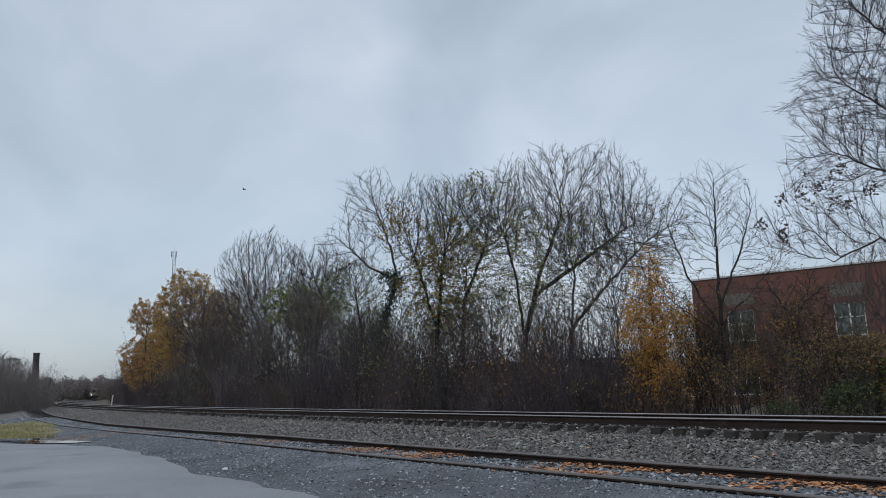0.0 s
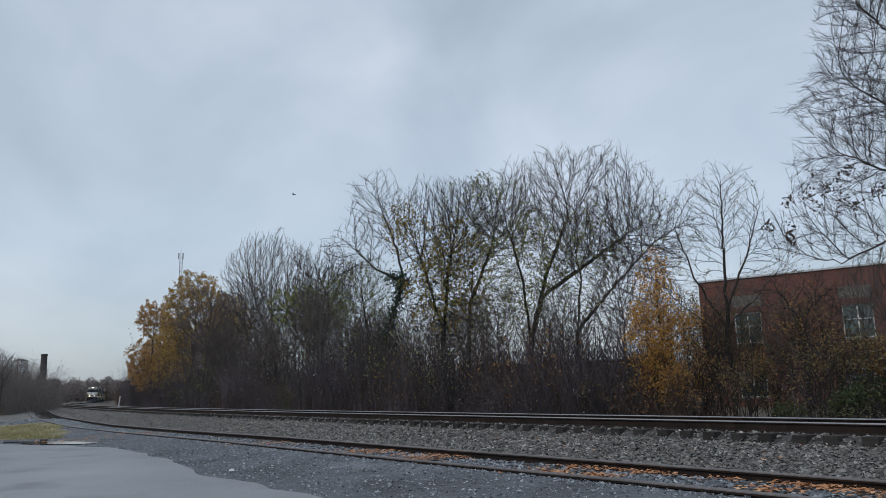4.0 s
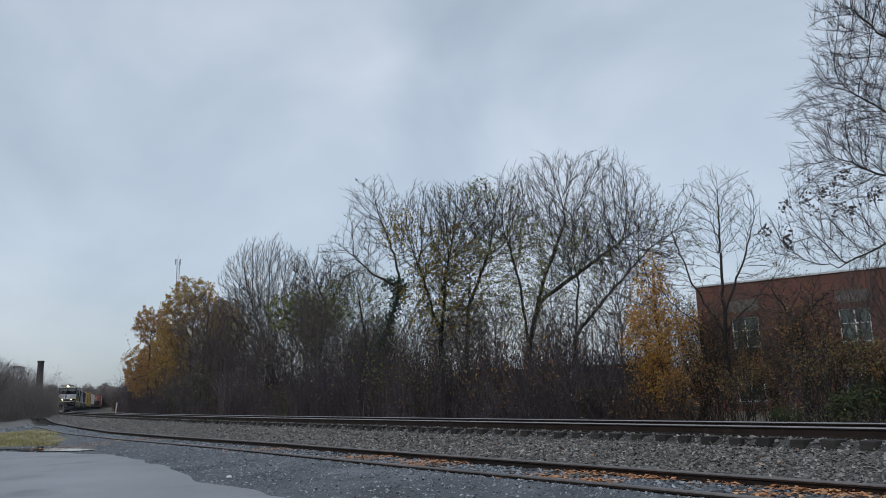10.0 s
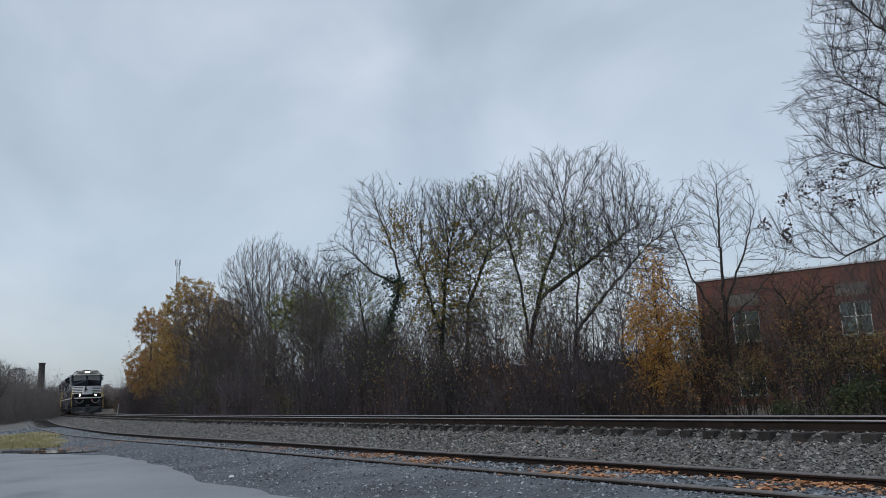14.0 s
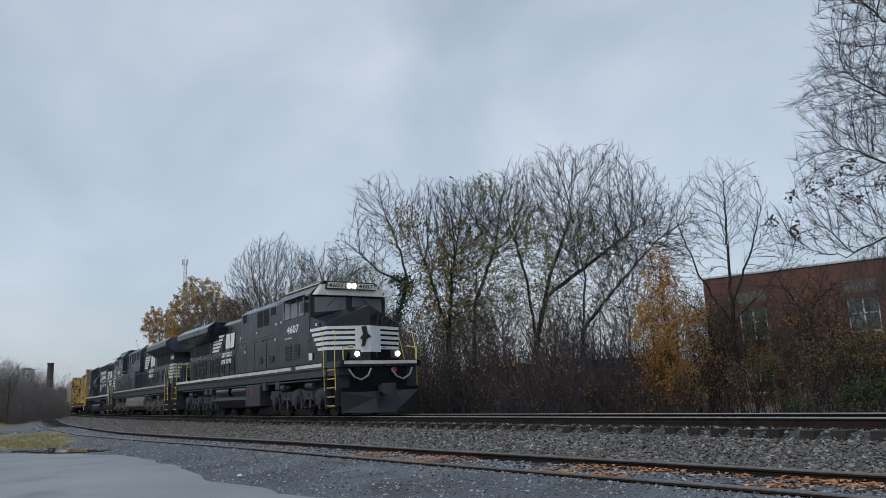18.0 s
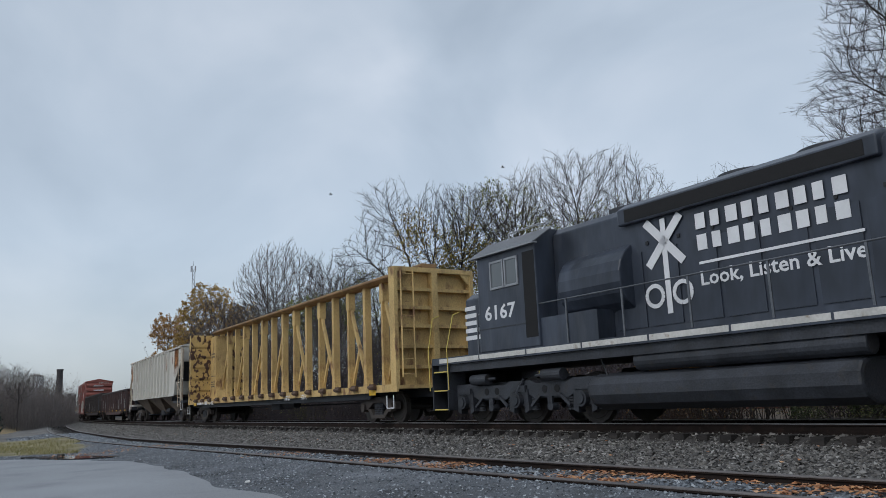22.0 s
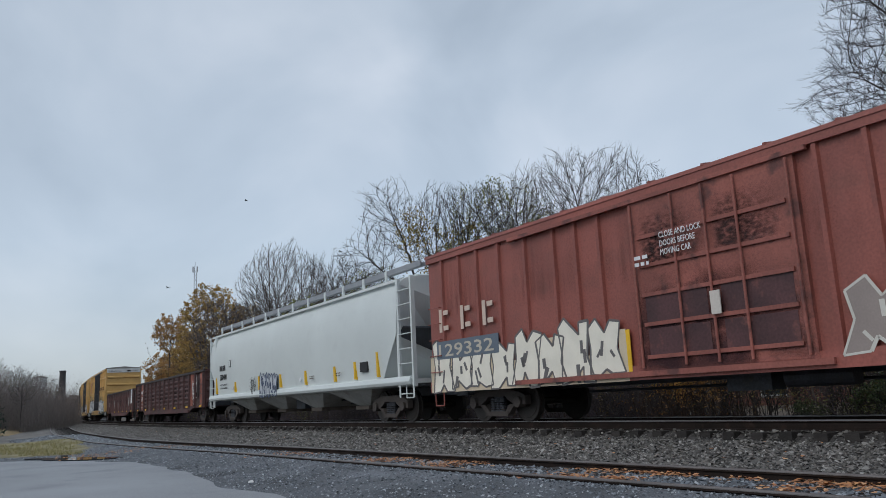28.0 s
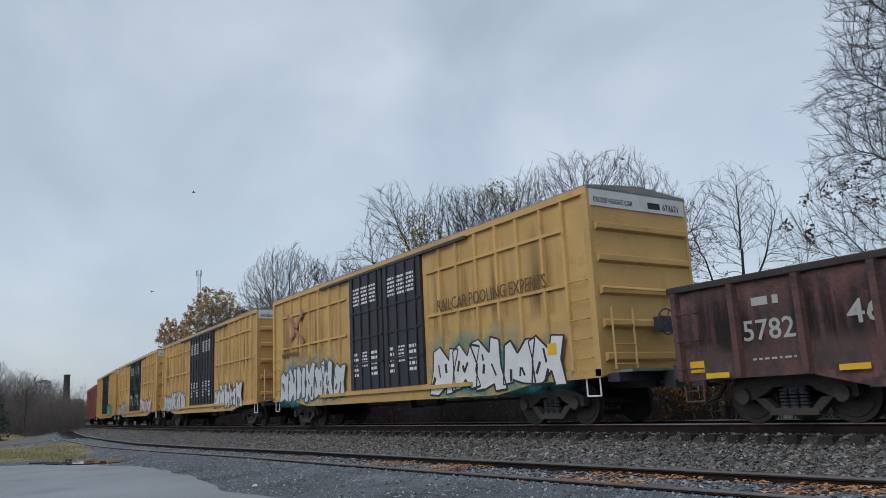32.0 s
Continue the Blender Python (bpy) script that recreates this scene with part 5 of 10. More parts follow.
    for s in (-1, 1):
        w = part("windscreen", Geo().prism([(s * 0.12, 3.70), (s * 1.32, 3.58), (s * 1.32, 4.12), (s * 0.12, 4.16)], X(1.62), X(1.58), "x"), M_CABGLASS, e, "dark reflecting windscreen")
        part("wiper", Geo().beam((X(1.56), s * 0.5, 4.12), (X(1.56), s * 0.85, 3.8), 0.02, 0.02), M_INK, w)
        # side windows with pale frames and an awning
        for a, b in ((2.12, 2.62), (2.72, 3.35), (3.42, 3.98)):
            gl = part("side_window", Geo().box(X(b), X(a), min(s * 1.5, s * 1.512), max(s * 1.5, s * 1.512), 3.55, 4.16), M_CABGLASS, e)
            fr = Geo()
            for x0, x1, z0, z1 in ((X(b), X(a), 3.52, 3.56), (X(b), X(a), 4.15, 4.19), (X(b) - 0.02, X(b) + 0.03, 3.52, 4.19), (X(a) - 0.03, X(a) + 0.02, 3.52, 4.19)):
                fr.box(x0, x1, min(s * 1.5, s * 1.53), max(s * 1.5, s * 1.53), z0, z1)
            part("window_frame", fr, M_STEEL, gl, "pale metal window frame")
        part("awning", Geo().prism([(s * 1.46, 4.28), (s * 1.80, 4.16), (s * 1.80, 4.14), (s * 1.46, 4.25)], X(4.1), X(2.15), "x"), M_BLACK2, e)
        part("gutter", Geo().prism([(s * 1.12, 4.585), (s * 1.17, 4.60), (s * 1.15, 4.64), (s * 1.10, 4.63)], X(4.72), X(1.6), "x"), M_SILLW if lit else mat, e, "pale edge of the cab roof" if lit else "")
        part("mirror", Geo().box(X(2.08), X(2.02), min(s * 1.53, s * 1.70), max(s * 1.53, s * 1.70), 3.62, 3.98), M_STEEL, e)
        part("cab_grab", Geo().tube([(X(1.80), s * 1.50, 2.6), (X(1.80), s * 1.58, 2.6), (X(1.80), s * 1.58, 3.4), (X(1.80), s * 1.50, 3.4)], 0.014, 6), M_RAILING, e)
    for k, u in enumerate((8.9, 9.25, 9.6, 9.95)):
        part("air_horn", Geo().cyl((X(u), -0.1 + 0.07 * k, 4.66), (X(u) + 0.38, -0.1 + 0.07 * k, 4.70), 0.03, 10, 0.085), M_UNDER, e)
    part("horn_bracket", Geo().box(X(10.0), X(8.9), -0.2, 0.2, 4.5, 4.63), M_UNDER, e)
    for u, h in ((5.4, 0.10), (6.6, 0.14), (7.8, 0.10)):
        part("roof_hatch", Geo().box(X(u + 0.45), X(u - 0.45), -0.7, 0.7, 4.52, 4.52 + h), mat, e, bevel=0.02)
    # number boards and headlamp over the windscreen
    for s in (-1, 1):
        nb = part("number_board", Geo().prism([(s * 0.22, 4.41), (s * 0.98, 4.41), (s * 0.92, 4.65), (s * 0.22, 4.65)], X(1.5), X(1.36), "x"), M_INK, e)
        part("board_face", Geo().prism([(s * 0.24, 4.43), (s * 0.95, 4.43), (s * 0.90, 4.63), (s * 0.24, 4.63)], X(1.37), X(1.352), "x"), M_BOARD, nb, "lit cream number board")
        lettering("board_number", number, 0.20, M_INK, nb, (X(1.35) , (0.28 if s > 0 else -0.90), 4.455), 0.6, rot=(90, 0, 90), bold=0.004)
    part("headlamp_case", Geo().box(X(1.5), X(1.34), -0.2, 0.2, 4.41, 4.65), M_SILLW, e)
    for y in (-0.10, 0.10):
        part("headlamp", Geo().cyl((X(1.37), y, 4.53), (X(1.336), y, 4.53), 0.085, 16), M_HEAD if lit else M_CABGLASS, e, "lit warm headlamp" if lit else "")
    # side number, small plates, louvres
    xl = X(3.75) if sd < 0 else X(2.55)
    side_text(e, number, xl, 2.98, 0.27, sd, 1.5, M_PAINT, 1.15)
    bars("cab_lettering", e, X(3.95), X(3.3), sd * 1.5 - (0 if sd < 0 else -0.004), 2.78, 2.86, 1, M_PAINT)
    # low full-width cabinet behind the cab, with louvres
    part("equipment_cabinet", Geo().box(X(9.6), X(4.73), -1.49, 1.49, 1.78, 2.92), mat, e, bevel=0.03)
    part("blower_housing", Geo().prism([(-1.2, 2.92), (-1.2, 4.3), (-0.95, 4.52), (0.95, 4.52), (1.2, 4.3), (1.2, 2.92)], X(9.85), X(4.73), "x"), mat, e, bevel=0.03)
    for s in (-1, 1):
        for a, b, z0, z1 in ((2.55, 3.1, 2.02, 2.55), (3.3, 3.9, 2.0, 2.55), (5.1, 5.55, 2.05, 2.3), (6.3, 6.75, 2.05, 2.3)):
            lv = part("louvre", Geo().box(X(b), X(a), min(s * 1.5, s * 1.506), max(s * 1.5, s * 1.506), z0, z1), M_GRILL, e)
            g = Geo()
            z = z0 + 0.03
            while z < z1 - 0.02:
                g.prism([(s * 1.506, z), (s * 1.525, z - 0.012), (s * 1.506, z + 0.022)], X(b) + 0.02, X(a) - 0.02, "x")
                z += 0.055
            part("louvre_insert", g, M_UNDER, lv)
        for a, b, z0, z1 in ((5.0, 5.5, 3.85, 4.2), (5.7, 6.2, 3.95, 4.25), (6.4, 7.0, 3.6, 4.25), (7.1, 7.75, 3.6, 4.25), (9.1, 9.6, 3.95, 4.3)):
            part("intake_grille", Geo().box(X(b), X(a), min(s * 1.2, s * 1.21), max(s * 1.2, s * 1.21), z0, z1), M_GRILL, e)
        for a in (5.9, 7.3, 8.3):
            part("cabinet_seam", Geo().box(X(a) - 0.012, X(a) + 0.012, min(s * 1.49, s * 1.497), max(s * 1.49, s * 1.497), 1.82, 2.9), M_GRILL, e)
        for u, z in ((1.05, 3.05), (4.3, 3.45), (5.6, 3.5), (7.8, 3.35), (9.9, 3.3), (4.9, 2.85), (8.4, 2.6)):
            part("warning_plate", Geo().box(X(u) - 0.06, X(u) + 0.06, s * 1.215 if u > 4.73 and z > 2.92 else s * 1.505, s * 1.205 if u > 4.73 and z > 2.92 else s * 1.515, z, z + 0.09), M_PAINT, e)
    part("side_panel_mark", Geo().box(X(1.72), X(1.42), min(sd * 1.5, sd * 1.508), max(sd * 1.5, sd * 1.508), 1.92, 2.16), M_PAINT, e, "white square plate")
    # engine hood
    part("engine_hood", Geo().prism([(-0.95, 1.78), (-0.95, 4.18), (-0.75, 4.36), (0.75, 4.36), (0.95, 4.18), (0.95, 1.78)], X(14.1), X(9.6), "x"), mat, e, bevel=0.03)
    part("exhaust_stack", Geo().box(X(11.9), X(10.9), -0.35, 0.35, 4.36, 4.62).box(X(11.97), X(10.83), -0.42, 0.42, 4.62, 4.68), M_UNDER, e)
    part("radiator_hood", Geo().prism([(-0.95, 1.78), (-0.95, 3.6), (0.95, 3.6), (0.95, 1.78)], X(18.95), X(14.1), "x"), mat, e, bevel=0.02)
    part("radiator_wing", Geo().prism([(-0.97, 3.55), (-1.53, 3.92), (-1.53, 4.2), (-1.15, 4.46), (1.15, 4.46), (1.53, 4.2), (1.53, 3.92), (0.97, 3.55)], X(19.45), X(13.8), "x"), mat, e, bevel=0.03)
    for s in (-1, 1):
        part("radiator_screen", Geo().box(X(18.9), X(14.3), min(s * 0.95, s * 0.96), max(s * 0.95, s * 0.96), 3.0, 3.56), M_GRILL, e)
        for i in range(12):
            a = 9.95 + i * 0.74
            if 13.9 < a < 14.3:
                continue
            dr = part("hood_door", shared("hood_door_" + mat.name, lambda: (Geo().box(-0.33, 0.33, -0.012, 0.012, 0, 0.98), mat, False)), mat, e, m=pose(X(a + 0.33), s * 0.962, 1.85))
            if i % 4 != 3:
                for z0, z1 in ((2.02, 2.36), (2.44, 2.70)) if i in (4, 5, 8, 9) else ((2.0, 2.66),):
                    part("door_recess", shared("door_recess_%d" % int(100 * (z1 - z0)), lambda: (Geo().box(-0.17, 0.17, -0.004, 0.004, 0, z1 - z0), M_GRILL, False)), M_GRILL, dr, m=pose(0, s * 0.0135, z0 - 1.85))
            part("door_handle", shared("hood_door_handle", lambda: (Geo().box(-0.012, 0.012, -0.02, 0.02, 0, 0.3), M_RAILING, False)), M_RAILING, dr, m=pose(0.25, s * 0.016, 0.35))
        for u in (10.5, 12.1, 13.4, 15.2, 16.7, 18.1):
            part("hood_rib", shared("hood_rib_" + mat.name, lambda: (Geo().box(-0.02, 0.02, -0.012, 0.012, 0, 0.72), mat, False)), mat, e, m=pose(X(u), s * 0.958, 2.86))
        # pipes, cables and boxes along the frame
        part("air_pipe", Geo().cyl((X(18.6), s * 1.40, 1.24), (X(0.9), s * 1.40, 1.24), 0.03, 8), M_UNDER, e)
        part("air_pipe", Geo().cyl((X(13.2), s * 1.42, 1.32), (X(4.6), s * 1.42, 1.32), 0.022, 8), M_UNDER, e)
        for u in (4.9, 6.3, 13.5, 14.2):
            part("junction_box", Geo().box(X(u + 0.2), X(u - 0.2), min(s * 1.28, s * 1.44), max(s * 1.28, s * 1.44), 1.0, 1.3), M_UNDER, e, bevel=0.015)
    emblem(e, X(14.55) if sd < 0 else X(10.65), 2.98, sd, 0.975, 1.28)
    if sd > 0:
        for k in range(5):
            a = 5.0 + k * 0.92
            og = part("inverter_opening", Geo().box(X(a + 0.80), X(a), sd * 1.2, sd * 1.206, 3.72, 4.28), M_GRILL, e)
            part("opening_post", Geo().box(X(a + 0.90), X(a + 0.82), sd * 1.2, sd * 1.24, 3.66, 4.32), M_STEEL, og, "pale post between the openings")
        part("hood_grime", Geo().box(X(9.5), X(4.9), sd * 1.492, sd * 1.4935, 1.8, 2.9), stain("dusty_film", (0.10, 0.09, 0.08), 0.5), e, "dust clinging to the lower panels")
        side_text(e, number, X(18.25), 3.2, 0.2, sd, 0.975, M_PAINT, 0.75)
        for i in range(5):
            part("hood_bar", Geo().box(X(18.96), X(17.9 + 0.07 * i), sd * 0.955, sd * 0.985, 2.15 + 0.172 * i, 2.255 + 0.172 * i), M_PAINT, e)
    for i in range(5):
        part("end_bar", Geo().box(X(18.975), X(18.95), -0.93, 0.93, 2.15 + 0.172 * i, 2.255 + 0.172 * i), M_PAINT, e)
    # front end: pilot, plough, steps, ditch lamps, hoses
    part("pilot", Geo().box(X(-0.55), X(-0.70), -0.98, 0.98, 0.5, 1.58).box(X(-0.55), X(-0.68), -1.42, 1.42, 0.5, 0.92), M_PILOT, e)
    plow = Geo()
    plow.v = [(X(-0.72), -1.42, 0.14), (X(-1.05), -0.3, 0.10), (X(-1.05), 0.3, 0.10), (X(-0.72), 1.42, 0.14), (X(-0.72), 1.42, 0.80), (X(-0.86), 0.3, 0.56), (X(-0.86), -0.3, 0.56), (X(-0.72), -1.42, 0.80), (X(-0.66), -1.42, 0.14), (X(-0.66), 1.42, 0.14), (X(-0.66), 1.42, 0.80), (X(-0.66), -1.42, 0.80)]
    plow.f = [(0, 1, 6, 7), (1, 2, 5, 6), (2, 3, 4, 5), (8, 11, 10, 9), (0, 8, 9, 3, 2, 1), (7, 6, 5, 4, 10, 11), (0, 7, 11, 8), (3, 9, 10, 4)]
    part("snowplough", plow, M_PLOW, e, "worn blue-grey snowplough blade")
    for s in (-1, 1):
        steps(e, X(0.35), s, 1, 5, M_YELLOW)
        steps(e, X(19.5), s, -1, 5, M_YELLOW)
        dl = part("ditch_lamp_case", Geo().box(X(-0.25), X(-0.5), s * 0.76 - 0.13, s * 0.76 + 0.13, 1.86, 2.14), M_UNDER, e)
        part("ditch_lamp", Geo().cyl((X(-0.5), s * 0.76, 2.0), (X(-0.53), s * 0.76, 2.0), 0.085, 16), M_DITCH if lit else M_CABGLASS, dl, "lit warm ditch lamp" if lit else "")
        part("front_grab", Geo().tube([(X(-0.7), s * 1.35, 1.8), (X(-0.72), s * 1.38, 2.2), (X(-0.72), s * 1.0, 2.25)], 0.022, 6), M_YELLOW, e)
        railing(e, X(19.6), X(9.8), 1.46, 1.78, 2.72, 8, M_RAILING, s)
        part("cab_walk_rail", Geo().tube([(X(9.8), s * 1.46, 2.72), (X(9.3), s * 1.52, 3.05), (X(5.1), s * 1.52, 3.12)], 0.02, 6), M_RAILING, e)
    part("deck_front_edge", Geo().box(X(-0.75), X(-0.765), -1.35, 1.35, 1.66, 1.77), M_SILLW, e, "white edge of the front deck")
    part("marker_lens", Geo().cyl((X(-0.74), 0.45, 1.45), (X(-0.80), 0.45, 1.45), 0.10, 12), M_RED, e)
    for y in (-0.8, 0.75):
        part("air_hose_loop", Geo().tube([(X(-0.78), y - 0.4, 1.5), (X(-0.85), y - 0.25, 1.25), (X(-0.86), y, 1.15), (X(-0.85), y + 0.25, 1.28), (X(-0.78), y + 0.4, 1.52)], 0.03, 6), M_HOSE, e, "drooping grey air hose")
    coupler(e, X(-1.15), 1)
    coupler(e, X(20.05), -1)
    part("rear_pilot", Geo().box(X(20.05), X(20.0), -1.45, 1.45, 0.55, 1.58), M_UNDER, e)
    # what crowds the hood's end: brake stand, sand filler, hoses
    part("sand_filler", Geo().box(X(19.5), X(19.0), -0.62, 0.05, 1.78, 2.95), M_GRIME, e, "dusty brown filler box")
    part("brake_stand", Geo().box(X(19.35), X(19.0), 0.25, 0.6, 1.78, 2.6), M_UNDER, e)
    brake_wheel(e, X(19.4), 0.42, 2.75, -1, M_UNDER)
    for y in (-1.05, -0.75, 0.75, 1.05):
        part("end_hose", Geo().tube([(X(20.1), y, 1.5), (X(20.3), y + 0.05, 1.1), (X(20.4), y + 0.12, 0.85)], 0.028, 6), M_HOSE if y > 0 else M_UNDER, e)
    for s in (-1, 1):
        part("end_handrail", Geo().tube([(X(20.2), s * 1.35, 1.78), (X(20.2), s * 1.35, 2.8), (X(20.2), s * 0.5, 2.8), (X(20.2), s * 0.5, 1.78)], 0.018, 6), M_YELLOW, e)
        # latches and small plates along the hood's doors
        for i in range(11):
            a = 10.2 + i * 0.78
            part("door_latch", shared("door_latch", lambda: (Geo().box(-0.05, 0.05, -0.02, 0.02, -0.03, 0.03), M_STEEL, False)), M_STEEL, e, m=pose(X(a), s * 0.985, 2.72))
        for i in range(6):
            a = 10.3 + i * 1.45
            part("vent_panel", shared("vent_panel", lambda: (Geo().box(-0.22, 0.22, -0.008, 0.008, 0, 0.42), M_GRILL, False)), M_GRILL, e, m=pose(X(a), s * 0.957, 2.98))
    # tank and reservoirs
    tk = M_TANK if under is M_GRIME else M_UNDER
    part("fuel_tank", Geo().prism([(-1.42, 1.2), (-1.5, 0.95), (-1.5, 0.62), (-1.05, 0.36), (1.05, 0.36), (1.5, 0.62), (1.5, 0.95), (1.42, 1.2)], X(13.0), X(6.75), "x") if under is M_GRIME else
         Geo().prism([(-1.3, 0.85), (-1.48, 0.7), (-1.05, 0.36), (1.05, 0.36), (1.48, 0.7), (1.3, 0.85)], X(13.0), X(8.45), "x").box(X(8.45), X(6.75), -1.46, 1.46, 0.4, 1.27), tk, e, bevel=0.04)
    if under is not M_GRIME:
        for s in (-1, 1):
            for a, b in ((8.6, 10.45), (10.9, 12.7)):
                part("air_reservoir", Geo().cyl((X(b), s * 1.22, 1.06), (X(a), s * 1.22, 1.06), 0.21, 18), mat, e, bevel=0.03)
        part("fuel_mark", Geo().box(X(7.75), X(7.6), min(sd * 1.46, sd * 1.466), max(sd * 1.46, sd * 1.466), 0.85, 1.15), M_RED, e, "red painted fuel mark")
    engine_bogie(e, X(3.25), under)
    engine_bogie(e, X(15.65), under)
    return e


def sd_engine():
    """Older six-axle engine running long hood first; +x is the long hood's end."""
    e = thing("locomotive", "black older freight locomotive with a safety message, long hood leading", "locomotive", "engines")
    mid = 52.15
    X = lambda u: mid - u
    m = M_BLACK2
    part("underframe", Geo().box(X(61.0), X(43.2), -1.42, 1.42, 1.3, 1.5), M_UNDER, e)
    part("deck", Geo().box(X(61.2), X(43.0), -1.5, 1.5, 1.5, 1.68), m, e)
    for s in (-1, 1):
        for a in np.arange(43.4, 60.6, 1.75):
            part("sill_stripe", Geo().box(X(min(a + 1.7, 61.1)), X(a), min(s * 1.5, s * 1.508), max(s * 1.5, s * 1.508), 1.54, 1.65), M_SILLW, e)
    part("long_hood", Geo().prism([(-0.92, 1.68), (-0.92, 4.2), (-0.75, 4.36), (0.75, 4.36), (0.92, 4.2), (0.92, 1.68)], X(56.9), X(43.65), "x"), m, e, bevel=0.03)
    part("dynamic_brake_housing", Geo().prism([(-1.05, 3.95), (-1.05, 4.28), (-0.8, 4.42), (0.8, 4.42), (1.05, 4.28), (1.05, 3.95)], X(54.8), X(49.6), "x"), m, e, bevel=0.03)
    for u in (44.6, 46.0, 47.4):
        f = part("radiator_fan", Geo().cyl((X(u), 0, 4.36), (X(u), 0, 4.50), 0.62, 24), M_UNDER, e)
        part("fan_guard", Geo().cyl((X(u), 0, 4.50), (X(u), 0, 4.53), 0.55, 24), M_GRILL, f)
    for u in (50.8, 52.4):
        part("brake_fan", Geo().cyl((X(u), 0, 4.42), (X(u), 0, 4.54), 0.6, 24), M_UNDER, e)
    part("exhaust_stack", Geo().box(X(55.7), X(55.0), -0.3, 0.3, 4.36, 4.6), M_UNDER, e)
    for s in (-1, 1):
        rg = part("radiator_grille", Geo().box(X(49.4), X(44.85), min(s * 0.92, s * 0.93), max(s * 0.92, s * 0.93), 3.62, 4.18), M_GRILL, e)
        repeats(rg, "grille_slat", "grille_slat", lambda: (Geo().box(-0.008, 0.008, -0.006, 0.006, 0, 0.56), M_UNDER, False), [pose(X(44.9 + i * 0.118), s * 0.934, 3.62) for i in range(38)])
        part("radiator_frame", Geo().box(X(49.55), X(44.7), s * 0.93 - 0.015, s * 0.93 + 0.015, 4.18, 4.22).box(X(49.55), X(44.7), s * 0.93 - 0.015, s * 0.93 + 0.015, 3.57, 3.62).box(X(49.55), X(49.4), s * 0.93 - 0.015, s * 0.93 + 0.015, 3.62, 4.18).box(X(44.85), X(44.7), s * 0.93 - 0.015, s * 0.93 + 0.015, 3.62, 4.18), m, e)
        part("brake_grille", Geo().box(X(54.6), X(49.8), min(s * 1.05, s * 1.058), max(s * 1.05, s * 1.058), 3.99, 4.25), M_GRILL, e)
        for i in range(14):
            a = 44.0 + i * 0.86
            part("hood_door", shared("hood_door_old", lambda: (Geo().box(-0.38, 0.38, -0.012, 0.012, 0, 1.5), M_BLACK2, False)), m, e, m=pose(X(a + 0.4), s * 0.932, 1.85))
        railing(e, X(59.2), X(43.5), 1.44, 1.68, 2.62, 11, M_RAILING, s)
        steps(e, X(43.75), s, 1, 3, M_PAINT)
        steps(e, X(60.5), s, -1, 3, M_YELLOW)
    part("blower_housing", Geo().cyl((X(54.6), -0.62, 2.9), (X(56.4), -0.62, 2.9), 0.72, 20), m, e, bevel=0.03)
    part("battery_box", Geo().box(X(57.0), X(55.2), -1.42, -0.95, 1.68, 2.3), m, e)
    # cab and short nose
    part("cab", Geo().prism([(-1.5, 1.68), (-1.5, 4.05), (-1.0, 4.38), (1.0, 4.38), (1.5, 4.05), (1.5, 1.68)], X(59.05), X(56.9), "x"), m, e, bevel=0.03)
    part("roof_rack", Geo().tube([(X(58.6), -0.8, 4.4), (X(58.6), -0.8, 4.6), (X(57.4), -0.8, 4.62), (X(57.4), -0.8, 4.4)], 0.02, 6).tube([(X(58.6), 0.8, 4.4), (X(58.6), 0.8, 4.6), (X(57.4), 0.8, 4.62), (X(57.4), 0.8, 4.4)], 0.02, 6), M_STEEL, e)
    part("short_nose", Geo().prism([(-0.95, 1.68), (-0.95, 3.15), (-0.75, 3.3), (0.75, 3.3), (0.95, 3.15), (0.95, 1.68)], X(60.35), X(59.05), "x"), m, e, bevel=0.04)
    for s in (-1, 1):
        for a, b in ((57.5, 57.95), (58.02, 58.5)):
            w = part("side_window", Geo().box(X(b), X(a), min(s * 1.5, s * 1.51), max(s * 1.5, s * 1.51), 3.18, 3.78), M_CABGLASS, e)
            fr = Geo()
            for x0, x1, z0, z1 in ((X(b), X(a), 3.14, 3.19), (X(b), X(a), 3.77, 3.82), (X(b) - 0.02, X(b) + 0.03, 3.14, 3.82), (X(a) - 0.03, X(a) + 0.02, 3.14, 3.82)):
                fr.box(x0, x1, min(s * 1.5, s * 1.53), max(s * 1.5, s * 1.53), z0, z1)
            part("window_frame", fr, M_STEEL, w, "pale metal window frame")
        for i in range(5):
            part("nose_bar", Geo().box(X(60.36), X(59.75 + 0.04 * i), s * 0.955 - 0.006, s * 0.955 + 0.006, 2.1 + i * 0.19, 2.21 + i * 0.19), M_PAINT, e)
    for i in range(5):
        z0 = 2.28 + i * 0.19
        part("end_bar", Geo().box(X(43.64), X(43.62), -0.9, 0.9, z0, z0 + 0.11), M_PAINT, e)
        for s in (-1, 1):
            part("hood_bar", Geo().box(X(45.2 - 0.07 * i), X(43.64), s * 0.945 - 0.006, s * 0.945 + 0.006, z0, z0 + 0.11), M_PAINT, e)
    for s in (-1, 1):
        part("hood_panel", Geo().box(X(44.25), X(43.64), s * 0.95 - 0.006, s * 0.95 + 0.006, 2.28, 3.12), M_PAINT, e, "white panel at the hood's end")
    part("hood_mark", Geo().prism([(X(44.2), 2.9), (X(43.9), 2.98), (X(43.75), 2.7), (X(43.95), 2.62), (X(44.1), 2.4), (X(44.0), 2.66)], -0.965, -0.955, "y"), M_INK, e, "plain dark mark")
    part("light_pod", Geo().box(X(44.1), X(43.35), -0.32, 0.32, 4.22, 4.44).cyl((X(43.7), 0, 4.44), (X(43.7), 0, 4.58), 0.14, 12), M_UNDER, e)
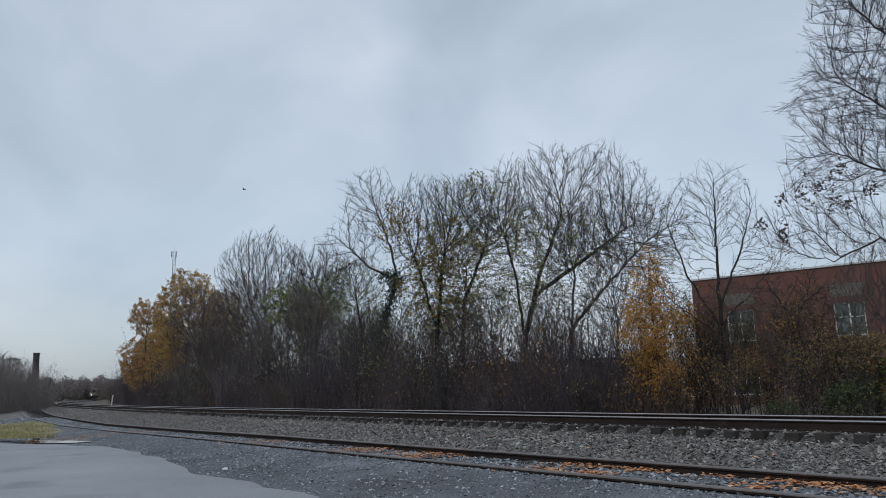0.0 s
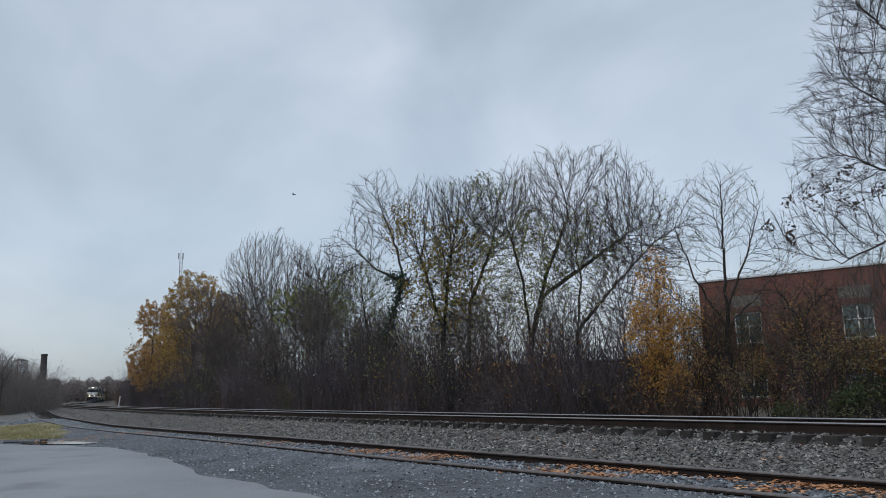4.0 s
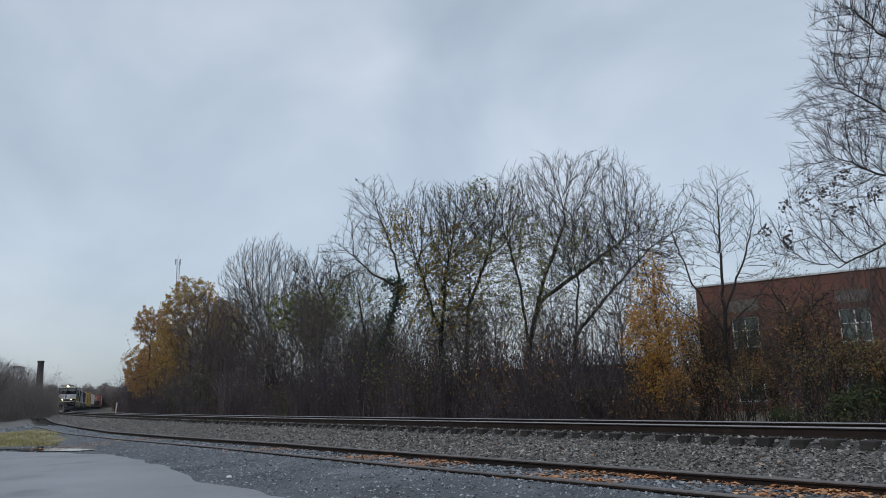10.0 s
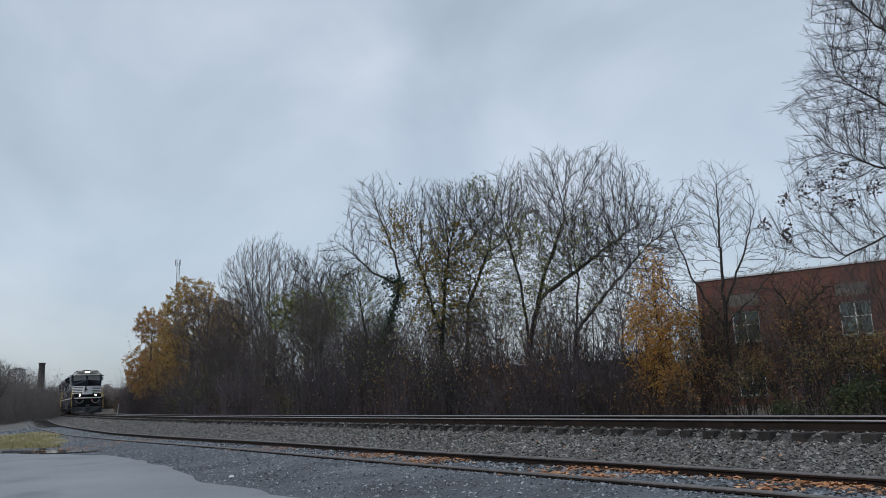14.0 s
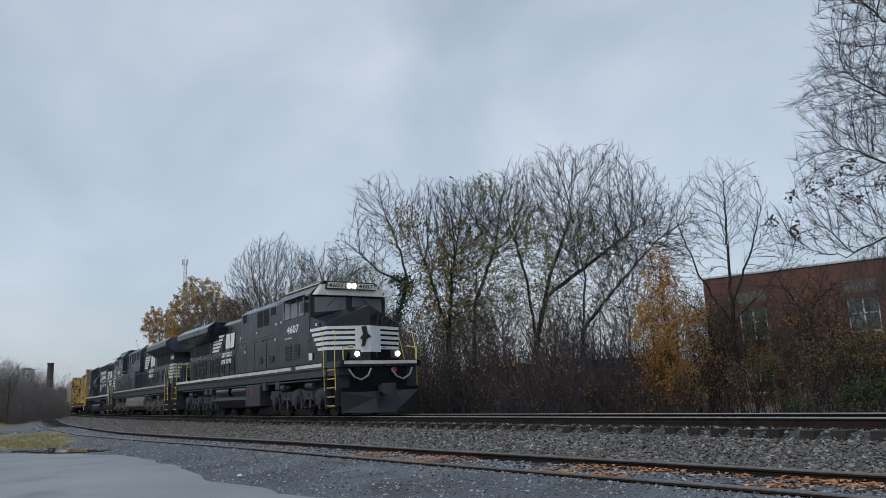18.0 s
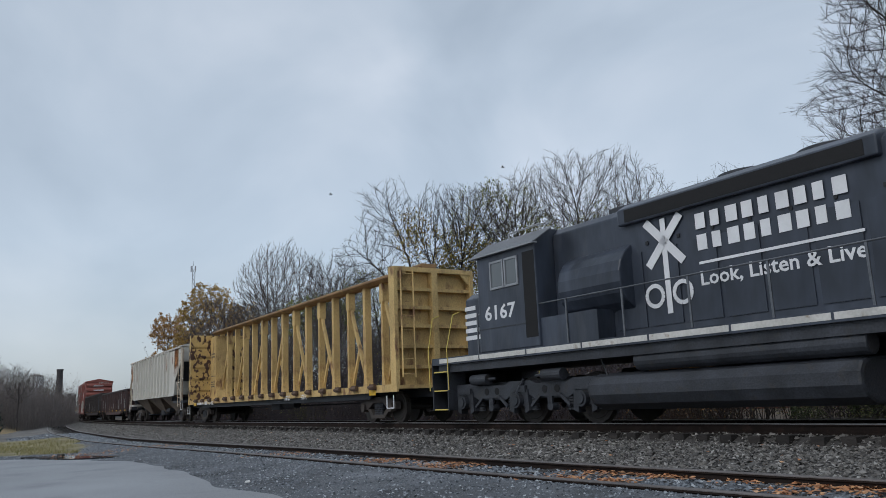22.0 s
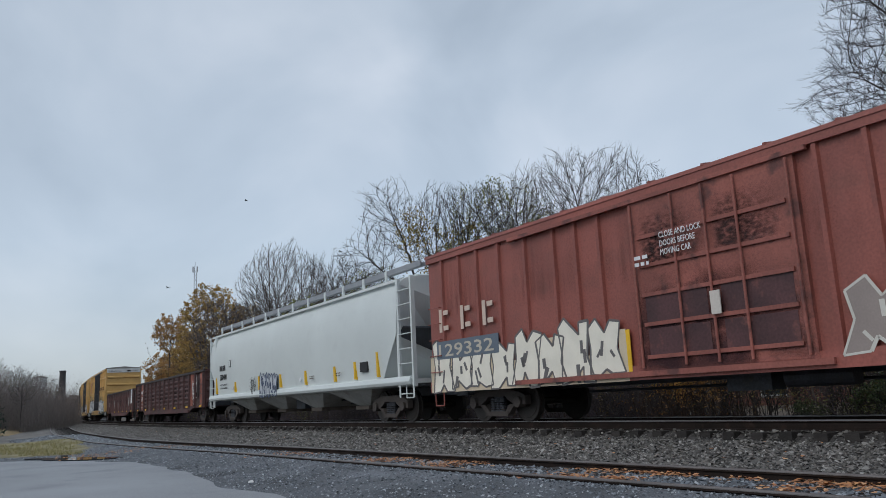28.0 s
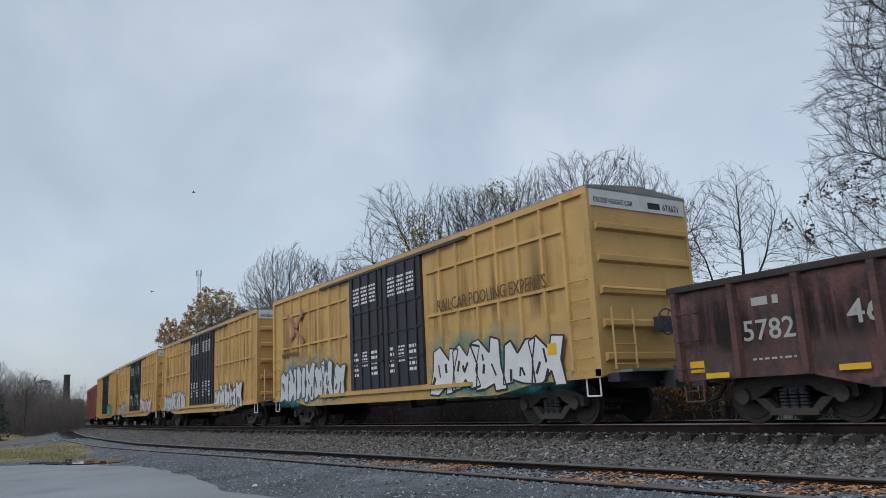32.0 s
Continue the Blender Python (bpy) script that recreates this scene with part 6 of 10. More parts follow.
    # unlit lamps: their cream faces stand for sky mirrored in the glass
    for y in (-0.13, 0.13):
        part("headlamp", Geo().cyl((X(43.64), y, 3.9), (X(43.57), y, 3.9), 0.085, 14), M_BOARD, e)
    pale = material("pale_green_number_board", (0.50, 0.55, 0.42), 0.5, vary=0.1, scale=3.0, fine=30, bump=0.0)
    nb = part("number_board", Geo().box(X(44.72), X(43.76), -0.97, -0.92, 3.34, 3.63), pale, e, "pale green number board", bevel=0.02)
    lettering("board_number", "6167", 0.27, M_INK, nb, (X(44.64), -0.971, 3.39), 0.80, bold=0.008)
    nb = part("number_board", Geo().box(X(43.66), X(43.60), -0.86, -0.16, 3.34, 3.61), pale, e, "pale green number board", bevel=0.02)
    lettering("board_number", "6167", 0.25, M_INK, nb, (X(43.60), -0.80, 3.385), 0.58, rot=(90, 0, 90), bold=0.008)
    side_text(e, "6167", X(58.8), 2.42, 0.34, -1, 1.5, M_PAINT, 1.15)
    for s in (-1, 1):
        # no real recess: its shade is a flat black plate on the wall
        part("cab_door_recess", Geo().box(X(57.32), X(56.92), min(s * 1.495, s * 1.504), max(s * 1.495, s * 1.504), 1.9, 3.85), M_GRILL, e, "flat black plate for the shade in the cab's door recess")
        part("cab_seam", Geo().box(X(59.05), X(57.32), s * 1.503 - 0.004, s * 1.503 + 0.004, 2.22, 2.245), M_UNDER, e)
        part("cab_gutter", Geo().box(X(59.2), X(56.8), min(s * 1.48, s * 1.62), max(s * 1.48, s * 1.62), 3.98, 4.02), M_STEEL, e, "pale drip edge of the cab roof")
        part("roof_sheet", Geo().prism([(s * 1.6, 3.99), (s * 0.98, 4.395), (s * 0.98, 4.42), (s * 1.6, 4.015)], X(59.2), X(56.8), "x"), material("lighter_grey_roof_paint", (0.12, 0.125, 0.135), 0.5, vary=0.25, scale=2.0, fine=20, bump=0.05), e, "grey roof sheet, lighter than the cab's sides")
        for i in range(16):
            part("hood_latch", shared("hood_latch", lambda: (Geo().box(-0.03, 0.03, -0.012, 0.012, 0, 0.07), M_INK, False)), M_INK, e, m=pose(X(44.3 + i * 0.76), s * 0.935, 3.46))
    emblem(e, X(48.75), 2.95, -1, 0.95, 1.12)
    # crossing-safety emblem: a crossed sign on a post with two rings, and the message beside it
    cx = X(53.75)
    for a in (-1, 1):
        part("crossbuck_arm", Geo().beam((cx - 0.42, -0.957, 3.45 - a * 0.45), (cx + 0.42, -0.957, 3.45 + a * 0.45), 0.008, 0.17, up=(1, 0, 0)), M_PAINT, e)
    part("crossbuck_post", Geo().box(cx - 0.06, cx + 0.06, -0.958, -0.950, 2.05, 3.9), M_PAINT, e)
    for k in (-1, 1):
        g = Geo()
        for i in range(18):
            a, b = 6.2832 * i / 18, 6.2832 * (i + 1) / 18
            g.beam((cx + k * 0.33 + 0.2 * math.cos(a), -0.956, 2.42 + 0.2 * math.sin(a)), (cx + k * 0.33 + 0.2 * math.cos(b), -0.956, 2.42 + 0.2 * math.sin(b)), 0.008, 0.08, up=(0, 0, 1) if abs(math.sin(a)) > 0.7 else (1, 0, 0))
        part("signal_ring", g, M_PAINT, e)
    for z in (3.52, 3.12):
        for i in range(9):
            x = X(53.0) + i * 0.325
            part("sign_block", Geo().box(x, x + (0.21, 0.18, 0.23)[i % 3], -0.957, -0.950, z, z + 0.29), M_PAINT, e)
    part("message_rule", Geo().box(X(53.0), X(50.0), -0.957, -0.950, 2.86, 2.91), M_PAINT, e)
    side_text(e, "Look, Listen & Live", X(53.0), 2.42, 0.27, -1, 0.95, M_PAINT, 3.0, "message", 0.006)
    part("fuel_tank", Geo().prism([(-1.12, 1.0), (-1.34, 0.93), (-1.46, 0.78), (-1.46, 0.58), (-1.36, 0.40), (-1.1, 0.28), (1.1, 0.28), (1.36, 0.40), (1.46, 0.58), (1.46, 0.78), (1.34, 0.93), (1.12, 1.0)], X(55.6), X(50.1), "x"), M_UNDER, e, bevel=0.06)
    for s in (-1, 1):
        part("air_reservoir", Geo().cyl((X(54.4), s * 1.2, 1.2), (X(50.0), s * 1.2, 1.2), 0.2, 18), M_UNDER, e, bevel=0.03)
    part("pilot", Geo().box(X(43.0), X(42.92), -1.45, 1.45, 0.35, 1.5), M_UNDER, e)
    part("rear_pilot", Geo().box(X(61.28), X(61.2), -1.45, 1.45, 0.35, 1.5), M_UNDER, e)
    for y in (-0.6, 0.6):
        part("air_hose_loop", Geo().tube([(X(42.9), y - 0.3, 1.4), (X(42.8), y, 0.95), (X(42.9), y + 0.3, 1.4)], 0.03, 6), M_HOSE, e)
    coupler(e, X(42.6), 1)
    coupler(e, X(61.6), -1)
    engine_bogie(e, X(46.35), M_UNDER, 2.0)
    engine_bogie(e, X(58.0), M_UNDER, 2.0)
    return run(e, mid, 11.6)


run(ge_engine("locomotive", "glossy black freight locomotive with white nose bars and lit headlamps", "4607", M_BLACK, M_UNDER, -1, True, M_SILLW), 9.45, 12.4)
run(ge_engine("locomotive", "dull black freight locomotive running long hood first, dusty below", "4430", M_BLACK2, M_GRIME, 1, False, M_SILLC), 31.95, 12.4, True)
sd_engine()


# ---- the freight cars ----
M_CBY = material("weathered_yellow_steel", (0.53, 0.37, 0.155), 0.7, vary=0.3, scale=0.9, fine=25, bump=0.12, second=(0.20, 0.105, 0.055), amount=0.46, edge=0.16, stretch=(1.3, 1.3, 0.7))
M_CBTOP = material("rust_browned_yellow_steel", (0.24, 0.145, 0.07), 0.75, vary=0.3, scale=1.2, fine=25, bump=0.12, second=(0.42, 0.28, 0.11), amount=0.35, edge=0.15)
M_CBRUST = material("flaked_yellow_and_rust", (0.52, 0.36, 0.14), 0.8, vary=0.2, scale=1.7, fine=25, bump=0.2, second=(0.075, 0.042, 0.032), amount=0.52, edge=0.05, stretch=(1, 1, 0.8))
M_TAN = material("rail_pool_yellow", (0.56, 0.35, 0.125), 0.62, vary=0.14, scale=0.6, fine=25, bump=0.05, second=(0.36, 0.205, 0.065), amount=0.35, edge=0.3, per=0.08)
M_HOPPER = material("weathered_pale_grey_paint", (0.55, 0.535, 0.49), 0.65, vary=0.16, scale=0.5, fine=25, bump=0.05, second=(0.47, 0.41, 0.32), amount=0.42, edge=0.3, stretch=(1.5, 1.5, 0.3))
M_RUSTRUN = material("rust_streak", (0.30, 0.135, 0.055), 0.8, vary=0.3, scale=2.0, fine=25, bump=0.1, second=(0.42, 0.36, 0.29), amount=0.5, edge=0.2, stretch=(3, 3, 0.5))
M_HOPPERRUST = material("rust_stained_cream_steel", (0.46, 0.40, 0.32), 0.75, vary=0.25, scale=1.5, fine=25, bump=0.1, second=(0.20, 0.095, 0.05), amount=0.5, edge=0.2, stretch=(1.5, 1.5, 0.5))
M_RUSTFILM = stain("rust_film", (0.36, 0.17, 0.075), 0.95, (4, 4, 0.3), 1.2)
M_HBOTTOM = material("rusty_hopper_chute", (0.17, 0.13, 0.10), 0.85, vary=0.35, scale=0.8, fine=25, bump=0.2, second=(0.09, 0.062, 0.045), amount=0.45, edge=0.25)
M_WHITECAR = material("clean_pale_grey_paint", (0.62, 0.665, 0.66), 0.45, vary=0.06, scale=0.5, fine=25, bump=0.02, second=(0.54, 0.575, 0.575), amount=0.4, edge=0.35)
M_WCHUTE = material("soiled_white_chute", (0.42, 0.42, 0.40), 0.7, vary=0.2, scale=1.0, fine=25, bump=0.1, second=(0.24, 0.21, 0.18), amount=0.5, edge=0.3)
M_GON1 = material("dark_rusted_brown_gondola", (0.062, 0.038, 0.038), 0.8, vary=0.4, scale=0.8, fine=20, bump=0.25, second=(0.135, 0.062, 0.038), amount=0.38, edge=0.15)
M_GON2 = material("blackened_gondola_steel", (0.042, 0.033, 0.032), 0.8, vary=0.3, scale=0.8, fine=20, bump=0.25, second=(0.075, 0.05, 0.042), amount=0.4, edge=0.2)
M_GON3 = material("dark_red_gondola_paint", (0.085, 0.038, 0.036), 0.75, vary=0.35, scale=0.8, fine=20, bump=0.2, second=(0.048, 0.032, 0.034), amount=0.55, edge=0.2)
M_GON3P = material("brighter_red_panel", (0.28, 0.088, 0.06), 0.7, vary=0.25, scale=1.0, fine=20, bump=0.1, second=(0.15, 0.05, 0.04), amount=0.4)
M_GON4 = material("maroon_gondola_paint", (0.125, 0.058, 0.054), 0.7, vary=0.4, scale=0.9, fine=20, bump=0.2, second=(0.05, 0.034, 0.036), amount=0.55, edge=0.15)
M_BOXRED = material("oxide_red_boxcar_paint", (0.27, 0.082, 0.064), 0.5, vary=0.22, scale=0.6, fine=22, bump=0.08, second=(0.20, 0.072, 0.056), amount=0.45, edge=0.3)
M_BOXDOOR = material("stained_red_door", (0.26, 0.085, 0.066), 0.6, vary=0.25, scale=0.8, fine=22, bump=0.1, second=(0.12, 0.045, 0.04), amount=0.4, edge=0.1)
M_ROOFSTEEL = material("weathered_roof_steel", (0.25, 0.24, 0.23), 0.6, 0.3, vary=0.2, scale=1.0, fine=20, bump=0.1)


M_WINCH = material("rust_brown_winch", (0.10, 0.062, 0.042), 0.85, vary=0.3, scale=3.0, fine=25, bump=0.2)


def common(car, L, half_bogies, mat, z=0.95, rail=None):
    """Bogies, couplers, centre sill and corner steps for a car whose body is L long."""
    for d in (-1, 1):
        freight_bogie(car, d * half_bogies)
        coupler(car, d * (L / 2 + 0.45), d)
        for s in (-1, 1):
            stirrup(car, d * (L / 2 - 0.32), s * 1.46, z, rail or mat)
    part("centre_sill", Geo().box(-L / 2 - 0.2, L / 2 + 0.2, -0.22, 0.22, 0.72, 1.0), M_UNDER, car)
    part("brake_rigging", Geo().cyl((-L * 0.28, 0.3, 0.62), (L * 0.28, 0.3, 0.62), 0.03, 6).box(-0.6, 0.3, -0.75, -0.35, 0.5, 0.85).cyl((0.5, -0.55, 0.68), (1.7, -0.55, 0.68), 0.16, 12), M_UNDER, car)


def post_mesh(key, w, d, h, mat):
    return shared(key, lambda: (Geo().prism([(-w / 2, 0), (-w * 0.32, -d), (w * 0.32, -d), (w / 2, 0)], 0, h, "z"), mat, False))


def make_centerbeam():
    c = thing("centerbeam_flatcar", "empty yellow centerbeam lumber flatcar with rusted end walls", "freight car", "freight cars")
    u0, u1 = 63.2, 85.75
    mid, L = (u0 + u1) / 2, u1 - u0
    X = lambda u: mid - u
    part("deck", Geo().box(-L / 2, L / 2, -1.38, 1.38, 0.98, 1.08), M_CBY, c)
    for s in (-1, 1):
        part("side_sill", Geo().box(-L / 2, L / 2, s * 1.38 - 0.03, s * 1.38 + 0.03, 0.90, 1.12), M_CBY, c)
        # dark strip added where shade falls below the sill
        part("sill_shadow_strip", Geo().box(-L / 2 + 2, L / 2 - 2, s * 1.2 - 0.03, s * 1.2 + 0.03, 0.72, 0.98), M_UNDER, c, "dark strip standing for the shade below the side sill")
        repeats(c, "winch", "lumber_winch", lambda: (Geo().box(-0.13, 0.13, -0.08, 0.03, -0.06, 0.11).cyl((-0.19, -0.06, 0.02), (0.19, -0.06, 0.02), 0.06, 8), M_WINCH, False), [pose(X(u), s * 1.43, 1.05, 0, 0, 0 if s < 0 else 180) for u in np.arange(64.6, 85.2, 1.22)])
    # end walls: plate with horizontal ribs on the outside and a tall middle stiffener
    for d in (-1, 1):
        m = M_CBY if d > 0 else M_CBRUST
        x = d * L / 2
        inner = x - d * 0.32
        w = part("bulkhead", Geo().box(min(inner, x), max(inner, x), -1.42, -1.30, 1.08, 4.56).box(min(inner, x), max(inner, x), 1.30, 1.42, 1.08, 4.56).box(min(inner, x), max(inner, x), -1.30, 1.30, 4.42, 4.56).box(min(inner, inner + d * 0.06), max(inner, inner + d * 0.06), -1.30, 1.30, 1.08, 4.42), m, c)
        for z in (1.55, 2.15, 2.75, 3.3, 3.85):
            part("bulkhead_rib", Geo().box(min(inner, x - d * 0.06), max(inner, x - d * 0.06), -1.30, 1.30, z, z + 0.10), m, w)
        part("bulkhead_post", Geo().box(min(inner, x), max(inner, x), -0.10, 0.10, 1.08, 4.42), m, w)
        for s in (-1, 1):
            part("corner_gusset", Geo().prism([(s * 1.30, 4.42), (s * 0.95, 4.42), (s * 1.30, 4.05)], x - d * 0.03, x - d * 0.08, "x"), m, w)
        ladder(c, x + d * 0.04, -1.0, 1.3, 4.45, M_CBY, 0.42, "y", 0.42)
        # cheek gussets behind the wall
        part("end_gusset", Geo().prism([(inner, 1.08), (inner - d * 1.25, 1.08), (inner - d * 1.05, 1.8), (inner - d * 0.95, 4.45), (inner, 4.45)], -0.36, 0.36, "y"), M_CBY, c)
        for z0, z1, n in ((3.3, 3.6, 2), (1.75, 2.1, 3), (2.3, 2.4, 1)):
            bars("loading_notice", c, min(inner - d * 0.15, inner - d * 0.8), max(inner - d * 0.15, inner - d * 0.8), -0.362, z0, z1, n, M_GRIME)
        if d < 0:
            part("scorched_patch", Geo().box(x + 0.03, x + 0.27, -1.425, -1.419, 2.1, 3.2), stain("black_flaked_patch", (0.02, 0.018, 0.02), 1.0, (2, 2, 1.5), 3.0), c, "black flaked patch")
            black = material("flaked_black_paint", (0.02, 0.018, 0.02), 0.7, vary=0.3, scale=2.0, fine=20, bump=0.2, second=(0.16, 0.09, 0.05), amount=0.33, edge=0.05)
            for z0, z1 in ((1.67, 2.13), (2.27, 2.73), (2.87, 3.28)):
                part("scorched_patch", Geo().box(inner - 0.066, inner - 0.0605, -1.24, -0.16, z0, z1), black, c, "black flaked patch")
    # centre truss
    part("top_chord", Geo().prism([(-0.30, 4.66), (-0.30, 4.73), (-0.24, 4.76), (0.24, 4.76), (0.30, 4.73), (0.30, 4.66), (0.16, 4.58), (-0.16, 4.58)], -L / 2 + 0.32, L / 2 - 0.32, "x"), M_CBTOP, c, "rust-brown upper edge of the truss", bevel=0.015)
    us = list(np.arange(65.1, 84.8, 1.30))
    for i, u in enumerate(us):
        w = 1.0 if i % 2 == 0 else 0.7
        part("truss_post", Geo().prism([(-0.17 * w, 1.08), (0.17 * w, 1.08), (0.10 * w, 1.5), (0.08 * w, 4.6), (-0.08 * w, 4.6), (-0.10 * w, 1.5)], -0.12, 0.12, "y"), M_CBY, c, m=pose(X(u), 0, 0))
        if i < len(us) - 1:
            a, b = X(u), X(us[i + 1])
            lo, hi = (a, b) if (u < 74.5) == (i % 2 == 0) else (b, a)
            if i % 2 == 0:
                part("truss_diagonal", Geo().beam((lo, 0, 1.2), (hi, 0, 4.1), 0.12, 0.10, up=(0, 1, 0)), M_CBY, c)
                part("truss_diagonal", Geo().beam((hi, 0.06, 1.2), ((lo + hi) / 2, 0.06, 2.65), 0.10, 0.08, up=(0, 1, 0)), M_CBY, c)
                part("gusset_plate", Geo().prism([(hi - 0.13, 3.95), (hi + 0.13, 3.95), (hi + 0.11, 4.58), (hi - 0.11, 4.58)], -0.13, 0.13, "y"), M_CBY, c)
    for x0, x1, col in ((X(64.9), X(64.5), M_REFLECT), (X(84.6), X(84.2), M_REFLECT)):
        part("reflector", Geo().box(x0, x1, -1.42, -1.41, 0.83, 1.0), col, c)
    bars("reporting_mark", c, X(84.0), X(82.9), -1.412, 0.83, 1.02, 1, M_PAINT)
    side_text(c, "881042", X(82.7), 0.85, 0.17, -1, 1.412, M_PAINT, 1.5, "car_number", 0.004)
    for u in (69.8, 71.4):
        bars("data_plate", c, X(u + 0.5), X(u), -1.412, 0.82, 1.02, 3, M_PAINT)
    common(c, L, 9.45, M_CBY, 0.8, M_PAINT)
    run(c, mid, 18.9)


def make_ribbed_hopper():
    c = thing("covered_hopper_car", "weathered pale grey ribbed covered hopper car streaked with rust", "freight car", "freight cars")
    u0, u1 = 86.75, 104.2
    mid, L = (u0 + u1) / 2, u1 - u0
    X = lambda u: mid - u
    a, b = X(87.25), X(103.6)
    half = (a - b) / 2
    cx = (a + b) / 2
    # body: sides down to the sill, ends sloping in
    part("body", Geo().prism([(b, 4.14), (b, 3.28), (X(102.0), 1.52), (X(88.9), 1.52), (X(88.72), 2.3), (a, 3.32), (a, 4.14)], -1.5, 1.5, "y"), M_HOPPER, c, bevel=0.02)
    part("roof", Geo().prism([(-1.52, 4.14), (-1.48, 4.20), (-0.6, 4.36), (0.6, 4.36), (1.48, 4.20), (1.52, 4.14)], b - 0.05, a + 0.05, "x"), M_HOPPER, c)
    rw = part("running_board", Geo().box(b - 0.5, a + 0.4, -0.42, 0.42, 4.50, 4.53), M_RUSTRUN, c, "rusty roof running board")
    repeats(rw, "board_bracket", "board_bracket", lambda: (Geo().box(-0.02, 0.02, -0.42, 0.42, 4.34, 4.50), M_HOPPER, False), [pose(x, 0, 0) for x in np.arange(b, a, 1.1)])
    repeats(rw, "board_slat", "board_slat", lambda: (Geo().box(-0.018, 0.018, -0.46, 0.46, 4.53, 4.58), M_UNDER, False), [pose(x, 0, 0) for x in np.arange(b - 0.45, a + 0.35, 0.19)])
    pm = post_mesh("hopper_post", 0.15, 0.12, 2.62, M_HOPPER)
    for s in (-1, 1):
        part("top_flange", Geo().box(b, a, s * 1.52 - 0.05, s * 1.52 + 0.05, 4.06, 4.16), M_HOPPER, c)
        part("side_sill", Geo().box(X(102.0), X(88.9), s * 1.5 - 0.03, s * 1.5 + 0.03, 1.46, 1.58), M_HOPPER, c)
        for u in np.arange(90.3, 102.6, 0.96):
            part("side_post", pm, M_HOPPER, c, m=pose(X(u), s * 1.5, 1.5, 0, 0, 0 if s < 0 else 180))
    for x0, x1, z0, z1 in ((X(89.1), X(87.95), 2.5, 4.1), (X(103.2), X(102.5), 2.7, 4.1), (X(102.35), X(102.0), 1.7, 4.05), (X(93.75), X(93.4), 1.6, 4.1), (X(103.6), X(103.2), 3.3, 4.05), (X(101.0), X(100.2), 2.6, 4.1), (X(99.6), X(98.9), 3.0, 4.1), (X(91.2), X(90.4), 2.9, 4.1), (X(96.4), X(95.6), 3.1, 4.1)):
        part("rust_run", Geo().box(x0, x1, -1.5025, -1.501, z0, z1), M_RUSTFILM, c, "orange rust streak running down the side")
    for k in range(3):
        part("rust_run", Geo().box(X(88.95) + 0.1 * k, X(87.85), -1.5035 - 0.001 * k, -1.502 - 0.001 * k, 2.9 + 0.2 * k, 4.12), stain("orange_rust", (0.40, 0.17, 0.06), 1.0, (1.5, 1.5, 0.6), 1.0 + k), c, "orange rust patch below the roof's edge")
    for u in np.arange(89.4, 103.0, 0.96):
        part("rust_run", Geo().box(X(u) - 0.1, X(u) + 0.06, -1.5025, -1.501, 3.2, 4.12), M_RUSTFILM, c, "thin rust streak beside a rib")
    part("top_rust", Geo().box(b, a, -1.572, -1.5705, 4.07, 4.155), stain("eaves_rust", (0.30, 0.14, 0.06), 0.9, (0.8, 0.8, 0.8), 3.0), c, "rust along the roof's edge")
    # chutes below
    for p, q in ((89.3, 93.2), (93.6, 97.4), (97.8, 101.9)):
        m_ = (p + q) / 2
        g = Geo()
        g.v = [(X(q), -1.35, 1.5), (X(p), -1.35, 1.5), (X(p), 1.35, 1.5), (X(q), 1.35, 1.5), (X(m_ + 0.45), -0.6, 0.5), (X(m_ - 0.45), -0.6, 0.5), (X(m_ - 0.45), 0.6, 0.5), (X(m_ + 0.45), 0.6, 0.5)]
        g.f = [(0, 1, 2, 3), (7, 6, 5, 4), (0, 4, 5, 1), (1, 5, 6, 2), (2, 6, 7, 3), (3, 7, 4, 0)]
        ch = part("discharge_chute", g, M_HBOTTOM, c, "rust-brown discharge chute")
        part("outlet_gate", Geo().box(X(m_ + 0.55), X(m_ - 0.55), -0.75, 0.75, 0.42, 0.5), M_UNDER, ch)
    for s in (-1, 1):
        g = Geo()
        part("end_platform", Geo().box(*( (X(89.2), X(86.75)) if s > 0 else (X(104.2), X(102.4))), -1.45, 1.45, 1.05, 1.18), M_HOPPER if s < 0 else M_UNDER, c)
    part("slope_sheet", Geo().prism([(a - 0.05, 3.28), (X(88.75), 2.25), (X(89.6), 1.2), (X(89.7), 1.2), (X(88.9), 2.25), (a - 0.05, 3.36)], -1.46, 1.46, "y"), M_UNDER, c)
    part("slope_sheet", Geo().prism([(b + 0.05, 3.24), (X(102.1), 1.5), (X(101.6), 1.2), (X(101.5), 1.2), (X(102.0), 1.56), (b + 0.05, 3.3)], -1.46, 1.46, "y"), M_UNDER, c)
    for xa, d, zt in ((a, 1, 4.1), (b, -1, 2.7)):
        for y in (-1.44, 1.44):
            part("end_post", Geo().box(xa + d * 0.02, xa + d * 0.14, y - 0.05, y + 0.05, 1.18, 4.0 if d > 0 else 3.3), M_HOPPERRUST, c)
            part("end_brace", Geo().beam((xa + d * 0.08, y, 1.25), (xa - d * 1.2, y, 2.2), 0.05, 0.05), M_HOPPERRUST, c)
            part("end_handrail", Geo().cyl((xa - d * 0.8, y, 2.35), (xa + d * 0.4, y, 2.35), 0.016, 6), M_PAINT, c)
        ladder(c, xa - d * 0.3, -1.50, 0.85, zt, M_HOPPERRUST, 0.62, "x", 0.40, 0.018)
        ladder(c, xa + d * 0.2, -0.7, 0.9, 4.1 if d > 0 else 3.2, M_HOPPERRUST, 0.45, "y", 0.40, 0.016)
